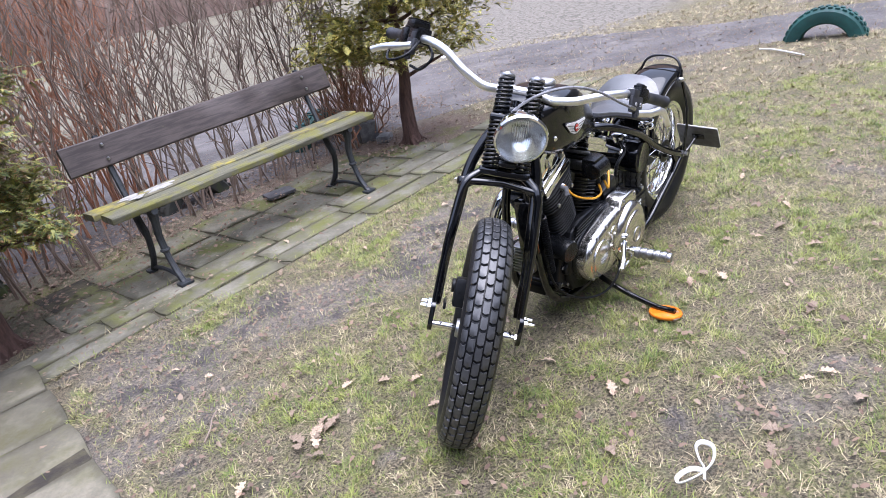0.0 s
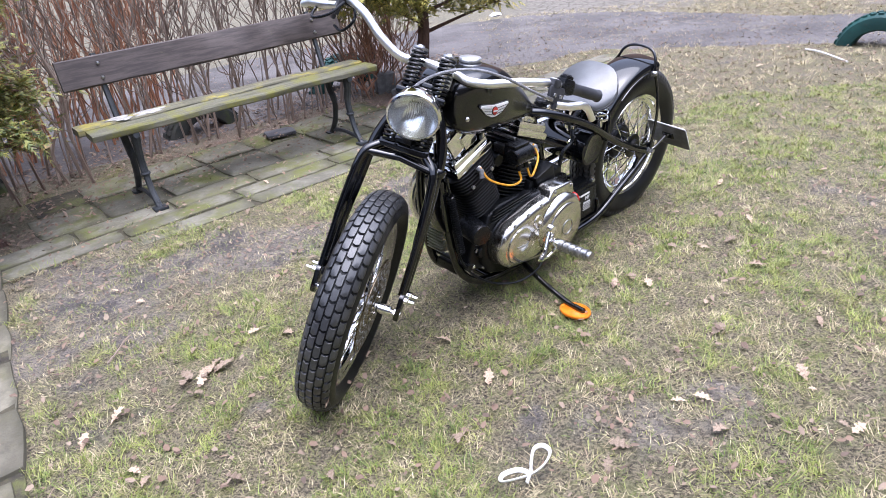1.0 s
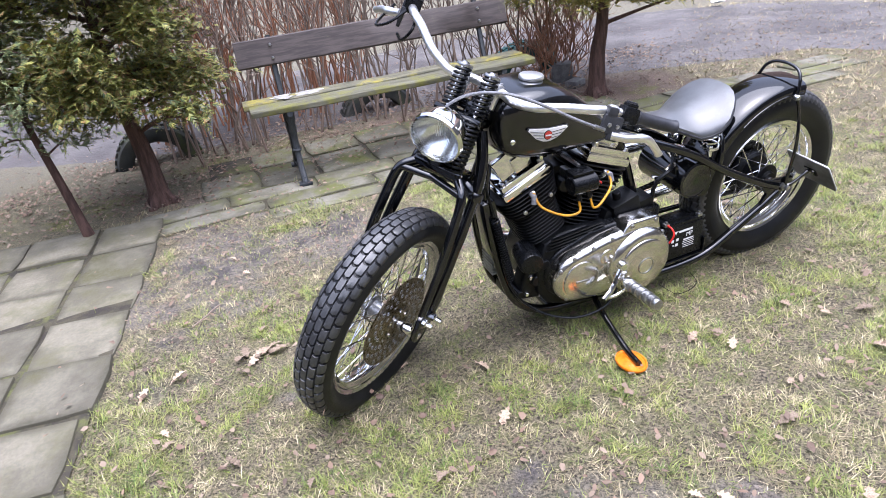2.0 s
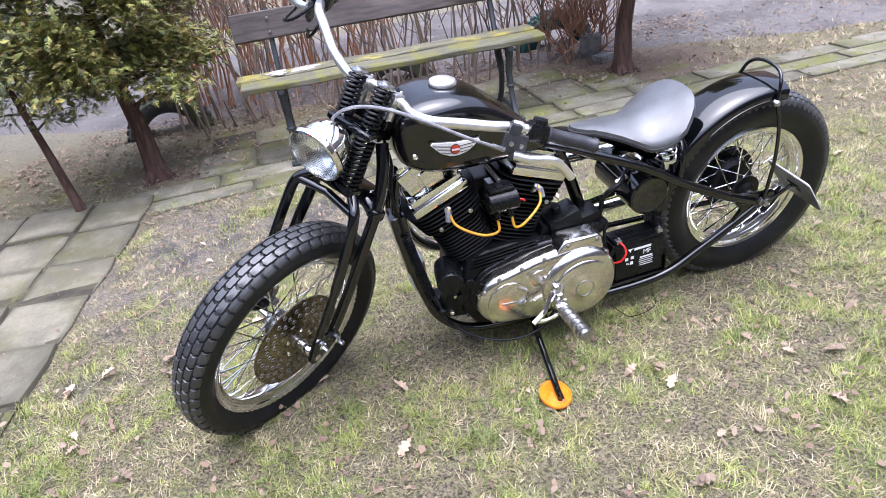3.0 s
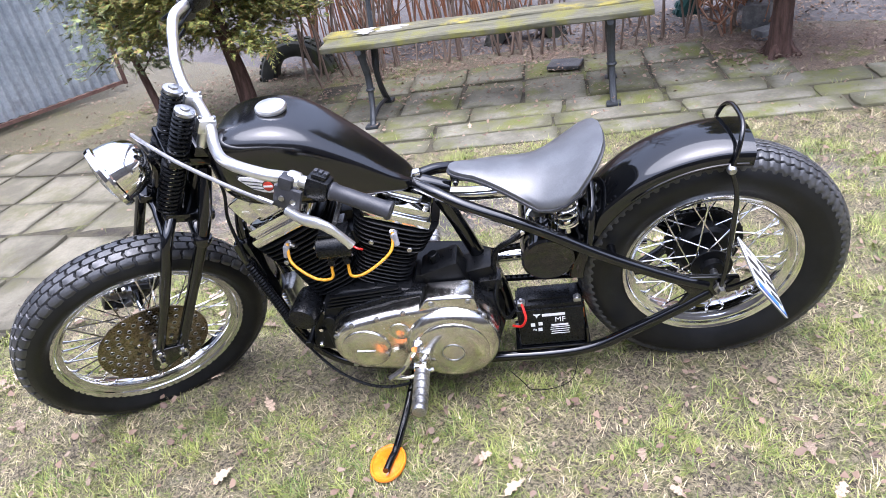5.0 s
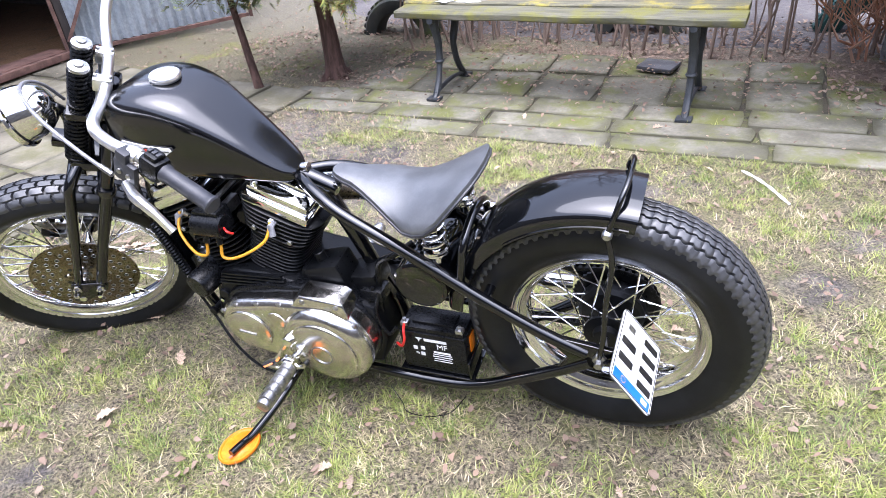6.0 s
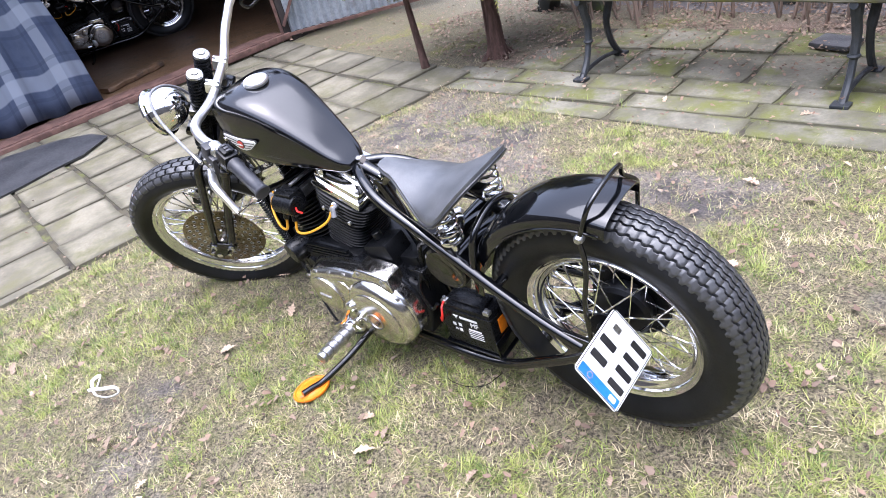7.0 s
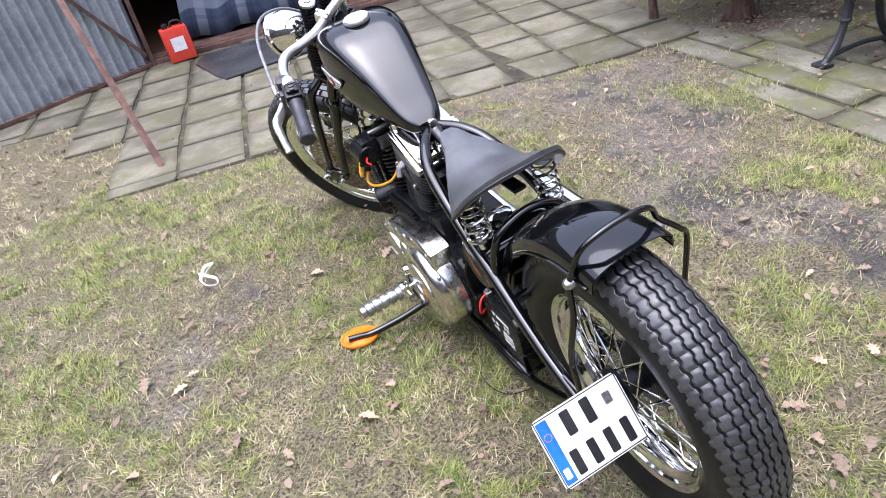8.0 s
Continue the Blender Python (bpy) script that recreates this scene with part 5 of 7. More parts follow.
for s, bar in ((1, BAR_L), (-1, BAR_R)):
    b = Vector(bar[-1])
    d = (b - Vector(bar[-2])).normalized()
    a = b - d * 0.118
    b = b + d * 0.012
    l = (b - a).length
    fork_part("grip", lathe([(0.0165, 0), (0.0195, 0.003), (0.0195, 0.008), (0.0168, 0.012), (0.017, 0.04), (0.0175, l * 0.7), (0.0168, l - 0.012), (0.0195, l - 0.008), (0.0195, l - 0.003), (0.017, l)], a, d, 16), M_GRIP, handlebar, "black rubber grip")
    side = Vector((d.y * s, -d.x * s, 0)).normalized() * -1
    up = d.cross(side).normalized()
    if up.z < 0:
        up = -up
    turn = Matrix((d, up.cross(d), up)).transposed().to_4x4()
    c = a - d * 0.024
    house = fork_part("switch_housing", join(block(c, (0.05, 0.044, 0.048), 0.012, turn), block(c + up * 0.026, (0.03, 0.03, 0.012), 0.004, turn)), M_PLASTIC, handlebar, "black switch housing")
    for k in range(3):
        fork_part("button", block(c + d * (0.011 * (k - 1)) + up * 0.033, (0.008, 0.012, 0.006), 0.002, turn), M_GRIP, house)
    q = Vector(bar[-3])
    fork_part("bar_clamp", lathe([(0.017, 0), (0.019, 0.004), (0.019, 0.022), (0.017, 0.026)], q, d, 14), M_BAR, handlebar)
    out = Vector((0.03, 0.05 * s, 0)).normalized()
    piv = q + out * 0.022 - up * 0.030 + d * 0.006
    perch = fork_part("lever_perch", join(block(piv, (0.058, 0.014, 0.050), 0.006, turn), block(piv - up * 0.028 + d * 0.012, (0.034, 0.013, 0.026), 0.006, turn), block(q + out * 0.014, (0.03, 0.03, 0.03), 0.006, turn)), M_GRIP, handlebar, "grey-black lever perch")
    for k in (-0.012, 0.012):
        fork_part("perch_screw", lathe([(0.006, 0.0), (0.006, 0.004), (0.003, 0.005)], piv + d * k + out * 0.007, out, 8), M_STEEL, perch)
    if s < 0:
        brake = fork_part("master_cylinder", join(block(q + d * 0.012 + up * 0.006, (0.062, 0.05, 0.05), 0.008, turn), block(q + d * 0.012 + up * 0.036 + out * 0.012, (0.058, 0.056, 0.022), 0.007, turn)), M_PLASTIC, handlebar, "black brake fluid cylinder")
        fork_part("cover_plate", block(q + d * 0.012 + up * 0.049 + out * 0.012, (0.052, 0.05, 0.004), 0.0015, turn), M_MATT, brake)
        piv = piv + up * 0.028 + out * 0.012
    lever = [piv + out * 0.006 - up * 0.026 + d * 0.005, piv + out * 0.024 - up * 0.02 + d * 0.04, piv + out * 0.036 - up * 0.008 + d * 0.075, piv + out * 0.034 - up * 0.016 + d * 0.105, piv + out * 0.026 - up * 0.04 + d * 0.145]
    if s < 0:
        lever = [Vector(p) for p in ((-0.085, -0.340, 0.802), (-0.098, -0.375, 0.796), (-0.112, -0.408, 0.793), (-0.132, -0.438, 0.790), (-0.153, -0.465, 0.783))]
    fork_part("lever", tube(glide(lever, 5), [0.012] * 5 + [0.0135] * 5 + [0.012] * 5 + [0.0105] * 5 + [0.0115], 10, flat=0.85), M_BAR, handlebar, "bare aluminium lever")
for s in (-1, 1):
    fork_part("riser", join(rod((-0.036, 0.05 * s, 0.655), (-0.036, 0.05 * s, 0.705), 0.014), block((-0.036, 0.05 * s, 0.716), (0.042, 0.026, 0.036), 0.008)), M_BAR, handlebar, "chrome handlebar riser")
    for p in (-0.051, -0.021):
        fork_part("bolt", rod((p, 0.05 * s, 0.732), (p, 0.05 * s, 0.739), 0.0045, 6), M_STEEL, handlebar)

for loop in ([(-0.075, -0.318, 0.815), (-0.05, -0.345, 0.765), (-0.07, -0.395, 0.745), (-0.11, -0.41, 0.775), (-0.115, -0.385, 0.82)],
             [(-0.10, -0.30, 0.825), (-0.06, -0.27, 0.775), (-0.075, -0.30, 0.735), (-0.10, -0.335, 0.745)]):
    fork_part("throttle_cable", bent(loop, 0.0045, 8), M_PLASTIC, handlebar, "black looped control cable")
# clutch cable: from the lever in a wide bow over the lamp and down to the engine
cable = [FORK @ Vector(p) for p in ((-0.070, 0.352, 0.735), (-0.004, 0.290, 0.733), (0.072, 0.21, 0.735), (0.113, 0.13, 0.725), (0.115, 0.05, 0.69), (0.088, -0.01, 0.64), (0.05, -0.04, 0.58))]
part("clutch_cable", bent(cable, 0.0042, 8, 8), M_CABLE, bike, "grey clutch cable")
part("cable_sleeve", tube([cable[0], cable[0].lerp(cable[1], 0.35)], 0.006, 8), M_STEEL, bike)

# headlamp
LAMP_D = Vector((0.79, 0.13, -0.60)).normalized()
LAMP_C = Vector((0.140, 0.018, 0.560))
lamp = fork_part("headlamp", lathe([(r * 0.93, h) for r, h in ((0.010, -0.088), (0.028, -0.085), (0.047, -0.074), (0.061, -0.054), (0.069, -0.03), (0.072, -0.006), (0.0785, -0.003), (0.081, 0.003), (0.078, 0.012), (0.073, 0.014), (0.0715, 0.007))], LAMP_C, LAMP_D, 40, caps=False), M_CHROME, None, "round chrome headlamp")
fork_part("reflector", lathe([(r * 0.93, h) for r, h in ((0.012, -0.055), (0.03, -0.045), (0.05, -0.028), (0.064, -0.008), (0.0715, 0.007))], LAMP_C, LAMP_D, 36, caps=False), M_REFLECT, lamp, "bright reflector bowl")
fork_part("lens", lathe([(r * 0.93, h) for r, h in ((0.0715, 0.010), (0.060, 0.016), (0.042, 0.022), (0.02, 0.0245), (0.002, 0.025), (0.002, 0.022), (0.02, 0.0215), (0.042, 0.019), (0.060, 0.013), (0.0715, 0.007))], LAMP_C, LAMP_D, 36, True), M_GLASS, lamp, "fluted clear glass").visible_shadow = False
fork_part("bulb", lathe([(r * 0.93, h) for r, h in ((0.009, -0.05), (0.009, -0.02), (0.006, -0.012), (0.002, -0.010))], LAMP_C, LAMP_D, 12), M_WHITE, lamp)
fork_part("lamp_bracket", join(tube(glide([LAMP_C - LAMP_D * 0.07, LAMP_C - LAMP_D * 0.08 + Vector((-0.03, 0, -0.03)), (0.03, 0, 0.5)], 4), 0.012, 8), block((0.045, 0, 0.49), (0.06, 0.05, 0.02), 0.005)), M_BLACK, lamp)

# ---- frame ----
def both(name, g, material, label=""):
    for h in (g, flipped(g)):
        part(name, h, material, bike, label)


part("backbone", bent([(1.10, 0, 0.715), (0.92, 0, 0.69), (0.72, 0, 0.64), (0.62, 0, 0.60)], 0.019, 12), M_BLACK, bike, "gloss black frame tube")
both("seat_stay", bent([(0.70, 0.018, 0.635), (0.645, 0.055, 0.625), (0.57, 0.085, 0.595), (0.43, 0.102, 0.528), (0.28, 0.108, 0.432), (0.13, 0.116, 0.352), (0.03, 0.118, 0.308)], 0.0145, 12), M_BLACK, "gloss black frame tube")
part("seat_tube", bent([(0.66, 0, 0.61), (0.615, 0, 0.49), (0.575, 0, 0.37), (0.535, 0, 0.27), (0.52, 0, 0.15)], 0.019, 12), M_BLACK, bike, "gloss black frame tube")
both("lower_tube", bent([(0.02, 0.118, 0.285), (0.085, 0.114, 0.238), (0.19, 0.106, 0.168), (0.30, 0.102, 0.108), (0.42, 0.102, 0.092), (0.60, 0.10, 0.095), (0.85, 0.09, 0.09), (0.99, 0.075, 0.10), (1.075, 0.065, 0.165), (1.115, 0.06, 0.27), (1.145, 0.052, 0.42), (1.155, 0.04, 0.56), (1.135, 0.02, 0.655)], 0.0145, 12), M_BLACK, "gloss black frame tube")
both("axle_plate", plate([(-0.05, 0.285), (-0.045, 0.325), (0.02, 0.335), (0.10, 0.345), (0.11, 0.33), (0.07, 0.285), (0.10, 0.24), (0.085, 0.225), (0.02, 0.27)], 0.108, 0.121, 0.003), M_BLACK, "black axle plate")
for s in (-1, 1):
    part("axle_nut", lathe([(0.012, -0.012), (0.016, -0.01), (0.016, 0.006), (0.010, 0.009), (0.0095, 0.022)], (0.0, 0.124 * s, 0.302), (0, s, 0), 6), M_STEEL, bike)
    part("chain_adjuster", rod((-0.075, 0.113 * s, 0.296), (-0.01, 0.113 * s, 0.30), 0.005, 8), M_STEEL, bike)
part("fender_arch", bent([(0.305, 0.100, 0.452), (0.298, 0.096, 0.505), (0.292, 0.070, 0.555), (0.290, 0.0, 0.578), (0.292, -0.070, 0.555), (0.298, -0.096, 0.505), (0.305, -0.100, 0.452)], 0.0095, 10), M_BLACK, bike, "gloss black arched frame tube")
part("rear_axle", rod((0, -0.125, 0.30), (0, 0.125, 0.30), 0.0095), M_STEEL, bike)
for bx, by, bz, br in ((0.415, 0.10, 0.10, 0.012), (0.95, 0.075, 0.1, 0.013), (0.25, 0.105, 0.415, 0.011)):
    part("frame_bridge", rod((bx, -by, bz), (bx, by, bz), br), M_BLACK, bike)
# black cover on the down tubes with a coiled sleeve beside it
part("front_cover", join(block((1.146, 0.035, 0.455), (0.045, 0.075, 0.20), 0.012, pose(0, 0, 0, 0, 8, 0))), M_BLACK, bike, "gloss black cover between the down tubes")
part("coiled_sleeve", moved(coil((1.150, 0.086, 0.50), (1.100, 0.088, 0.27), 0.0105, 0.0034, 26, 5, 9), Matrix()), M_PLASTIC, bike, "black coiled cable sleeve")
part("brake_hose", bent([(1.15, 0.085, 0.51), (1.165, 0.06, 0.62), (1.15, 0.05, 0.70), (1.16, 0.03, 0.80)], 0.0045, 8), M_PLASTIC, bike)

# ---- tank, emblem ----
SECTIONS = [  # x, half width, bottom, top
    (1.140, 0.046, 0.745, 0.806), (1.131, 0.076, 0.716, 0.834), (1.112, 0.096, 0.694, 0.855), (1.077, 0.110, 0.676, 0.869), (1.027, 0.117, 0.664, 0.875), (0.967, 0.114, 0.656, 0.870),
    (0.907, 0.103, 0.650, 0.846), (0.847, 0.087, 0.645, 0.801), (0.792, 0.072, 0.642, 0.752), (0.747, 0.058, 0.640, 0.707), (0.717, 0.044, 0.636, 0.678), (0.700, 0.026, 0.640, 0.660)]
TANK_Y = 0.009  # the tank sits a little to one side of the frame

def tank():
    loops = []
    dense = glide([Vector((a, b, 0)) for a, b, _, _ in SECTIONS], 4), glide([Vector((a, c, d)) for a, _, c, d in SECTIONS], 4)
    for p, q in zip(*dense):
        x, w, lo, hi = p.x, p.y, q.y, q.z
        mid = lo + (hi - lo) * 0.50
        loop = []
        for k in range(56):
            a = 2 * math.pi * k / 56
            c, s = math.cos(a), math.sin(a)
            yy = TANK_Y + w * math.copysign(abs(c) ** (0.46 if s > 0 else 0.55), c)
            zz = mid + (hi - mid if s > 0 else mid - lo) * math.copysign(abs(s) ** (0.44 if s > 0 else 0.55), s)
            loop.append((x, yy, zz))
        loops.append(loop)
    body = part("fuel_tank", rings(loops), M_TANK, bike, "black teardrop fuel tank")
    cx, cz = 0.982, 0.864
    part("fuel_cap", lathe([(0.026, -0.004), (0.026, 0.004), (0.033, 0.006), (0.036, 0.010), (0.036, 0.016), (0.033, 0.020), (0.02, 0.0225), (0.004, 0.023)], (cx, TANK_Y, cz), (-0.10, 0.0, 1), 32), M_BAR, body, "chrome fuel cap")
    part("filler_neck", lathe([(0.034, -0.008), (0.033, 0.001), (0.029, 0.003)], (cx, TANK_Y, cz), (-0.10, 0, 1), 28), M_MATT, body)
    part("mount_nub", rod((0.70, 0, 0.652), (0.682, 0, 0.655), 0.012), M_CHROME, body)
    for s in (-1, 1):
        part("tank_bolt", lathe([(0.008, 0), (0.008, 0.006), (0.005, 0.009)], (1.10, TANK_Y + 0.099 * s, 0.745), (0.3, s, 0), 8), M_CHROME, body)
    # winged badge as plain shapes on both sides
    for s in (-1, 1):
        base = Matrix.Translation((1.0, TANK_Y + 0.1150 * s, 0.749)) @ pose(0, 0, 0, 2 * s, -8, 2 * s)
        wing = hull([(0.0, 0.018), (0.062, 0.022), (0.066, 0.016), (0.05, 0.002), (0.035, -0.010), (0.012, -0.018), (0.0, -0.019)])
        for d in (-1, 1):
            part("badge_rim", moved(plate([(x * d * 1.06, z * 1.12) for x, z in wing], 0.0, 0.0035 * s, 0.0006, 1), base), M_INK, body, "black badge rim")
            part("badge_wing", moved(plate([(x * d, z) for x, z in wing], 0.0005, 0.005 * s, 0.0008, 1), base), M_WHITE, body, "white badge wing")
            for k in range(3):
                part("badge_line", moved(block((d * (0.034 - 0.005 * k), 0.0056 * s, 0.010 - 0.009 * k), (0.05 - 0.012 * k, 0.0016, 0.0013), 0, pose(0, 0, 0, 0, -8 * d, 0)), base), M_INK, body)
        part("badge_disc", moved(lathe([(0.0135, 0.003), (0.0135, 0.0065), (0.0125, 0.007)], (0, 0, 0), (0, s, 0), 24), base), M_INK, body)
        part("badge_centre", moved(lathe([(0.0115, 0.006), (0.0115, 0.0082), (0.010, 0.0086)], (0, 0, 0), (0, s, 0), 24), base), M_REDPRINT, body, "red badge centre")
        part("badge_bar", moved(block((0, 0.0092 * s, 0), (0.020, 0.0012, 0.004), 0), base), M_WHITE, body)


tank()

# ---- seat ----


def seat():
    n, rows = 32, 10
    def edge(a):
        # outline seen from above: a narrow nose ahead, wide and round behind
        c, s = math.cos(a), math.sin(a)
        x = 0.415 + (0.200 * c if c > 0 else 0.160 * c)
        u = (x - 0.26) / 0.35
        w = 0.152 * max(0.02, 1 - max(0, u - 0.22) ** 0.92 * 1.12) ** 0.95 if u > 0.22 else 0.152
        w = max(w, 0.046)
        return x, w * (abs(s) ** 0.75) * (1 if s > 0 else -1)

    def top(x, y):
        u = (x - 0.26) / 0.35
        z = 0.664 + 0.048 * max(0, 1 - u * 1.9) ** 1.4 + 0.006 * max(0, u - 0.55) - 0.020 * math.sin(min(1, max(0, u)) * math.pi) 
        return z - 2.1 * y * y * (0.22 + 1.55 * max(0, 1 - abs(u - 0.44) * 2.2))

    loops = []
    for k in range(rows + 1):
        s = k / rows
        loops.append([(0.40 + (edge(a)[0] - 0.40) * s, edge(a)[1] * s, 0) for a in (2 * math.pi * j / n for j in range(n))] if k else [(0.40 + 0.002 * math.cos(2 * math.pi * j / n), 0.002 * math.sin(2 * math.pi * j / n), 0) for j in range(n)])
    up = [[(x, y, top(x, y) - 0.006 * (k / rows) ** 6) for x, y, _ in loop] for k, loop in enumerate(loops)]
    rim = [(0.40 + (x - 0.40) * 1.012, y * 1.012, top(x, y) - 0.016) for x, y, _ in loops[-1]]
    down = [[(x, y, top(x, y) - 0.026) for x, y, _ in loop] for loop in reversed(loops)]
    body = part("seat", rings(up + [rim] + down), M_LEATHER, bike, "black leather solo seat on coil springs")
    lip = [(0.40 + (x - 0.40) * 1.012, y * 1.012, top(x, y) - 0.018) for x, y, _ in loops[-1]]
    part("seat_seam", tube(lip, 0.0035, 6, True), M_GRIP, body)
    for s in (-1, 1):
        spring = part("seat_spring", join(coil((0.352, 0.092 * s, 0.535), (0.352, 0.092 * s, 0.628), 0.027, 0.0033, 4.6, 6, 16, 0.024), coil((0.352, 0.092 * s, 0.531), (0.352, 0.092 * s, 0.535), 0.027, 0.0033, 1, 6)), M_CHROME, body, "bright steel coil spring")
        part("spring_post", rod((0.352, 0.092 * s, 0.50), (0.352, 0.092 * s, 0.537), 0.011), M_CHROME, spring)
    part("seat_bracket", join(rod((0.60, -0.028, 0.632), (0.60, 0.028, 0.632), 0.008), block((0.598, 0, 0.64), (0.03, 0.03, 0.03), 0.004), block((0.44, 0, 0.628), (0.3, 0.03, 0.008), 0.002)), M_MATT, body)
    part("seat_bolt", rod((0.60, 0.028, 0.632), (0.60, 0.036, 0.632), 0.007, 8), M_CHROME, body)


seat()

# ---- rear fender, loop, plate ----


def fender():
    loops = []
    for k in range(30):
        a = radians(-10 + 93 * k / 29)
        out, inn = [], []
        for j in range(15):
            t = -1 + 2 * j / 14
            y = 0.084 * math.sin(t * math.pi / 2) if abs(t) < 1 else 0.084 * t
            r = 0.338 + 0.036 * max(0, math.cos(t * math.pi / 2)) ** 0.75 - (0.012 if abs(t) > 0.99 else 0)
            out.append((r * math.sin(a), y, 0.30 + r * math.cos(a)))
            inn.append(((r - 0.003) * math.sin(a), y * 0.97, 0.30 + (r - 0.003) * math.cos(a)))
        loops.append(out + inn[::-1])
    f = part("rear_fender", rings(loops), M_BLACK, bike, "gloss black rear fender")
    for s in (-1, 1):
        bead = [(0.330 * math.sin(radians(-8 + 46 * k / 20)), 0.0855 * s, 0.30 + 0.330 * math.cos(radians(-8 + 46 * k / 20))) for k in range(21)]
        part("fender_bead", tube(bead, 0.003, 6), M_BLACK, f)
        part("fender_bolt", lathe([(0.0105, 0), (0.0105, 0.012), (0.007, 0.017)], (-0.008, 0.086 * s, 0.622), (0, s, 0), 10), M_STEEL, f)
    hoop = [(-0.008, 0.094, 0.622), (-0.018, 0.086, 0.655), (-0.028, 0.072, 0.688), (-0.036, 0.045, 0.706), (-0.038, 0.0, 0.712), (-0.036, -0.045, 0.706), (-0.028, -0.072, 0.688), (-0.02, -0.088, 0.655), (-0.03, -0.12, 0.62), (-0.02, -0.14, 0.58), (-0.012, -0.125, 0.45), (0.0, -0.122, 0.32)]
    part("fender_hoop", bent(hoop, 0.0054, 10), M_BLACK, f, "bent black rod round the fender")
    part("fender_stay", bent([(-0.008, 0.096, 0.622), (-0.02, 0.108, 0.56), (-0.012, 0.128, 0.47), (-0.008, 0.128, 0.38), (0.0, 0.128, 0.31)], 0.0058, 10), M_BLACK, f, "black rod stay")


fender()


def number_plate():
    tl, tr, br, bl = Vector((-0.040, 0.248, 0.417)), Vector((-0.043, 0.072, 0.417)), Vector((-0.119, 0.074, 0.305)), Vector((-0.117, 0.251, 0.303))
    u = (tr - tl + br - bl).normalized()
    v = (tl - bl + tr - br)
    v = (v - u * v.dot(u)).normalized()
    n = u.cross(v)
    c = (tl + tr + br + bl) / 4
    if n.x > 0:
        n = -n
    m = Matrix((u, v, n)).transposed().to_4x4()
    m.translation = c
    w, h = 0.1785, 0.1355

    def sheet(x, y, sx, sy, z0, z1, r=0.006):
        pts = []
        for cx, cy, a in ((sx / 2 - r, sy / 2 - r, 0), (-sx / 2 + r, sy / 2 - r, 90), (-sx / 2 + r, -sy / 2 + r, 180), (sx / 2 - r, -sy / 2 + r, 270)):
            for k in range(4):
                q = radians(a + 30 * k)
                pts.append((cx + r * math.cos(q), cy + r * math.sin(q)))
        loops = [[(x + a, y + b, z) for a, b in pts] for z in (z0, z1)]
        return moved(rings(loops), m)

    p = part("number_plate", sheet(0, 0, w, h, -0.0012, 0.0012, 0.01), M_WHITE, bike, "white registration plate with its characters blanked to bars")
    part("plate_back", sheet(0, 0, w - 0.002, h - 0.002, -0.0042, -0.0013, 0.01), M_DULL, p, "bare metal back")
    part("plate_border", rings_frame(m, w - 0.006, h - 0.006, 0.0018, 0.0018), M_INK, p)
    part("blue_band", sheet(-w / 2 + 0.016, 0, 0.022, h - 0.014, 0.0012, 0.0019, 0.002), M_BLUE, p, "blue band")
    ring = [m @ Vector((-w / 2 + 0.016 + 0.0068 * math.cos(2 * math.pi * k / 12), 0.03 + 0.0068 * math.sin(2 * math.pi * k / 12), 0.0022)) for k in range(12)]
    for q in ring:
        part("star_dot", lathe([(0.0012, 0), (0.0008, 0.0004)], q, n, 6), M_YELLOW, p)
    part("white_bar", sheet(-w / 2 + 0.016, -0.042, 0.012, 0.02, 0.0019, 0.0023, 0.002), M_WHITE, p)
    for x, y, sx, sy in ((-0.028, 0.034, 0.030, 0.046), (0.014, 0.034, 0.030, 0.046), (-0.046, -0.034, 0.027, 0.046), (-0.010, -0.034, 0.027, 0.046), (0.026, -0.034, 0.027, 0.046), (0.062, -0.034, 0.027, 0.046)):
        part("character_bar", sheet(x, y, sx * 0.62, sy, 0.0012, 0.0022, 0.003), M_INK, p, "plain black bar in place of a character")
    part("sticker", sheet(0.056, 0.034, 0.016, 0.022, 0.0012, 0.0017, 0.002), M_STEEL, p, "small silver sticker")
    part("plate_bracket", join(bent([(0.0, 0.125, 0.30), (-0.03, 0.135, 0.312), (-0.075, 0.15, 0.352)], 0.006, 8), block(tuple(c - n * 0.006), (0.05, 0.03, 0.006), 0.002, m.to_3x3().to_4x4())), M_BLACK, p)


def rings_frame(m, w, h, t, z):
    out = []
    for x, y, sx, sy in ((0, h / 2, w, t), (0, -h / 2, w, t), (w / 2, 0, t, h), (-w / 2, 0, t, h)):
        out.append(moved(block((x, y, z - 0.0004), (sx, sy, 0.0009), 0), m))
    return join(*out)


number_plate()

# ---- engine ----


case_out = [(0.975, 0.135), (1.01, 0.19), (1.015, 0.28), (0.985, 0.365), (0.93, 0.39), (0.84, 0.39), (0.74, 0.37), (0.62, 0.355), (0.55, 0.32), (0.53, 0.22), (0.56, 0.13), (0.70, 0.105), (0.90, 0.105)]
crank = part("crankcase", join(plate(case_out, 0.0, 0.105, 0.012), plate(case_out, 0.0, -0.105, 0.012)), M_MATT, bike, "matt black engine case")
part("gearbox_housing", join(block((0.665, 0.052, 0.385), (0.105, 0.085, 0.085), 0.014, pose(0, 0, 0, 0, 16, 0)), block((0.59, 0.03, 0.365), (0.10, 0.08, 0.05), 0.012, pose(0, 0, 0, 0, 10, 0)), rod((0.682, 0.055, 0.41), (0.690, 0.055, 0.447), 0.014), block((0.725, 0.045, 0.372), (0.05, 0.07, 0.05), 0.012, pose(0, 0, 0, 0, -20, 0))), M_MATT, bike, "matt black gearbox top")
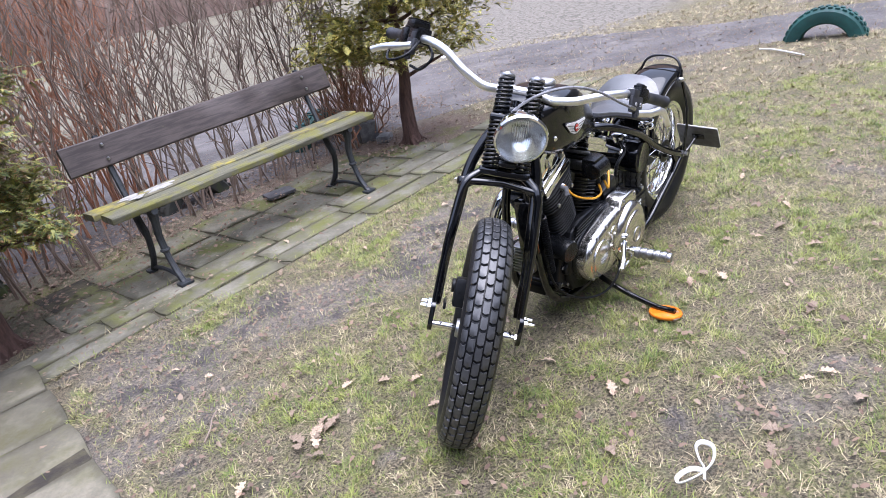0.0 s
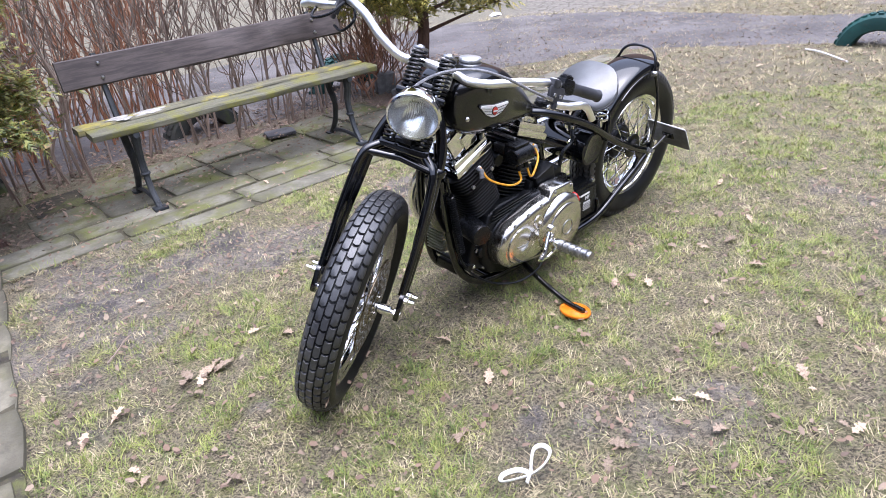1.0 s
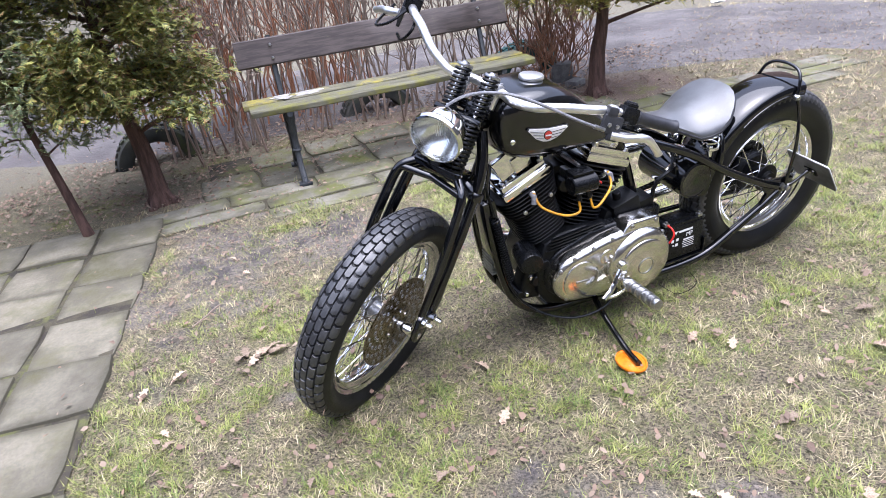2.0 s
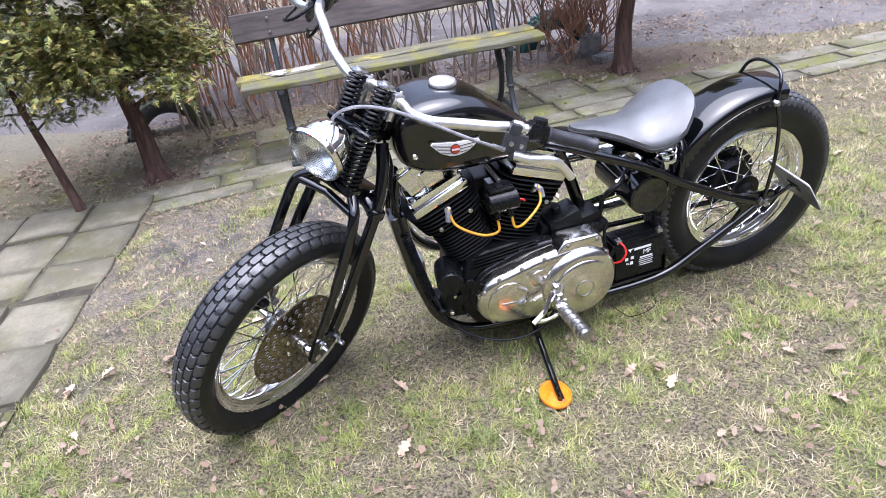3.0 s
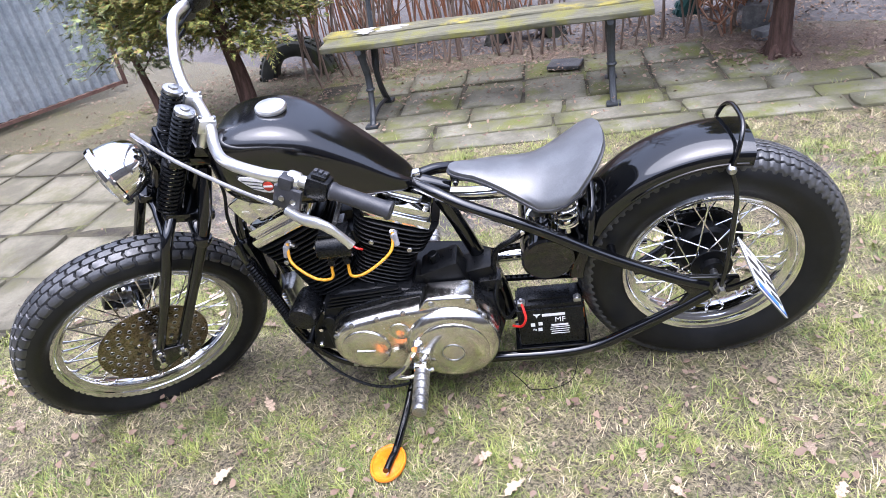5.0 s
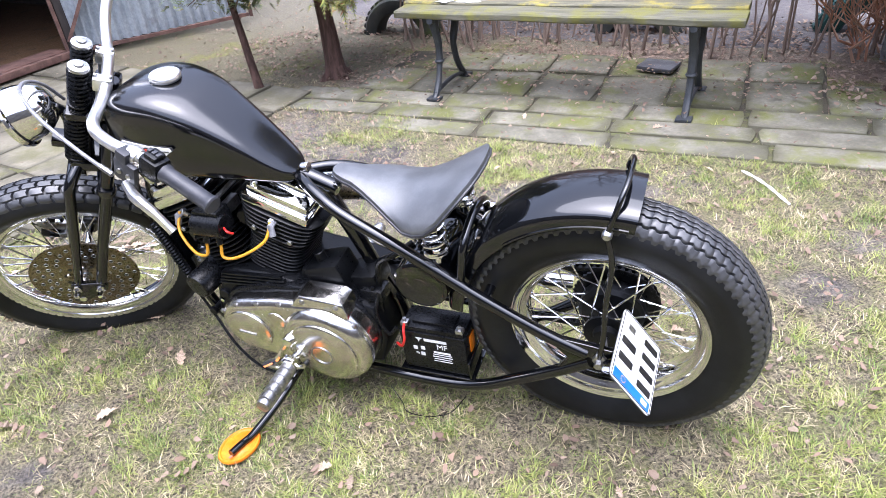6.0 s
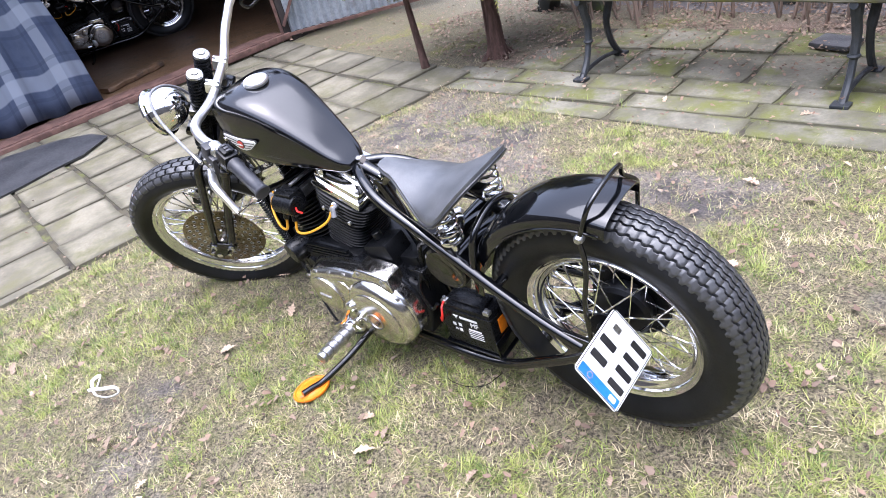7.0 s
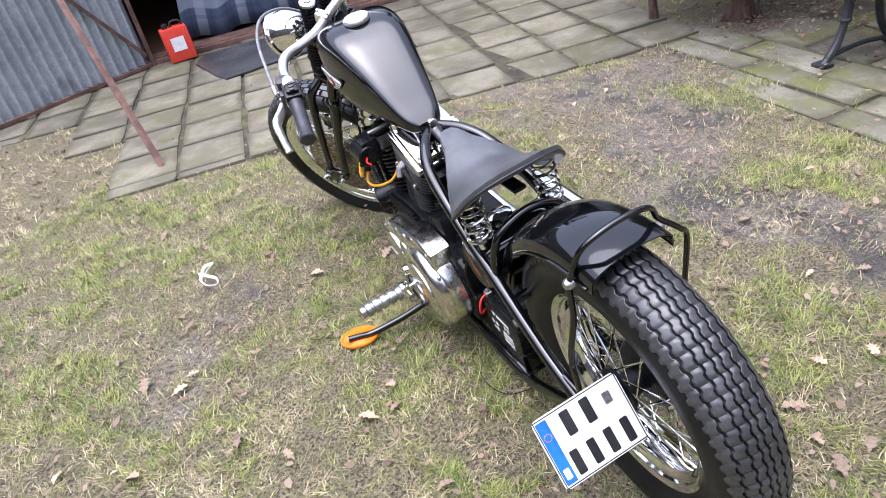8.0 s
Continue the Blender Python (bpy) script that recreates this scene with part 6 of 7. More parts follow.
for k in range(4):
    part("case_rib", block((0.875, 0.108, 0.352 + 0.011 * k), (0.22 - 0.012 * k, 0.012, 0.0045), 0.001, pose(0, 0, 0, 0, 4, 0)), M_MATT, crank)
# the black rear half of the primary case, a lip wider than its polished face, and the cast front mount
part("primary_case", plate(hull([*circle(0.893, 0.247, 0.100, 40), *circle(0.672, 0.243, 0.131, 48), (0.83, 0.372), (0.61, 0.37)]), 0.055, 0.118, 0.014, 4), M_PLASTIC, crank, "satin black rear half of the primary case")
part("case_nose", join(plate(hull([*circle(0.985, 0.20, 0.045, 16), *circle(1.045, 0.19, 0.024, 12), *circle(1.0, 0.31, 0.03, 12)]), 0.03, 0.085, 0.01), rod((0.99, 0.08, 0.30), (0.99, 0.115, 0.30), 0.016), rod((1.01, 0.08, 0.235), (1.01, 0.10, 0.235), 0.02)), M_MATT, crank, "black cast engine nose")
for bx, bz in ((1.045, 0.19), (0.995, 0.165), (1.002, 0.312), (0.955, 0.345), (1.03, 0.25)):
    part("case_bolt", lathe([(0.0085, 0), (0.0085, 0.008), (0.006, 0.011), (0.002, 0.011)], (bx, 0.083, bz), (0, 1, 0), 6), M_CHROME, crank)


def cylinder(name, base_x, lean, label):
    """One finned cylinder with its head and rocker cover; it leans in the bike's plane."""
    m = Matrix.Translation((base_x, 0, 0.375)) @ pose(0, 0, 0, 0, lean, 0)

    def fin_outline(sx, sy, cut=0.25):
        pts = []
        for k in range(32):
            a = 2 * math.pi * k / 32
            c, s = math.cos(a), math.sin(a)
            pts.append((sx * math.copysign(abs(c) ** 0.55, c), sy * math.copysign(abs(s) ** 0.55, s)))
        return pts

    fins = []
    for k in range(10):
        z = 0.008 + k * 0.0125
        loops = [[(x * f, y * f, zz) for x, y in fin_outline(0.079, 0.082)] for f, zz in ((0.985, z - 0.0022), (1.0, z - 0.0012), (1.0, z + 0.0012), (0.985, z + 0.0022))]
        fins.append(rings(loops))
    barrel = part(name, moved(lathe([(0.062, -0.02), (0.062, 0.12)], (0, 0, 0), (0, 0, 1), 24), m), M_MATT, bike, label)
    for k in range(6):
        z = 0.137 + k * 0.0135
        w = 0.094 + 0.003 * k
        loops = [[(x * f, y * f, zz) for x, y in fin_outline(w, 0.090)] for f, zz in ((0.985, z - 0.0024), (1.0, z - 0.0014), (1.0, z + 0.0014), (0.985, z + 0.0024))]
        fins.append(rings(loops))
    part("cylinder_head", moved(lathe([(0.066, 0.125), (0.07, 0.22)], (0, 0, 0), (0, 0, 1), 24), m), M_MATT, barrel, "black cylinder head")
    for g in fins:
        part("cooling_fin", moved(g, m), M_MATT, barrel)
    cover = join(block((0, 0.004, 0.228), (0.172, 0.166, 0.026), 0.009), block((0, 0.004, 0.252), (0.158, 0.150, 0.026), 0.010), block((0.0, 0, 0.272), (0.11, 0.085, 0.022), 0.010))
    rc = part("rocker_cover", moved(cover, m), M_CHROME, barrel, "chrome rocker cover")
    for x in (-0.066, 0.066):
        for y in (-0.06, 0.068):
            part("bolt", moved(rod((x, y, 0.262), (x, y, 0.272), 0.0065, 6), m), M_STEEL, rc)
    plug = part("spark_plug", moved(join(rod((0.0, 0.062, 0.160), (0.0, 0.080, 0.176), 0.008, 6), rod((0.0, 0.080, 0.176), (0.0, 0.094, 0.198), 0.0085, 10)), m), M_STEEL, barrel, "spark plug with grey cap")
    for x in (-0.05, 0.045):
        part("head_bolt", moved(rod((x, 0.087, 0.15), (x, 0.094, 0.15), 0.007, 6), m), M_STEEL, barrel)
    return m @ Vector((0.0, 0.094, 0.198))


plug_front = cylinder("front_cylinder", 0.950, 22.5, "black finned front cylinder")
plug_rear = cylinder("rear_cylinder", 0.838, -22.5, "black finned rear cylinder")

# ignition coil between the cylinders, yellow leads
coil_c = Vector((0.890, 0.142, 0.575))
coil_part = part("ignition_coil", join(rod(coil_c + Vector((-0.042, 0.006, 0)), coil_c + Vector((0.042, 0.006, 0)), 0.029, 22), block(coil_c + Vector((0, -0.012, 0.004)), (0.074, 0.05, 0.056), 0.012), block(coil_c + Vector((0, -0.01, 0.033)), (0.07, 0.046, 0.010), 0.003), rod(coil_c + Vector((0.02, 0.02, -0.045)), coil_c + Vector((0.016, 0.012, -0.02)), 0.009), rod(coil_c + Vector((-0.02, 0.02, -0.045)), coil_c + Vector((-0.016, 0.012, -0.02)), 0.009)), M_PLASTIC, bike, "black ignition coil")
part("red_lead", bent([coil_c + Vector((-0.041, 0.012, 0.0)), coil_c + Vector((-0.055, 0.02, -0.004)), coil_c + Vector((-0.062, 0.012, -0.014))], 0.0028, 6), M_RED, coil_part)
part("coil_bracket", join(block((0.89, 0.085, 0.575), (0.02, 0.09, 0.03), 0.003), rod((0.885, 0.03, 0.62), (0.885, 0.12, 0.62), 0.006)), M_STEEL, coil_part)
for name, plug, sx, dip in (("plug_lead", plug_front, 1, (0.960, 0.165, 0.497)), ("plug_lead", plug_rear, -1, (0.828, 0.160, 0.497))):
    start = coil_c + Vector((0.02 * sx, 0.02, -0.045))
    mid = Vector(dip)
    part(name, bent([start, start + Vector((0.005 * sx, 0.012, -0.03)), mid, plug.lerp(mid, 0.35) + Vector((0.014 * sx, 0.012, -0.012)), plug + Vector((0, 0.004, 0.002))], 0.0038, 10), M_YELLOW, bike, "yellow ignition lead")
    part("plug_boot", tube([plug - Vector((0, 0.012, 0.006)), plug + Vector((0.003 * sx, 0.012, -0.006)), plug + Vector((0.006 * sx, 0.018, -0.028))], 0.0085, 10), M_CABLE, bike, "grey plug boot")

# primary cover
front_c, rear_c = (0.893, 0.243), (0.672, 0.240)
outline = hull([*circle(*front_c, 0.091, 40), *circle(*rear_c, 0.128, 48), (0.80, 0.357), (0.62, 0.352)])
primary = part("primary_cover", plate(outline, 0.095, 0.168, 0.026, 5), M_WORN, bike, "polished primary drive cover, slightly tarnished")
part("primary_step", plate([(0.752, 0.33), (0.722, 0.378), (0.706, 0.389), (0.606, 0.386), (0.592, 0.376), (0.586, 0.33)], 0.10, 0.162, 0.010), M_WORN, primary)
part("clutch_dome", lathe([(0.122, -0.004), (0.119, 0.014), (0.108, 0.026), (0.096, 0.031), (0.09, 0.031)], (rear_c[0] - 0.006, 0.158, rear_c[1] - 0.004), (0, 1, 0), 56), M_WORN, primary, "round polished clutch cover")
part("derby_cover", lathe([(0.093, 0.0), (0.092, 0.006), (0.085, 0.011), (0.05, 0.0135), (0.004, 0.014)], (rear_c[0] - 0.008, 0.187, rear_c[1] - 0.006), (0, 1, 0), 48), M_WORN, primary)
part("derby_ring", lathe([(0.030, 0.0), (0.030, 0.0022), (0.027, 0.0024), (0.027, 0.0)], (rear_c[0] - 0.008, 0.2005, rear_c[1] - 0.006), (0, 1, 0), 30), M_STEEL, primary)
part("alternator_cover", lathe([(0.066, 0.0), (0.064, 0.008), (0.054, 0.012), (0.02, 0.014), (0.004, 0.0142)], (front_c[0], 0.165, front_c[1]), (0, 1, 0), 40), M_WORN, primary, "round polished alternator cover")
part("cover_slot", block((front_c[0], 0.1803, front_c[1]), (0.05, 0.0025, 0.006), 0.001, pose(0, 0, 0, 0, -6, 0)), M_STEEL, primary)
part("inspection_cover", lathe([(0.028, 0.0), (0.027, 0.004), (0.022, 0.006), (0.003, 0.006)], (0.795, 0.167, 0.295), (0, 1, 0), 28), M_WORN, primary)
screw = mesh_of("cover_screw", lathe([(0.0075, 0), (0.0075, 0.005), (0.005, 0.007), (0.002, 0.007)], (0, 0, 0), (0, 1, 0), 8), M_STEEL)
for x, z in ((0.965, 0.29), (0.915, 0.322), (0.845, 0.337), (0.775, 0.349), (0.575, 0.315), (0.553, 0.22), (0.60, 0.14), (0.76, 0.135), (0.84, 0.165), (0.94, 0.178), (0.70, 0.374), (0.608, 0.371)):
    part("cover_screw", screw, None, primary, m=Matrix.Translation((x, 0.158, z)))

# shift linkage, footpegs, controls
peg = part("footpeg", lathe([(0.0135, 0.0)] + [q for k in range(5) for q in ((0.0205, 0.006 + k * 0.024), (0.0205, 0.020 + k * 0.024), (0.0165, 0.0225 + k * 0.024), (0.0165, 0.0275 + k * 0.024))] + [(0.0185, 0.124), (0.017, 0.132), (0.006, 0.134)], (0.748, 0.232, 0.208), (-0.02, 0.985, 0.04), 18), M_STEEL, bike, "ribbed aluminium footpeg")
part("peg_mount", join(rod((0.75, 0.12, 0.206), (0.75, 0.238, 0.208), 0.011), block((0.752, 0.222, 0.208), (0.034, 0.026, 0.034), 0.006)), M_CHROME, peg)
part("shift_lever", join(bent([(0.755, 0.195, 0.262), (0.775, 0.2, 0.235), (0.80, 0.21, 0.20), (0.84, 0.222, 0.178)], 0.008, 8), rod((0.755, 0.175, 0.262), (0.755, 0.206, 0.262), 0.015)), M_CHROME, bike, "chrome shift lever")
part("shift_rod", bent([(0.84, 0.215, 0.178), (0.79, 0.215, 0.170), (0.72, 0.215, 0.195)], 0.006, 8), M_CHROME, bike)
part("footpeg", lathe([(0.0135, 0.0)] + [q for k in range(5) for q in ((0.0205, 0.006 + k * 0.024), (0.0205, 0.020 + k * 0.024), (0.0165, 0.0225 + k * 0.024), (0.0165, 0.0275 + k * 0.024))] + [(0.0185, 0.124), (0.017, 0.132)], (0.748, -0.20, 0.208), (-0.02, -0.985, 0.04), 18), M_STEEL, bike, "ribbed aluminium footpeg")
stand = part("kickstand", bent([(0.785, 0.085, 0.105), (0.802, 0.152, 0.088), (0.818, 0.25, 0.068), (0.836, 0.35, 0.060), (0.845, 0.39, 0.066), (0.852, 0.425, 0.072)], 0.0100, 10), M_BLACK, bike, "black kickstand")
part("stand_pivot", rod((0.785, 0.085, 0.09), (0.785, 0.085, 0.13), 0.02), M_BLACK, stand)
# control cable that hangs below the engine
part("hanging_cable", bent([(1.14, 0.078, 0.50), (1.12, 0.085, 0.30), (1.075, 0.10, 0.19), (1.0, 0.14, 0.125), (0.90, 0.175, 0.098), (0.80, 0.185, 0.115), (0.74, 0.17, 0.17)], 0.0042, 8), M_PLASTIC, bike, "black control cable")
# oil filter, regulator, horn
part("oil_filter", lathe([(0.02, -0.045), (0.037, -0.04), (0.039, -0.03), (0.039, 0.042), (0.035, 0.05), (0.012, 0.052)], (1.042, 0.085, 0.335), (0.18, 1, -0.05), 26), M_PLASTIC, bike, "black oil filter canister")
regulator = part("regulator", block((1.105, -0.01, 0.305), (0.025, 0.075, 0.10), 0.006), M_STEEL, bike, "finned metal voltage regulator")
for k in range(9):
    part("regulator_fin", block((1.124, -0.01, 0.259 + 0.0115 * k), (0.018, 0.07, 0.004), 0.001), M_STEEL, regulator)
part("engine_mount", join(block((1.06, 0, 0.17), (0.05, 0.10, 0.035), 0.008), rod((1.075, -0.09, 0.205), (1.075, 0.095, 0.205), 0.008), rod((1.075, 0.09, 0.205), (1.075, 0.102, 0.205), 0.013, 6)), M_MATT, bike)

# carburettor side and exhaust on the right
part("air_cleaner", lathe([(0.03, 0.0), (0.055, 0.006), (0.062, 0.016), (0.062, 0.03), (0.05, 0.04), (0.01, 0.042)], (0.88, -0.095, 0.49), (0, -1, 0), 32), M_CHROME, bike, "round chrome air cleaner")
exhaust = part("exhaust_pipe", join(tube(glide([(1.03, -0.07, 0.535), (1.10, -0.10, 0.50), (1.10, -0.14, 0.38), (1.02, -0.165, 0.27), (0.85, -0.175, 0.22), (0.5, -0.18, 0.22), (0.12, -0.185, 0.225)], 6), 0.021, 16), tube(glide([(0.74, -0.07, 0.53), (0.69, -0.13, 0.50), (0.60, -0.155, 0.47), (0.45, -0.16, 0.46), (0.24, -0.165, 0.45)], 6), 0.021, 16)), M_CHROME, bike, "chrome exhaust pipes, browned by heat near the engine")
part("exhaust_stub", tube([(0.745, -0.062, 0.545), (0.715, -0.095, 0.528), (0.675, -0.138, 0.498), (0.655, -0.143, 0.489)], [0.036, 0.034, 0.029, 0.024], 20), M_DISC, exhaust, "heat-browned steel stub")
# intake and rocker bracket seen between the cylinders
part("carburettor", join(block((0.88, -0.05, 0.53), (0.07, 0.10, 0.08), 0.014), rod((0.88, -0.02, 0.52), (0.88, 0.05, 0.52), 0.024)), M_MATT, bike)
part("tank_bracket", block((0.968, 0.05, 0.668), (0.03, 0.02, 0.05), 0.003), M_CHROME, bike)
for bx, bz in ((0.985, 0.645), (0.79, 0.63)):
    part("bracket_bolt", rod((bx, 0.068, bz), (bx, 0.068, bz + 0.024), 0.0075, 8), M_CHROME, bike)
part("fork_stop_bracket", join(block((1.10, 0.062, 0.655), (0.07, 0.02, 0.07), 0.006, pose(0, 0, 0, 0, 30, 0)), block((1.055, 0.05, 0.66), (0.06, 0.06, 0.05), 0.008, pose(0, 0, 0, 0, 24, 0))), M_CHROME, bike, "chrome bracket ahead of the rocker cover")

# oil tank, battery, chain
oil = part("oil_tank", lathe([(0.010, -0.118), (0.056, -0.118), (0.064, -0.112), (0.065, -0.10), (0.065, 0.094), (0.064, 0.104), (0.058, 0.108), (0.056, 0.1065), (0.01, 0.1065)], (0.404, 0.0, 0.428), (0, 1, 0), 40), M_BLACK, bike, "gloss black round oil tank")
part("filler_cap", lathe([(0.024, 0.0), (0.024, 0.012), (0.030, 0.014), (0.030, 0.026), (0.022, 0.030), (0.004, 0.031)], (0.415, 0.01, 0.488), (0.1, 0.05, 1), 24), M_CHROME, oil, "chrome oil filler cap")
part("oil_hose", bent([(0.44, 0.03, 0.49), (0.48, 0.06, 0.47), (0.53, 0.055, 0.43), (0.545, 0.06, 0.34), (0.55, 0.07, 0.25)], 0.0075, 8), M_PLASTIC, oil)
part("hose_clip", rod((0.485, 0.05, 0.462), (0.452, 0.05, 0.482), 0.010, 8), M_CHROME, oil)
part("wiring", join(bent([(0.535, 0.08, 0.36), (0.545, 0.098, 0.30), (0.525, 0.10, 0.24), (0.50, 0.095, 0.262)], 0.005, 8), bent([(0.55, 0.075, 0.37), (0.57, 0.09, 0.30), (0.548, 0.095, 0.24)], 0.0045, 8), block((0.555, 0.06, 0.345), (0.06, 0.05, 0.035), 0.006)), M_PLASTIC, bike, "black wires and plugs")

BAT = Matrix.Translation((0.412, 0.052, 0.198)) @ pose(0, 0, 0, 3, 0, 0)
battery = part("battery", moved(join(block((0, 0, -0.012), (0.172, 0.086, 0.122), 0.005), block((0, 0, 0.056), (0.166, 0.08, 0.018), 0.005), block((0.0, 0.0, 0.067), (0.11, 0.05, 0.012), 0.003), block((0, 0, 0.0485), (0.175, 0.088, 0.004), 0.001)), BAT), M_PLASTIC, bike, "black starter battery with white print")
for x in (-0.072, 0.072):
    part("terminal", moved(join(block((x, 0.03, 0.066), (0.02, 0.018, 0.016), 0.003), rod((x, 0.03, 0.07), (x, 0.03, 0.082), 0.005, 6)), BAT), M_STEEL, battery)
part("red_cable", moved(join(bent([(0.072, 0.034, 0.07), (0.066, 0.055, 0.062), (0.064, 0.064, 0.04), (0.078, 0.058, 0.012), (0.10, 0.04, 0.0)], 0.0034, 8)), BAT), M_RED, battery, "red battery cable")
part("side_patch", moved(block((-0.0875, 0.0, 0.01), (0.003, 0.03, 0.05), 0.001), BAT), M_ORANGE, battery, "orange label on the battery's end")
print_face = BAT @ Matrix.Translation((0, 0.0435, 0)) @ pose(0, 0, 0, 90, 0, 180)


def printed(x, y, sx, sy):
    part("print_bar", moved(block((x, y, 0.0004), (sx, sy, 0.0008), 0), print_face), M_WHITE, battery)


printed(0.008, 0.031, 0.060, 0.0085)
part("print_mark", moved(rings([[(-0.045, 0.036, z), (-0.025, 0.036, z), (-0.033, 0.030, z), (-0.036, 0.022, z), (-0.039, 0.030, z)] for z in (0.0, 0.0008)]), print_face), M_WHITE, battery)
for k, w in enumerate((0.044, 0.050, 0.052, 0.046, 0.05)):
    printed(0.022, -0.006 - 0.0075 * k, w, 0.0055 if k == 0 else 0.0018)
for x, y in ((-0.028, 0.002), (-0.048, 0.0), (-0.03, -0.018)):
    printed(x, y, 0.011, 0.011)


def lettering(text, size, x, y):
    c = bpy.data.curves.new("lettering", "FONT")
    c.body, c.size, c.extrude, c.align_x, c.align_y = text, size, 0.0005, "CENTER", "CENTER"
    tmp = new("lettering_source", c)
    me = bpy.data.meshes.new_from_object(tmp.evaluated_get(bpy.context.evaluated_depsgraph_get()))
    bpy.data.objects.remove(tmp)
    bpy.data.curves.remove(c)
    me.transform(print_face @ Matrix.Translation((x, y, 0.0006)))
    me.materials.clear()
    me.materials.append(M_WHITE)
    part("lettering", me, None, battery, "white printed letters")


lettering("MF", 0.023, 0.024, 0.0125)
lettering("Pb", 0.010, -0.044, -0.018)
part("battery_tray", join(block((0.412, 0.05, 0.118), (0.20, 0.11, 0.006), 0.002), block((0.32, 0.05, 0.15), (0.006, 0.11, 0.06), 0.002)), M_BLACK, bike)

n_teeth = 46
teeth = [(0.098 * (1.0 if k % 2 else 0.955) * math.cos(math.pi * k / n_teeth), 0.30 + 0.098 * (1.0 if k % 2 else 0.955) * math.sin(math.pi * k / n_teeth)) for k in range(2 * n_teeth)]
part("sprocket", plate(teeth, -0.066, -0.060, 0.001, 1), M_MATT, rear_wheel, "black rear sprocket")
part("brake_drum", lathe([(0.02, -0.058), (0.070, -0.058), (0.075, -0.05), (0.075, -0.02), (0.066, -0.012), (0.03, -0.01)], (0, 0, 0.30), (0, 1, 0), 40), M_MATT, rear_wheel, "black brake drum")
link = mesh_of("chain_link", join(block((0, 0.006, 0), (0.021, 0.002, 0.012), 0.0008), block((0, -0.006, 0), (0.021, 0.002, 0.012), 0.0008), rod((0, -0.008, 0), (0, 0.008, 0), 0.0045, 8)), M_MATT)


def chain():
    path = []
    a, b = Vector((0.56, -0.063, 0.285)), Vector((0.0, -0.063, 0.30))
    ra, rb = 0.05, 0.099
    for k in range(13):
        t = radians(80 - 160 * k / 12)
        path.append(a + Vector((ra * math.cos(t), 0, ra * math.sin(t))))
    for k in range(13):
        t = radians(-82 - 196 * k / 12)
        path.append(b + Vector((rb * math.cos(t), 0, rb * math.sin(t))))
    path.append(path[0])
    run, pitch, out = 0.0, 0.0159, []
    for p, q in zip(path, path[1:]):
        l = (q - p).length
        while run <= l:
            c = p.lerp(q, run / l)
            d = (q - p).normalized()
            out.append((c, math.degrees(math.atan2(-d.z, d.x))))
            run += pitch
        run -= l
    ch = None
    for c, ang in out:
        m = Matrix.Translation(c) @ pose(0, 0, 0, 0, ang, 0)
        if ch is None:
            ch = part("chain", link, None, bike, "dark oiled drive chain", m=m)
            inv = m.inverted()
        else:
            part("chain_link", link, None, ch, m=inv @ m)


chain()

# ---- loose things on the ground ----
puck = thing("stand_pad", pose(0.719, 2.021, 0.008, 2, 1, 129), "oval orange plastic pad under the kickstand", "pad")
part("disc", lathe([(0.046, -0.006), (0.056, -0.004), (0.058, 0.002), (0.056, 0.006), (0.052, 0.006), (0.049, 0.003), (0.030, 0.003), (0.028, 0.0045), (0.004, 0.0045)], (0, 0, 0), (0, 0, 1), 32), M_ORANGE, puck, m=Matrix.Diagonal((1.04, 0.78, 1, 1)))
twine = thing("twine", pose(0.525, 1.262, 0.022), "looped flat ribbon of white twine lying on the grass", "twine")
part("loop", tube(glide([(0.0, 0.0, 0.004), (-0.03, 0.004, 0.014), (-0.068, -0.006, 0.010), (-0.074, -0.024, 0.006), (-0.044, -0.026, 0.012), (0.002, -0.004, 0.008), (0.034, 0.022, 0.012), (0.052, 0.066, 0.010), (0.036, 0.094, 0.006), (0.012, 0.076, 0.012), (0.002, 0.03, 0.010), (0.0, 0.0, 0.014), (-0.012, -0.03, 0.004)], 6), 0.0062, 8, flat=0.45), M_CLOTH, twine)
rag = thing("cloth_strip", pose(0.31, 4.06, -0.025) @ Matrix.Diagonal((0.75, 0.75, 0.6, 1)), "twisted strip of white cloth lying on the lawn by the paving", "cloth")
part("strip", tube(glide([(-0.2, 0.03, 0.0), (-0.1, 0.02, 0.01), (0.0, 0.01, 0.008), (0.1, -0.015, 0.01), (0.19, -0.03, 0.0)], 6), [0.005 + 0.004 * abs(math.sin(k * 0.55)) for k in range(25)], 8, flat=0.6), M_CLOTH, rag)


wire = thing("wire", pose(0.80, 2.5, 0.006), "thin black wire lying in the grass under the engine", "wire")
part("strand", bent([(-0.057, -0.074, 0.05), (-0.02, -0.06, 0.018), (0.007, -0.057, 0.006), (0.045, -0.015, 0.004), (0.062, 0.041, 0.006), (0.033, 0.098, 0.012)], 0.0012, 5), M_PLASTIC, wire)
stick = thing("stick", pose(2.95, 5.37, 0.0), "pale dry stick lying on the lawn", "stick")
part("wood", bent([(-0.04, 0.26, 0.0), (-0.012, 0.1, 0.012), (0.015, -0.08, 0.01), (0.04, -0.26, 0.004)], 0.0065, 7), M_CLOTH, stick)
twig = thing("twig", pose(-0.89, 1.93, 0.006), "thin dry twig lying on the bare soil", "twig")
part("wood", bent([(-0.004, -0.08, 0.0), (0.004, -0.02, 0.006), (-0.004, 0.04, 0.004), (0.004, 0.08, 0.008)], 0.0028, 6), M_TWIG, twig)
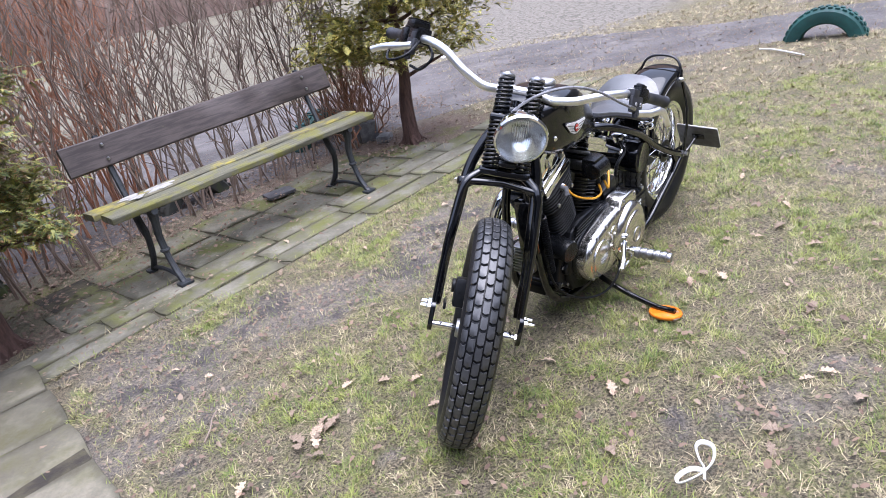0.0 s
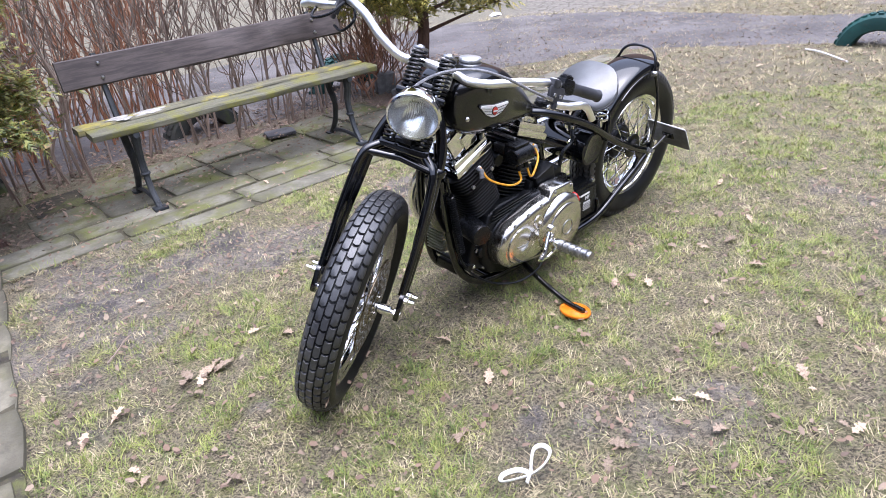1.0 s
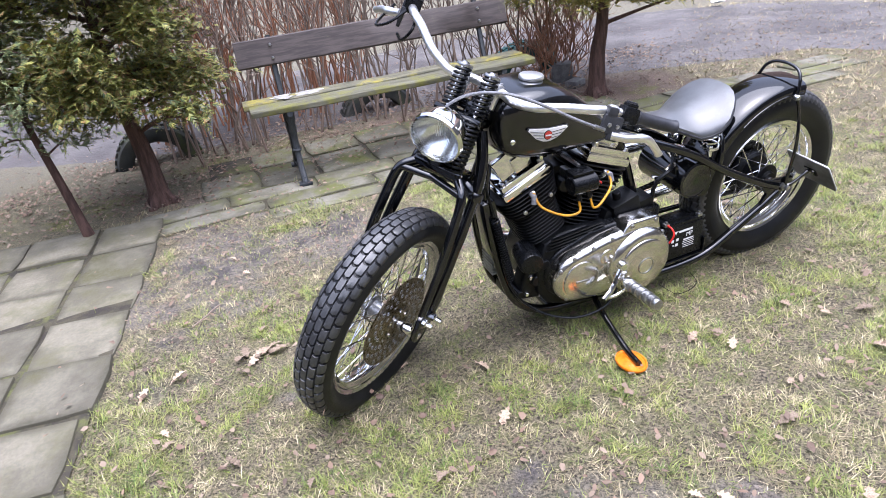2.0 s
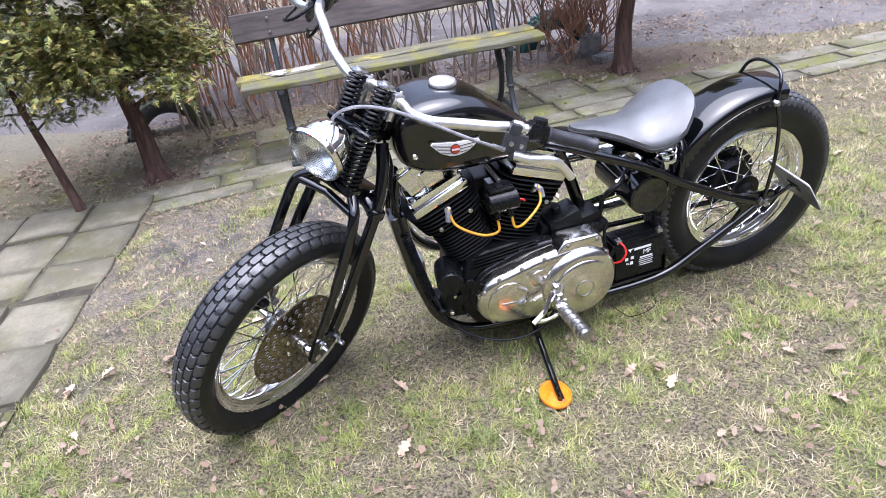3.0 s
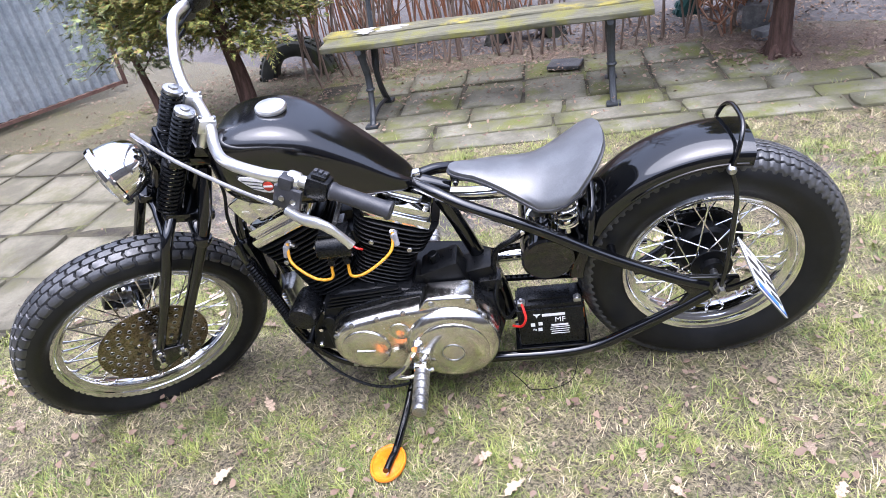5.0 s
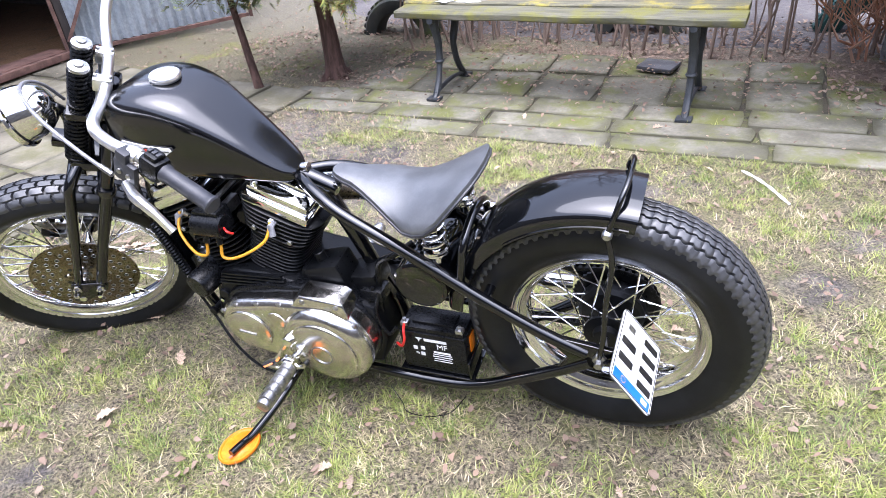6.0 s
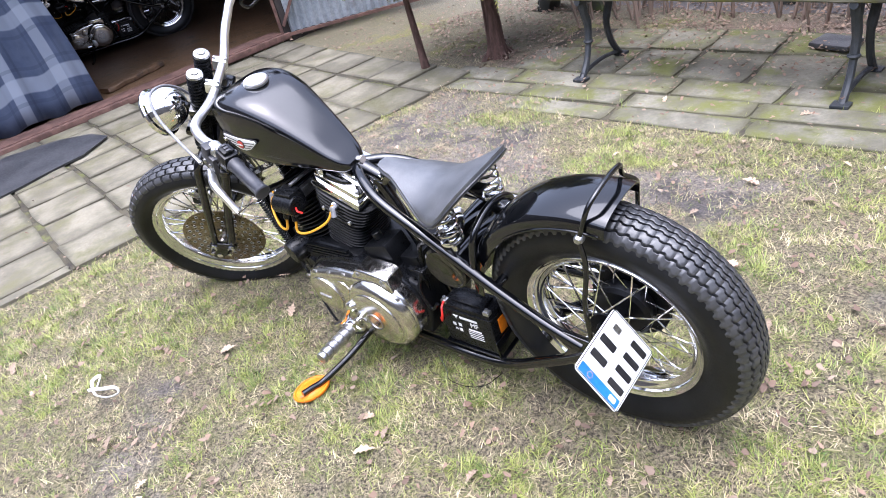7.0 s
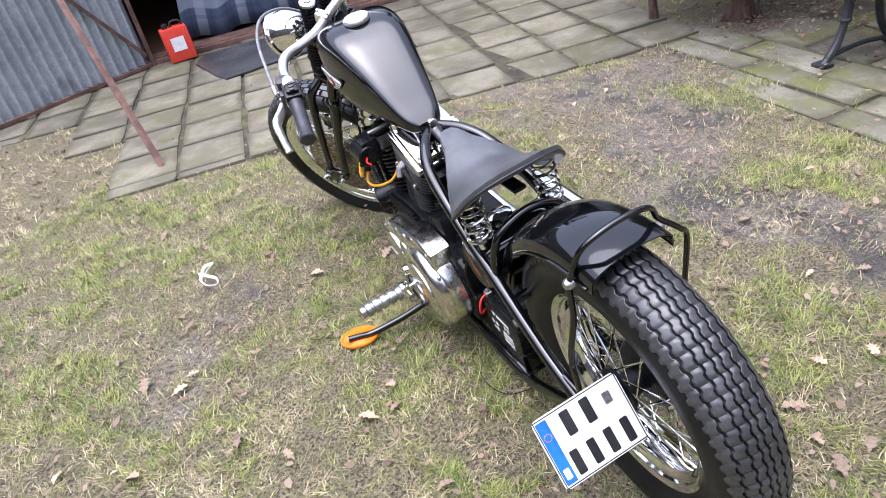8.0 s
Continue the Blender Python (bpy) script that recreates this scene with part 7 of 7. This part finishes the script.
scrap = thing("paper_scrap", pose(0.53, 8.75, 0.02, 0, 0, 25) @ Matrix.Diagonal((0.5, 0.5, 0.6, 1)), "crumpled scrap of white paper on the track", "paper")
part("sheet", moved(rings([[(0.16 * math.cos(a) * r, 0.12 * math.sin(a) * r, z + 0.014 * math.sin(3 * a + z * 90)) for a in (k * math.pi / 6 for k in range(12))] for r, z in ((0.7, -0.016), (1.0, 0.0), (0.75, 0.03), (0.3, 0.042))]), Matrix()), M_WHITE, scrap)


# a second machine, standing in the dark of the garage
old = copy_thing(bike, GARAGE @ pose(1.15, 1.95, 0.03, 0, 0, 168) @ pose(0, 0, 0, -7))
old["label"] = "dark motorcycle parked inside the garage"


def leaf_mesh(seed):
    rnd = random.Random(seed)
    l = 0.5
    up, lo = [], []
    lobes = 4
    n = 16
    for k in range(n + 1):
        s = k / n
        w = 0.27 * math.sin(math.pi * min(1, s * 1.02) ** 0.8) * (0.74 + 0.32 * math.cos(s * lobes * 2 * math.pi + 2.6 + rnd.uniform(-0.5, 0.5)))
        x = -l + 2 * l * s
        z = 0.10 * math.sin(s * 2.6 + rnd.random()) - 0.03
        up.append((x, w + 0.012, z + 0.5 * w * (0.6 + 0.5 * rnd.random())))
        lo.append((x, -w - 0.012, z + 0.4 * w * (0.6 + 0.5 * rnd.random())))
    verts, faces = [], []
    for (a, b) in zip(up, lo):
        mid = ((a[0] + b[0]) / 2, 0, min(a[2], b[2]) - 0.02)
        verts += [a, mid, b]
    for k in range(n):
        i = k * 3
        faces += [(i, i + 1, i + 4, i + 3), (i + 1, i + 2, i + 5, i + 4)]
    i = len(verts)
    verts += [(l, 0.010, verts[-2][2]), (l, -0.010, verts[-2][2]), (l + 0.22, -0.006, 0.03), (l + 0.22, 0.006, 0.03)]
    faces.append((i, i + 1, i + 2, i + 3))
    return mesh_of("fallen_leaf", (verts, faces), M_LEAF)


LEAVES = [leaf_mesh(k) for k in range(5)]


def leaf(x, y, size, turn, rnd, label="dry brown oak leaf lying on the grass"):
    ob = new("fallen_leaf", rnd.choice(LEAVES))
    ob.matrix_basis = pose(x, y, height(x, y) + 0.012 + size * 0.03, rnd.uniform(-16, 16), rnd.uniform(-24, 24), turn) @ Matrix.Diagonal((size, size, size, 1))
    return tagged(ob, label, "leaf", "fallen leaves")


def scatter_leaves():
    rnd = random.Random(77)
    # larger leaves lying singly, and a small heap of five
    for x, y in ((-0.51, 1.76), (-0.55, 1.34), (-0.25, 1.30), (0.01, 1.30), (-0.42, 2.01), (1.16, 2.04), (1.15, 1.87), (0.34, 1.42), (1.37, 1.41), (1.02, 1.55), (1.32, 1.64), (0.72, 1.31), (2.44, 4.10), (-0.77, 1.47), (-0.72, 1.58), (-0.08, 2.08), (-0.29, 1.99), (-0.50, 1.30), (0.27, 1.90), (0.42, 1.69), (1.27, 2.44), (1.38, 2.49), (1.41, 2.74), (0.95, 2.25), (0.14, 2.09), (0.88, 2.20), (-0.50, 1.67), (1.15, 2.47), (1.03, 1.42), (0.76, 1.38), (-0.03, 3.07), (-0.00, 2.90), (0.77, 3.20), (0.92, 3.28), (0.55, 3.37), (0.20, 3.38), (0.85, 3.34), (0.61, 3.25), (0.28, 1.18), (-0.39, 1.17)):
        leaf(x, y, rnd.uniform(0.038, 0.068), rnd.uniform(0, 360), rnd)
    for k in range(8):
        leaf(-0.51 + rnd.uniform(-0.075, 0.075), 1.76 + rnd.uniform(-0.07, 0.07), rnd.uniform(0.05, 0.075), rnd.uniform(0, 360), rnd)
    made = 0
    while made < 90:
        x, y = rnd.uniform(-2.0, 3.2), rnd.uniform(0.2, 6.0)
        if y - x > 4.9 or in_patio(x, y) or (in_strip(x, y) and rnd.random() < 0.8):
            continue
        leaf(x, y, rnd.uniform(0.022, 0.05) * rnd.choice((1, 1, 1.3)), rnd.uniform(0, 360), rnd)
        made += 1


scatter_leaves()
on_tyre = thing("fallen_leaf", BIKE_M @ FORK @ pose(0.20, 0.045, -0.245, 60, 130, 20) @ Matrix.Diagonal((0.06, 0.06, 0.06, 1)), "pale dry leaf stuck to the front tyre", "leaf", "fallen leaves")
part("blade", LEAVES[2], None, on_tyre)


def litter():
    """Small leaf fragments: thick under the hedge, thin on the lawn and beyond the track."""
    rnd = np.random.default_rng(4)
    spots = []
    n = 52000
    xs, ys = rnd.uniform(-4.5, 4.0, n), rnd.uniform(0.0, 8.0, n)
    xs, ys = np.append(xs, rnd.uniform(-3.4, 0.3, 20000)), np.append(ys, rnd.uniform(2.6, 7.0, 20000))
    for i, (x, y) in enumerate(zip(xs, ys)):
        d = y - x
        if i >= n and not 5.0 < d < 6.9:
            continue
        if in_patio(x, y):
            p = 0.03
        elif in_strip(x, y):
            p = 0.14 if d < 4.6 and x > -1.1 else 0.35
        elif 5.0 < d < 6.9 and -3.4 < x < 0.45 + 0.3 * math.sin(y * 7):
            p = 0.8 if x < -0.05 + 0.2 * math.sin(y * 5) else 0.4
        elif d >= 6.9:
            p = 0.10
        else:
            p = 0.30 + 1.2 * max(0.0, bare(x, y) - 0.4)
        if rnd.random() < p:
            spots.append((x, y))
    k = len(spots)
    pos = np.array([(x, y, height(x, y) + (0.03 if (in_patio(x, y) or in_strip(x, y)) else 0.012)) for x, y in spots])
    pos[:, 2] += rnd.uniform(0, 0.018, k)
    ang, size = rnd.uniform(0, 6.28, k), rnd.uniform(0.005, 0.015, k) * np.where(pos[:, 1] - pos[:, 0] > 4.9, 1.15, 1.0)
    d = np.stack([np.cos(ang), np.sin(ang), rnd.uniform(-0.5, 0.5, k)], 1) * size[:, None]
    e = np.stack([-np.sin(ang), np.cos(ang), rnd.uniform(-0.5, 0.5, k)], 1) * (size * rnd.uniform(0.35, 0.8, k))[:, None]
    up = np.array([0, 0, 1.0]) * (size * rnd.uniform(-0.2, 0.4, k))[:, None]
    j = rnd.uniform(0.5, 1.0, (k, 4, 1))
    verts = np.stack([pos - d * j[:, 0], pos - d * 0.4 + e * j[:, 1] + up, pos + d * 0.5 + e * j[:, 2], pos + d * 1.1, pos + d * 0.3 - e * j[:, 3] + up * 0.6, pos - d * 0.5 - e * 0.7], 1).reshape(-1, 3)
    faces = np.arange(6 * k).reshape(-1, 6)
    ob = new("leaf_litter", raw_mesh("leaf_litter", verts, faces, M_LITTER))
    tagged(ob, "brown leaf litter under the hedge and over the lawn", "leaves", kind="stuff")


litter()


def blades(name, count, region, length, width, lie, material, label, seed, keep, plain=False):
    rnd = np.random.default_rng(seed)
    x0, x1, y0, y1 = region
    knots = count // 14
    kx, ky, ka, kl = rnd.uniform(x0, x1, knots), rnd.uniform(y0, y1, knots), rnd.uniform(0, 6.28, knots), rnd.uniform(0.6, 1.35, knots)
    which = rnd.integers(0, knots, count)
    xs, ys = kx[which] + rnd.normal(0, 0.011, count), ky[which] + rnd.normal(0, 0.011, count)
    cell, cache = 0.03, {}
    ok = np.zeros(count, bool)
    zs = np.zeros(count)
    roll = rnd.random(count)
    for i in range(count):
        key = (int(xs[i] // cell), int(ys[i] // cell))
        if key not in cache:
            cx, cy = (key[0] + 0.5) * cell, (key[1] + 0.5) * cell
            cache[key] = (keep(cx, cy), height(cx, cy))
        p, z = cache[key]
        ok[i] = roll[i] < p
        zs[i] = z
    xs, ys, zs, which = xs[ok], ys[ok], zs[ok], which[ok]
    k = len(xs)
    base = np.stack([xs, ys, zs - 0.003], 1)
    ang = ka[which] + rnd.normal(0, 0.9, k)
    l = length * kl[which] * rnd.uniform(0.5, 1.2, k)
    tilt = np.clip(rnd.normal(lie, 0.28, k), 0.05, 1.5)
    out = np.stack([np.cos(ang), np.sin(ang), np.zeros(k)], 1)
    side = np.stack([-np.sin(ang), np.cos(ang), np.zeros(k)], 1) * (width * rnd.uniform(0.6, 1.3, k))[:, None]
    mid = base + out * (l * 0.5 * np.sin(tilt))[:, None] + np.array([0, 0, 1.0]) * (l * 0.5 * np.cos(tilt))[:, None]
    t2 = np.clip(tilt + 0.22, 0, 1.52)
    tip = mid + out * (l * 0.5 * np.sin(t2))[:, None] + np.array([0, 0, 1.0]) * (l * 0.5 * np.cos(t2))[:, None]
    if plain:
        flat = np.stack([base - side, base + side, tip], 1).reshape(-1, 3)
        ob = new(name, raw_mesh(name, flat, np.arange(3 * k).reshape(-1, 3), material))
        return tagged(ob, label, "grass", kind="stuff")
    verts = np.stack([base - side, base + side, mid + side * 0.8, mid - side * 0.8, tip], 1).reshape(-1, 3)
    q = np.arange(k) * 5
    quads = np.stack([q, q + 1, q + 2, q + 3], 1)
    tris = np.stack([q + 3, q + 2, q + 4], 1)
    me = bpy.data.meshes.new(name)
    nl = 7 * k
    me.vertices.add(5 * k)
    me.vertices.foreach_set("co", verts.ravel())
    me.loops.add(nl)
    me.loops.foreach_set("vertex_index", np.concatenate([quads, tris], 1).ravel())
    starts = np.stack([np.arange(k) * 7, np.arange(k) * 7 + 4], 1).ravel()
    me.polygons.add(2 * k)
    me.polygons.foreach_set("loop_start", starts)
    me.update(calc_edges=True)
    me.materials.append(material)
    ob = new(name, me)
    return tagged(ob, label, "grass", kind="stuff")


def lawn(x, y):
    d = y - x
    if in_patio(x, y, 0.01) or in_strip(x, y, -0.01):
        return 0.015 if in_strip(x, y) else 0.006
    edge = 1.0 if d < 4.9 else max(0.0, 1 - (d - 4.9) / 0.5) if x < 0.3 + 0.15 * math.sin(y * 9) else 1.0
    return max(0.36, min(1.0, 1.2 - 1.4 * bare(x, y))) * max(edge, 0.06)


def clumps(x, y):
    """Straw lies in mats a hand wide, with the dark soil showing between them."""
    n = noise.noise(Vector((x * 8.0, y * 8.0, 11.0))) + 0.8 * noise.noise(Vector((x * 19.0, y * 19.0, 3.0))) + 0.5 * noise.noise(Vector((x * 3.0, y * 3.0, 6.0)))
    return lawn(x, y) * max(0.12, min(1.0, 0.55 + 1.5 * n))


def green(x, y):
    if in_patio(x, y, -0.02) or in_strip(x, y, 0.0) or (y - x > 5.0 and x < 0.3):
        return 0.002
    n = noise.noise(Vector((x * 2.3 + 9, y * 2.3, 3.0))) + 0.7 * noise.noise(Vector((x * 6.5, y * 6.5, 5.0))) + 0.35 * noise.noise(Vector((x * 14.0, y * 14.0, 1.0)))
    return max(0.02, min(1.0, (n + 0.06) * 4.5)) * max(0.05, min(1.0, 1.6 - 1.9 * bare(x, y)))


def joints(x, y):
    """Weeds and blades of grass that grow in the strip's joints and over its edge."""
    if not in_strip(x, y, 0.03):
        return 0.0
    d = Vector((x, y, 0)) - STRIP_AT
    v = d.dot(STRIP_V)
    near = min(abs(v - e) for e in (0.045, 0.21, 0.375, 0.575, 0.96, 1.29))
    n = noise.noise(Vector((x * 4.5, y * 4.5, 8.0))) + 0.5 * noise.noise(Vector((x * 13.0, y * 13.0, 2.0)))
    return max(0.0, min(1.0, (n - 0.12) * 3.0)) if near < 0.022 else 0.0


lay_paving()
blades("joint_weeds", 60000, (-2.0, 2.0, 2.2, 5.8), 0.040, 0.0013, 0.8, M_GRASS_GREEN, "grass and weeds growing in the joints of the paving", 12, joints)
blades("grass", 250000, (-1.6, 3.2, 0.0, 4.6), 0.036, 0.0011, 1.12, M_GRASS, "short matted straw-coloured winter grass", 1, clumps)
blades("thatch", 850000, (-1.6, 3.2, 0.0, 4.6), 0.025, 0.0013, 1.3, M_GRASS, "dead straw-coloured thatch lying between the grass", 7, clumps, True)
blades("green_grass", 250000, (-1.6, 3.2, 0.0, 4.6), 0.035, 0.0011, 0.98, M_GRASS_GREEN, "thin green grass between the straw", 4, lambda x, y: min(0.95, 0.16 + 0.85 * green(x, y)) * lawn(x, y))
blades("short_grass", 430000, (-1.6, 3.2, 0.0, 4.6), 0.024, 0.0012, 0.95, M_GRASS_GREEN, "fine short green grass close to the soil", 8, lambda x, y: min(0.95, 0.28 + 0.85 * green(x, y)) * lawn(x, y), True)
blades("grass_tufts", 230000, (-1.6, 3.2, 0.0, 4.6), 0.038, 0.0012, 0.85, M_GRASS_GREEN, "green tufts in the winter lawn", 2, green)
blades("far_grass", 260000, (-4.5, 7.0, 2.5, 9.0), 0.050, 0.0019, 1.05, M_GRASS, "thin winter grass farther off", 3, lambda x, y: 0.0 if (-1.6 < x < 3.2 and y < 4.6) else lawn(x, y) * (0.8 if x > 0.3 or y - x < 5 else 0.15))
blades("outer_grass", 200000, (-1.6, 7.0, -3.0, 2.6), 0.045, 0.0017, 1.05, M_GRASS, "thin winter grass round the nearer lawn", 9, lambda x, y: 0.0 if (-1.6 < x < 3.2 and y > 0.0) else 0.8 * lawn(x, y))
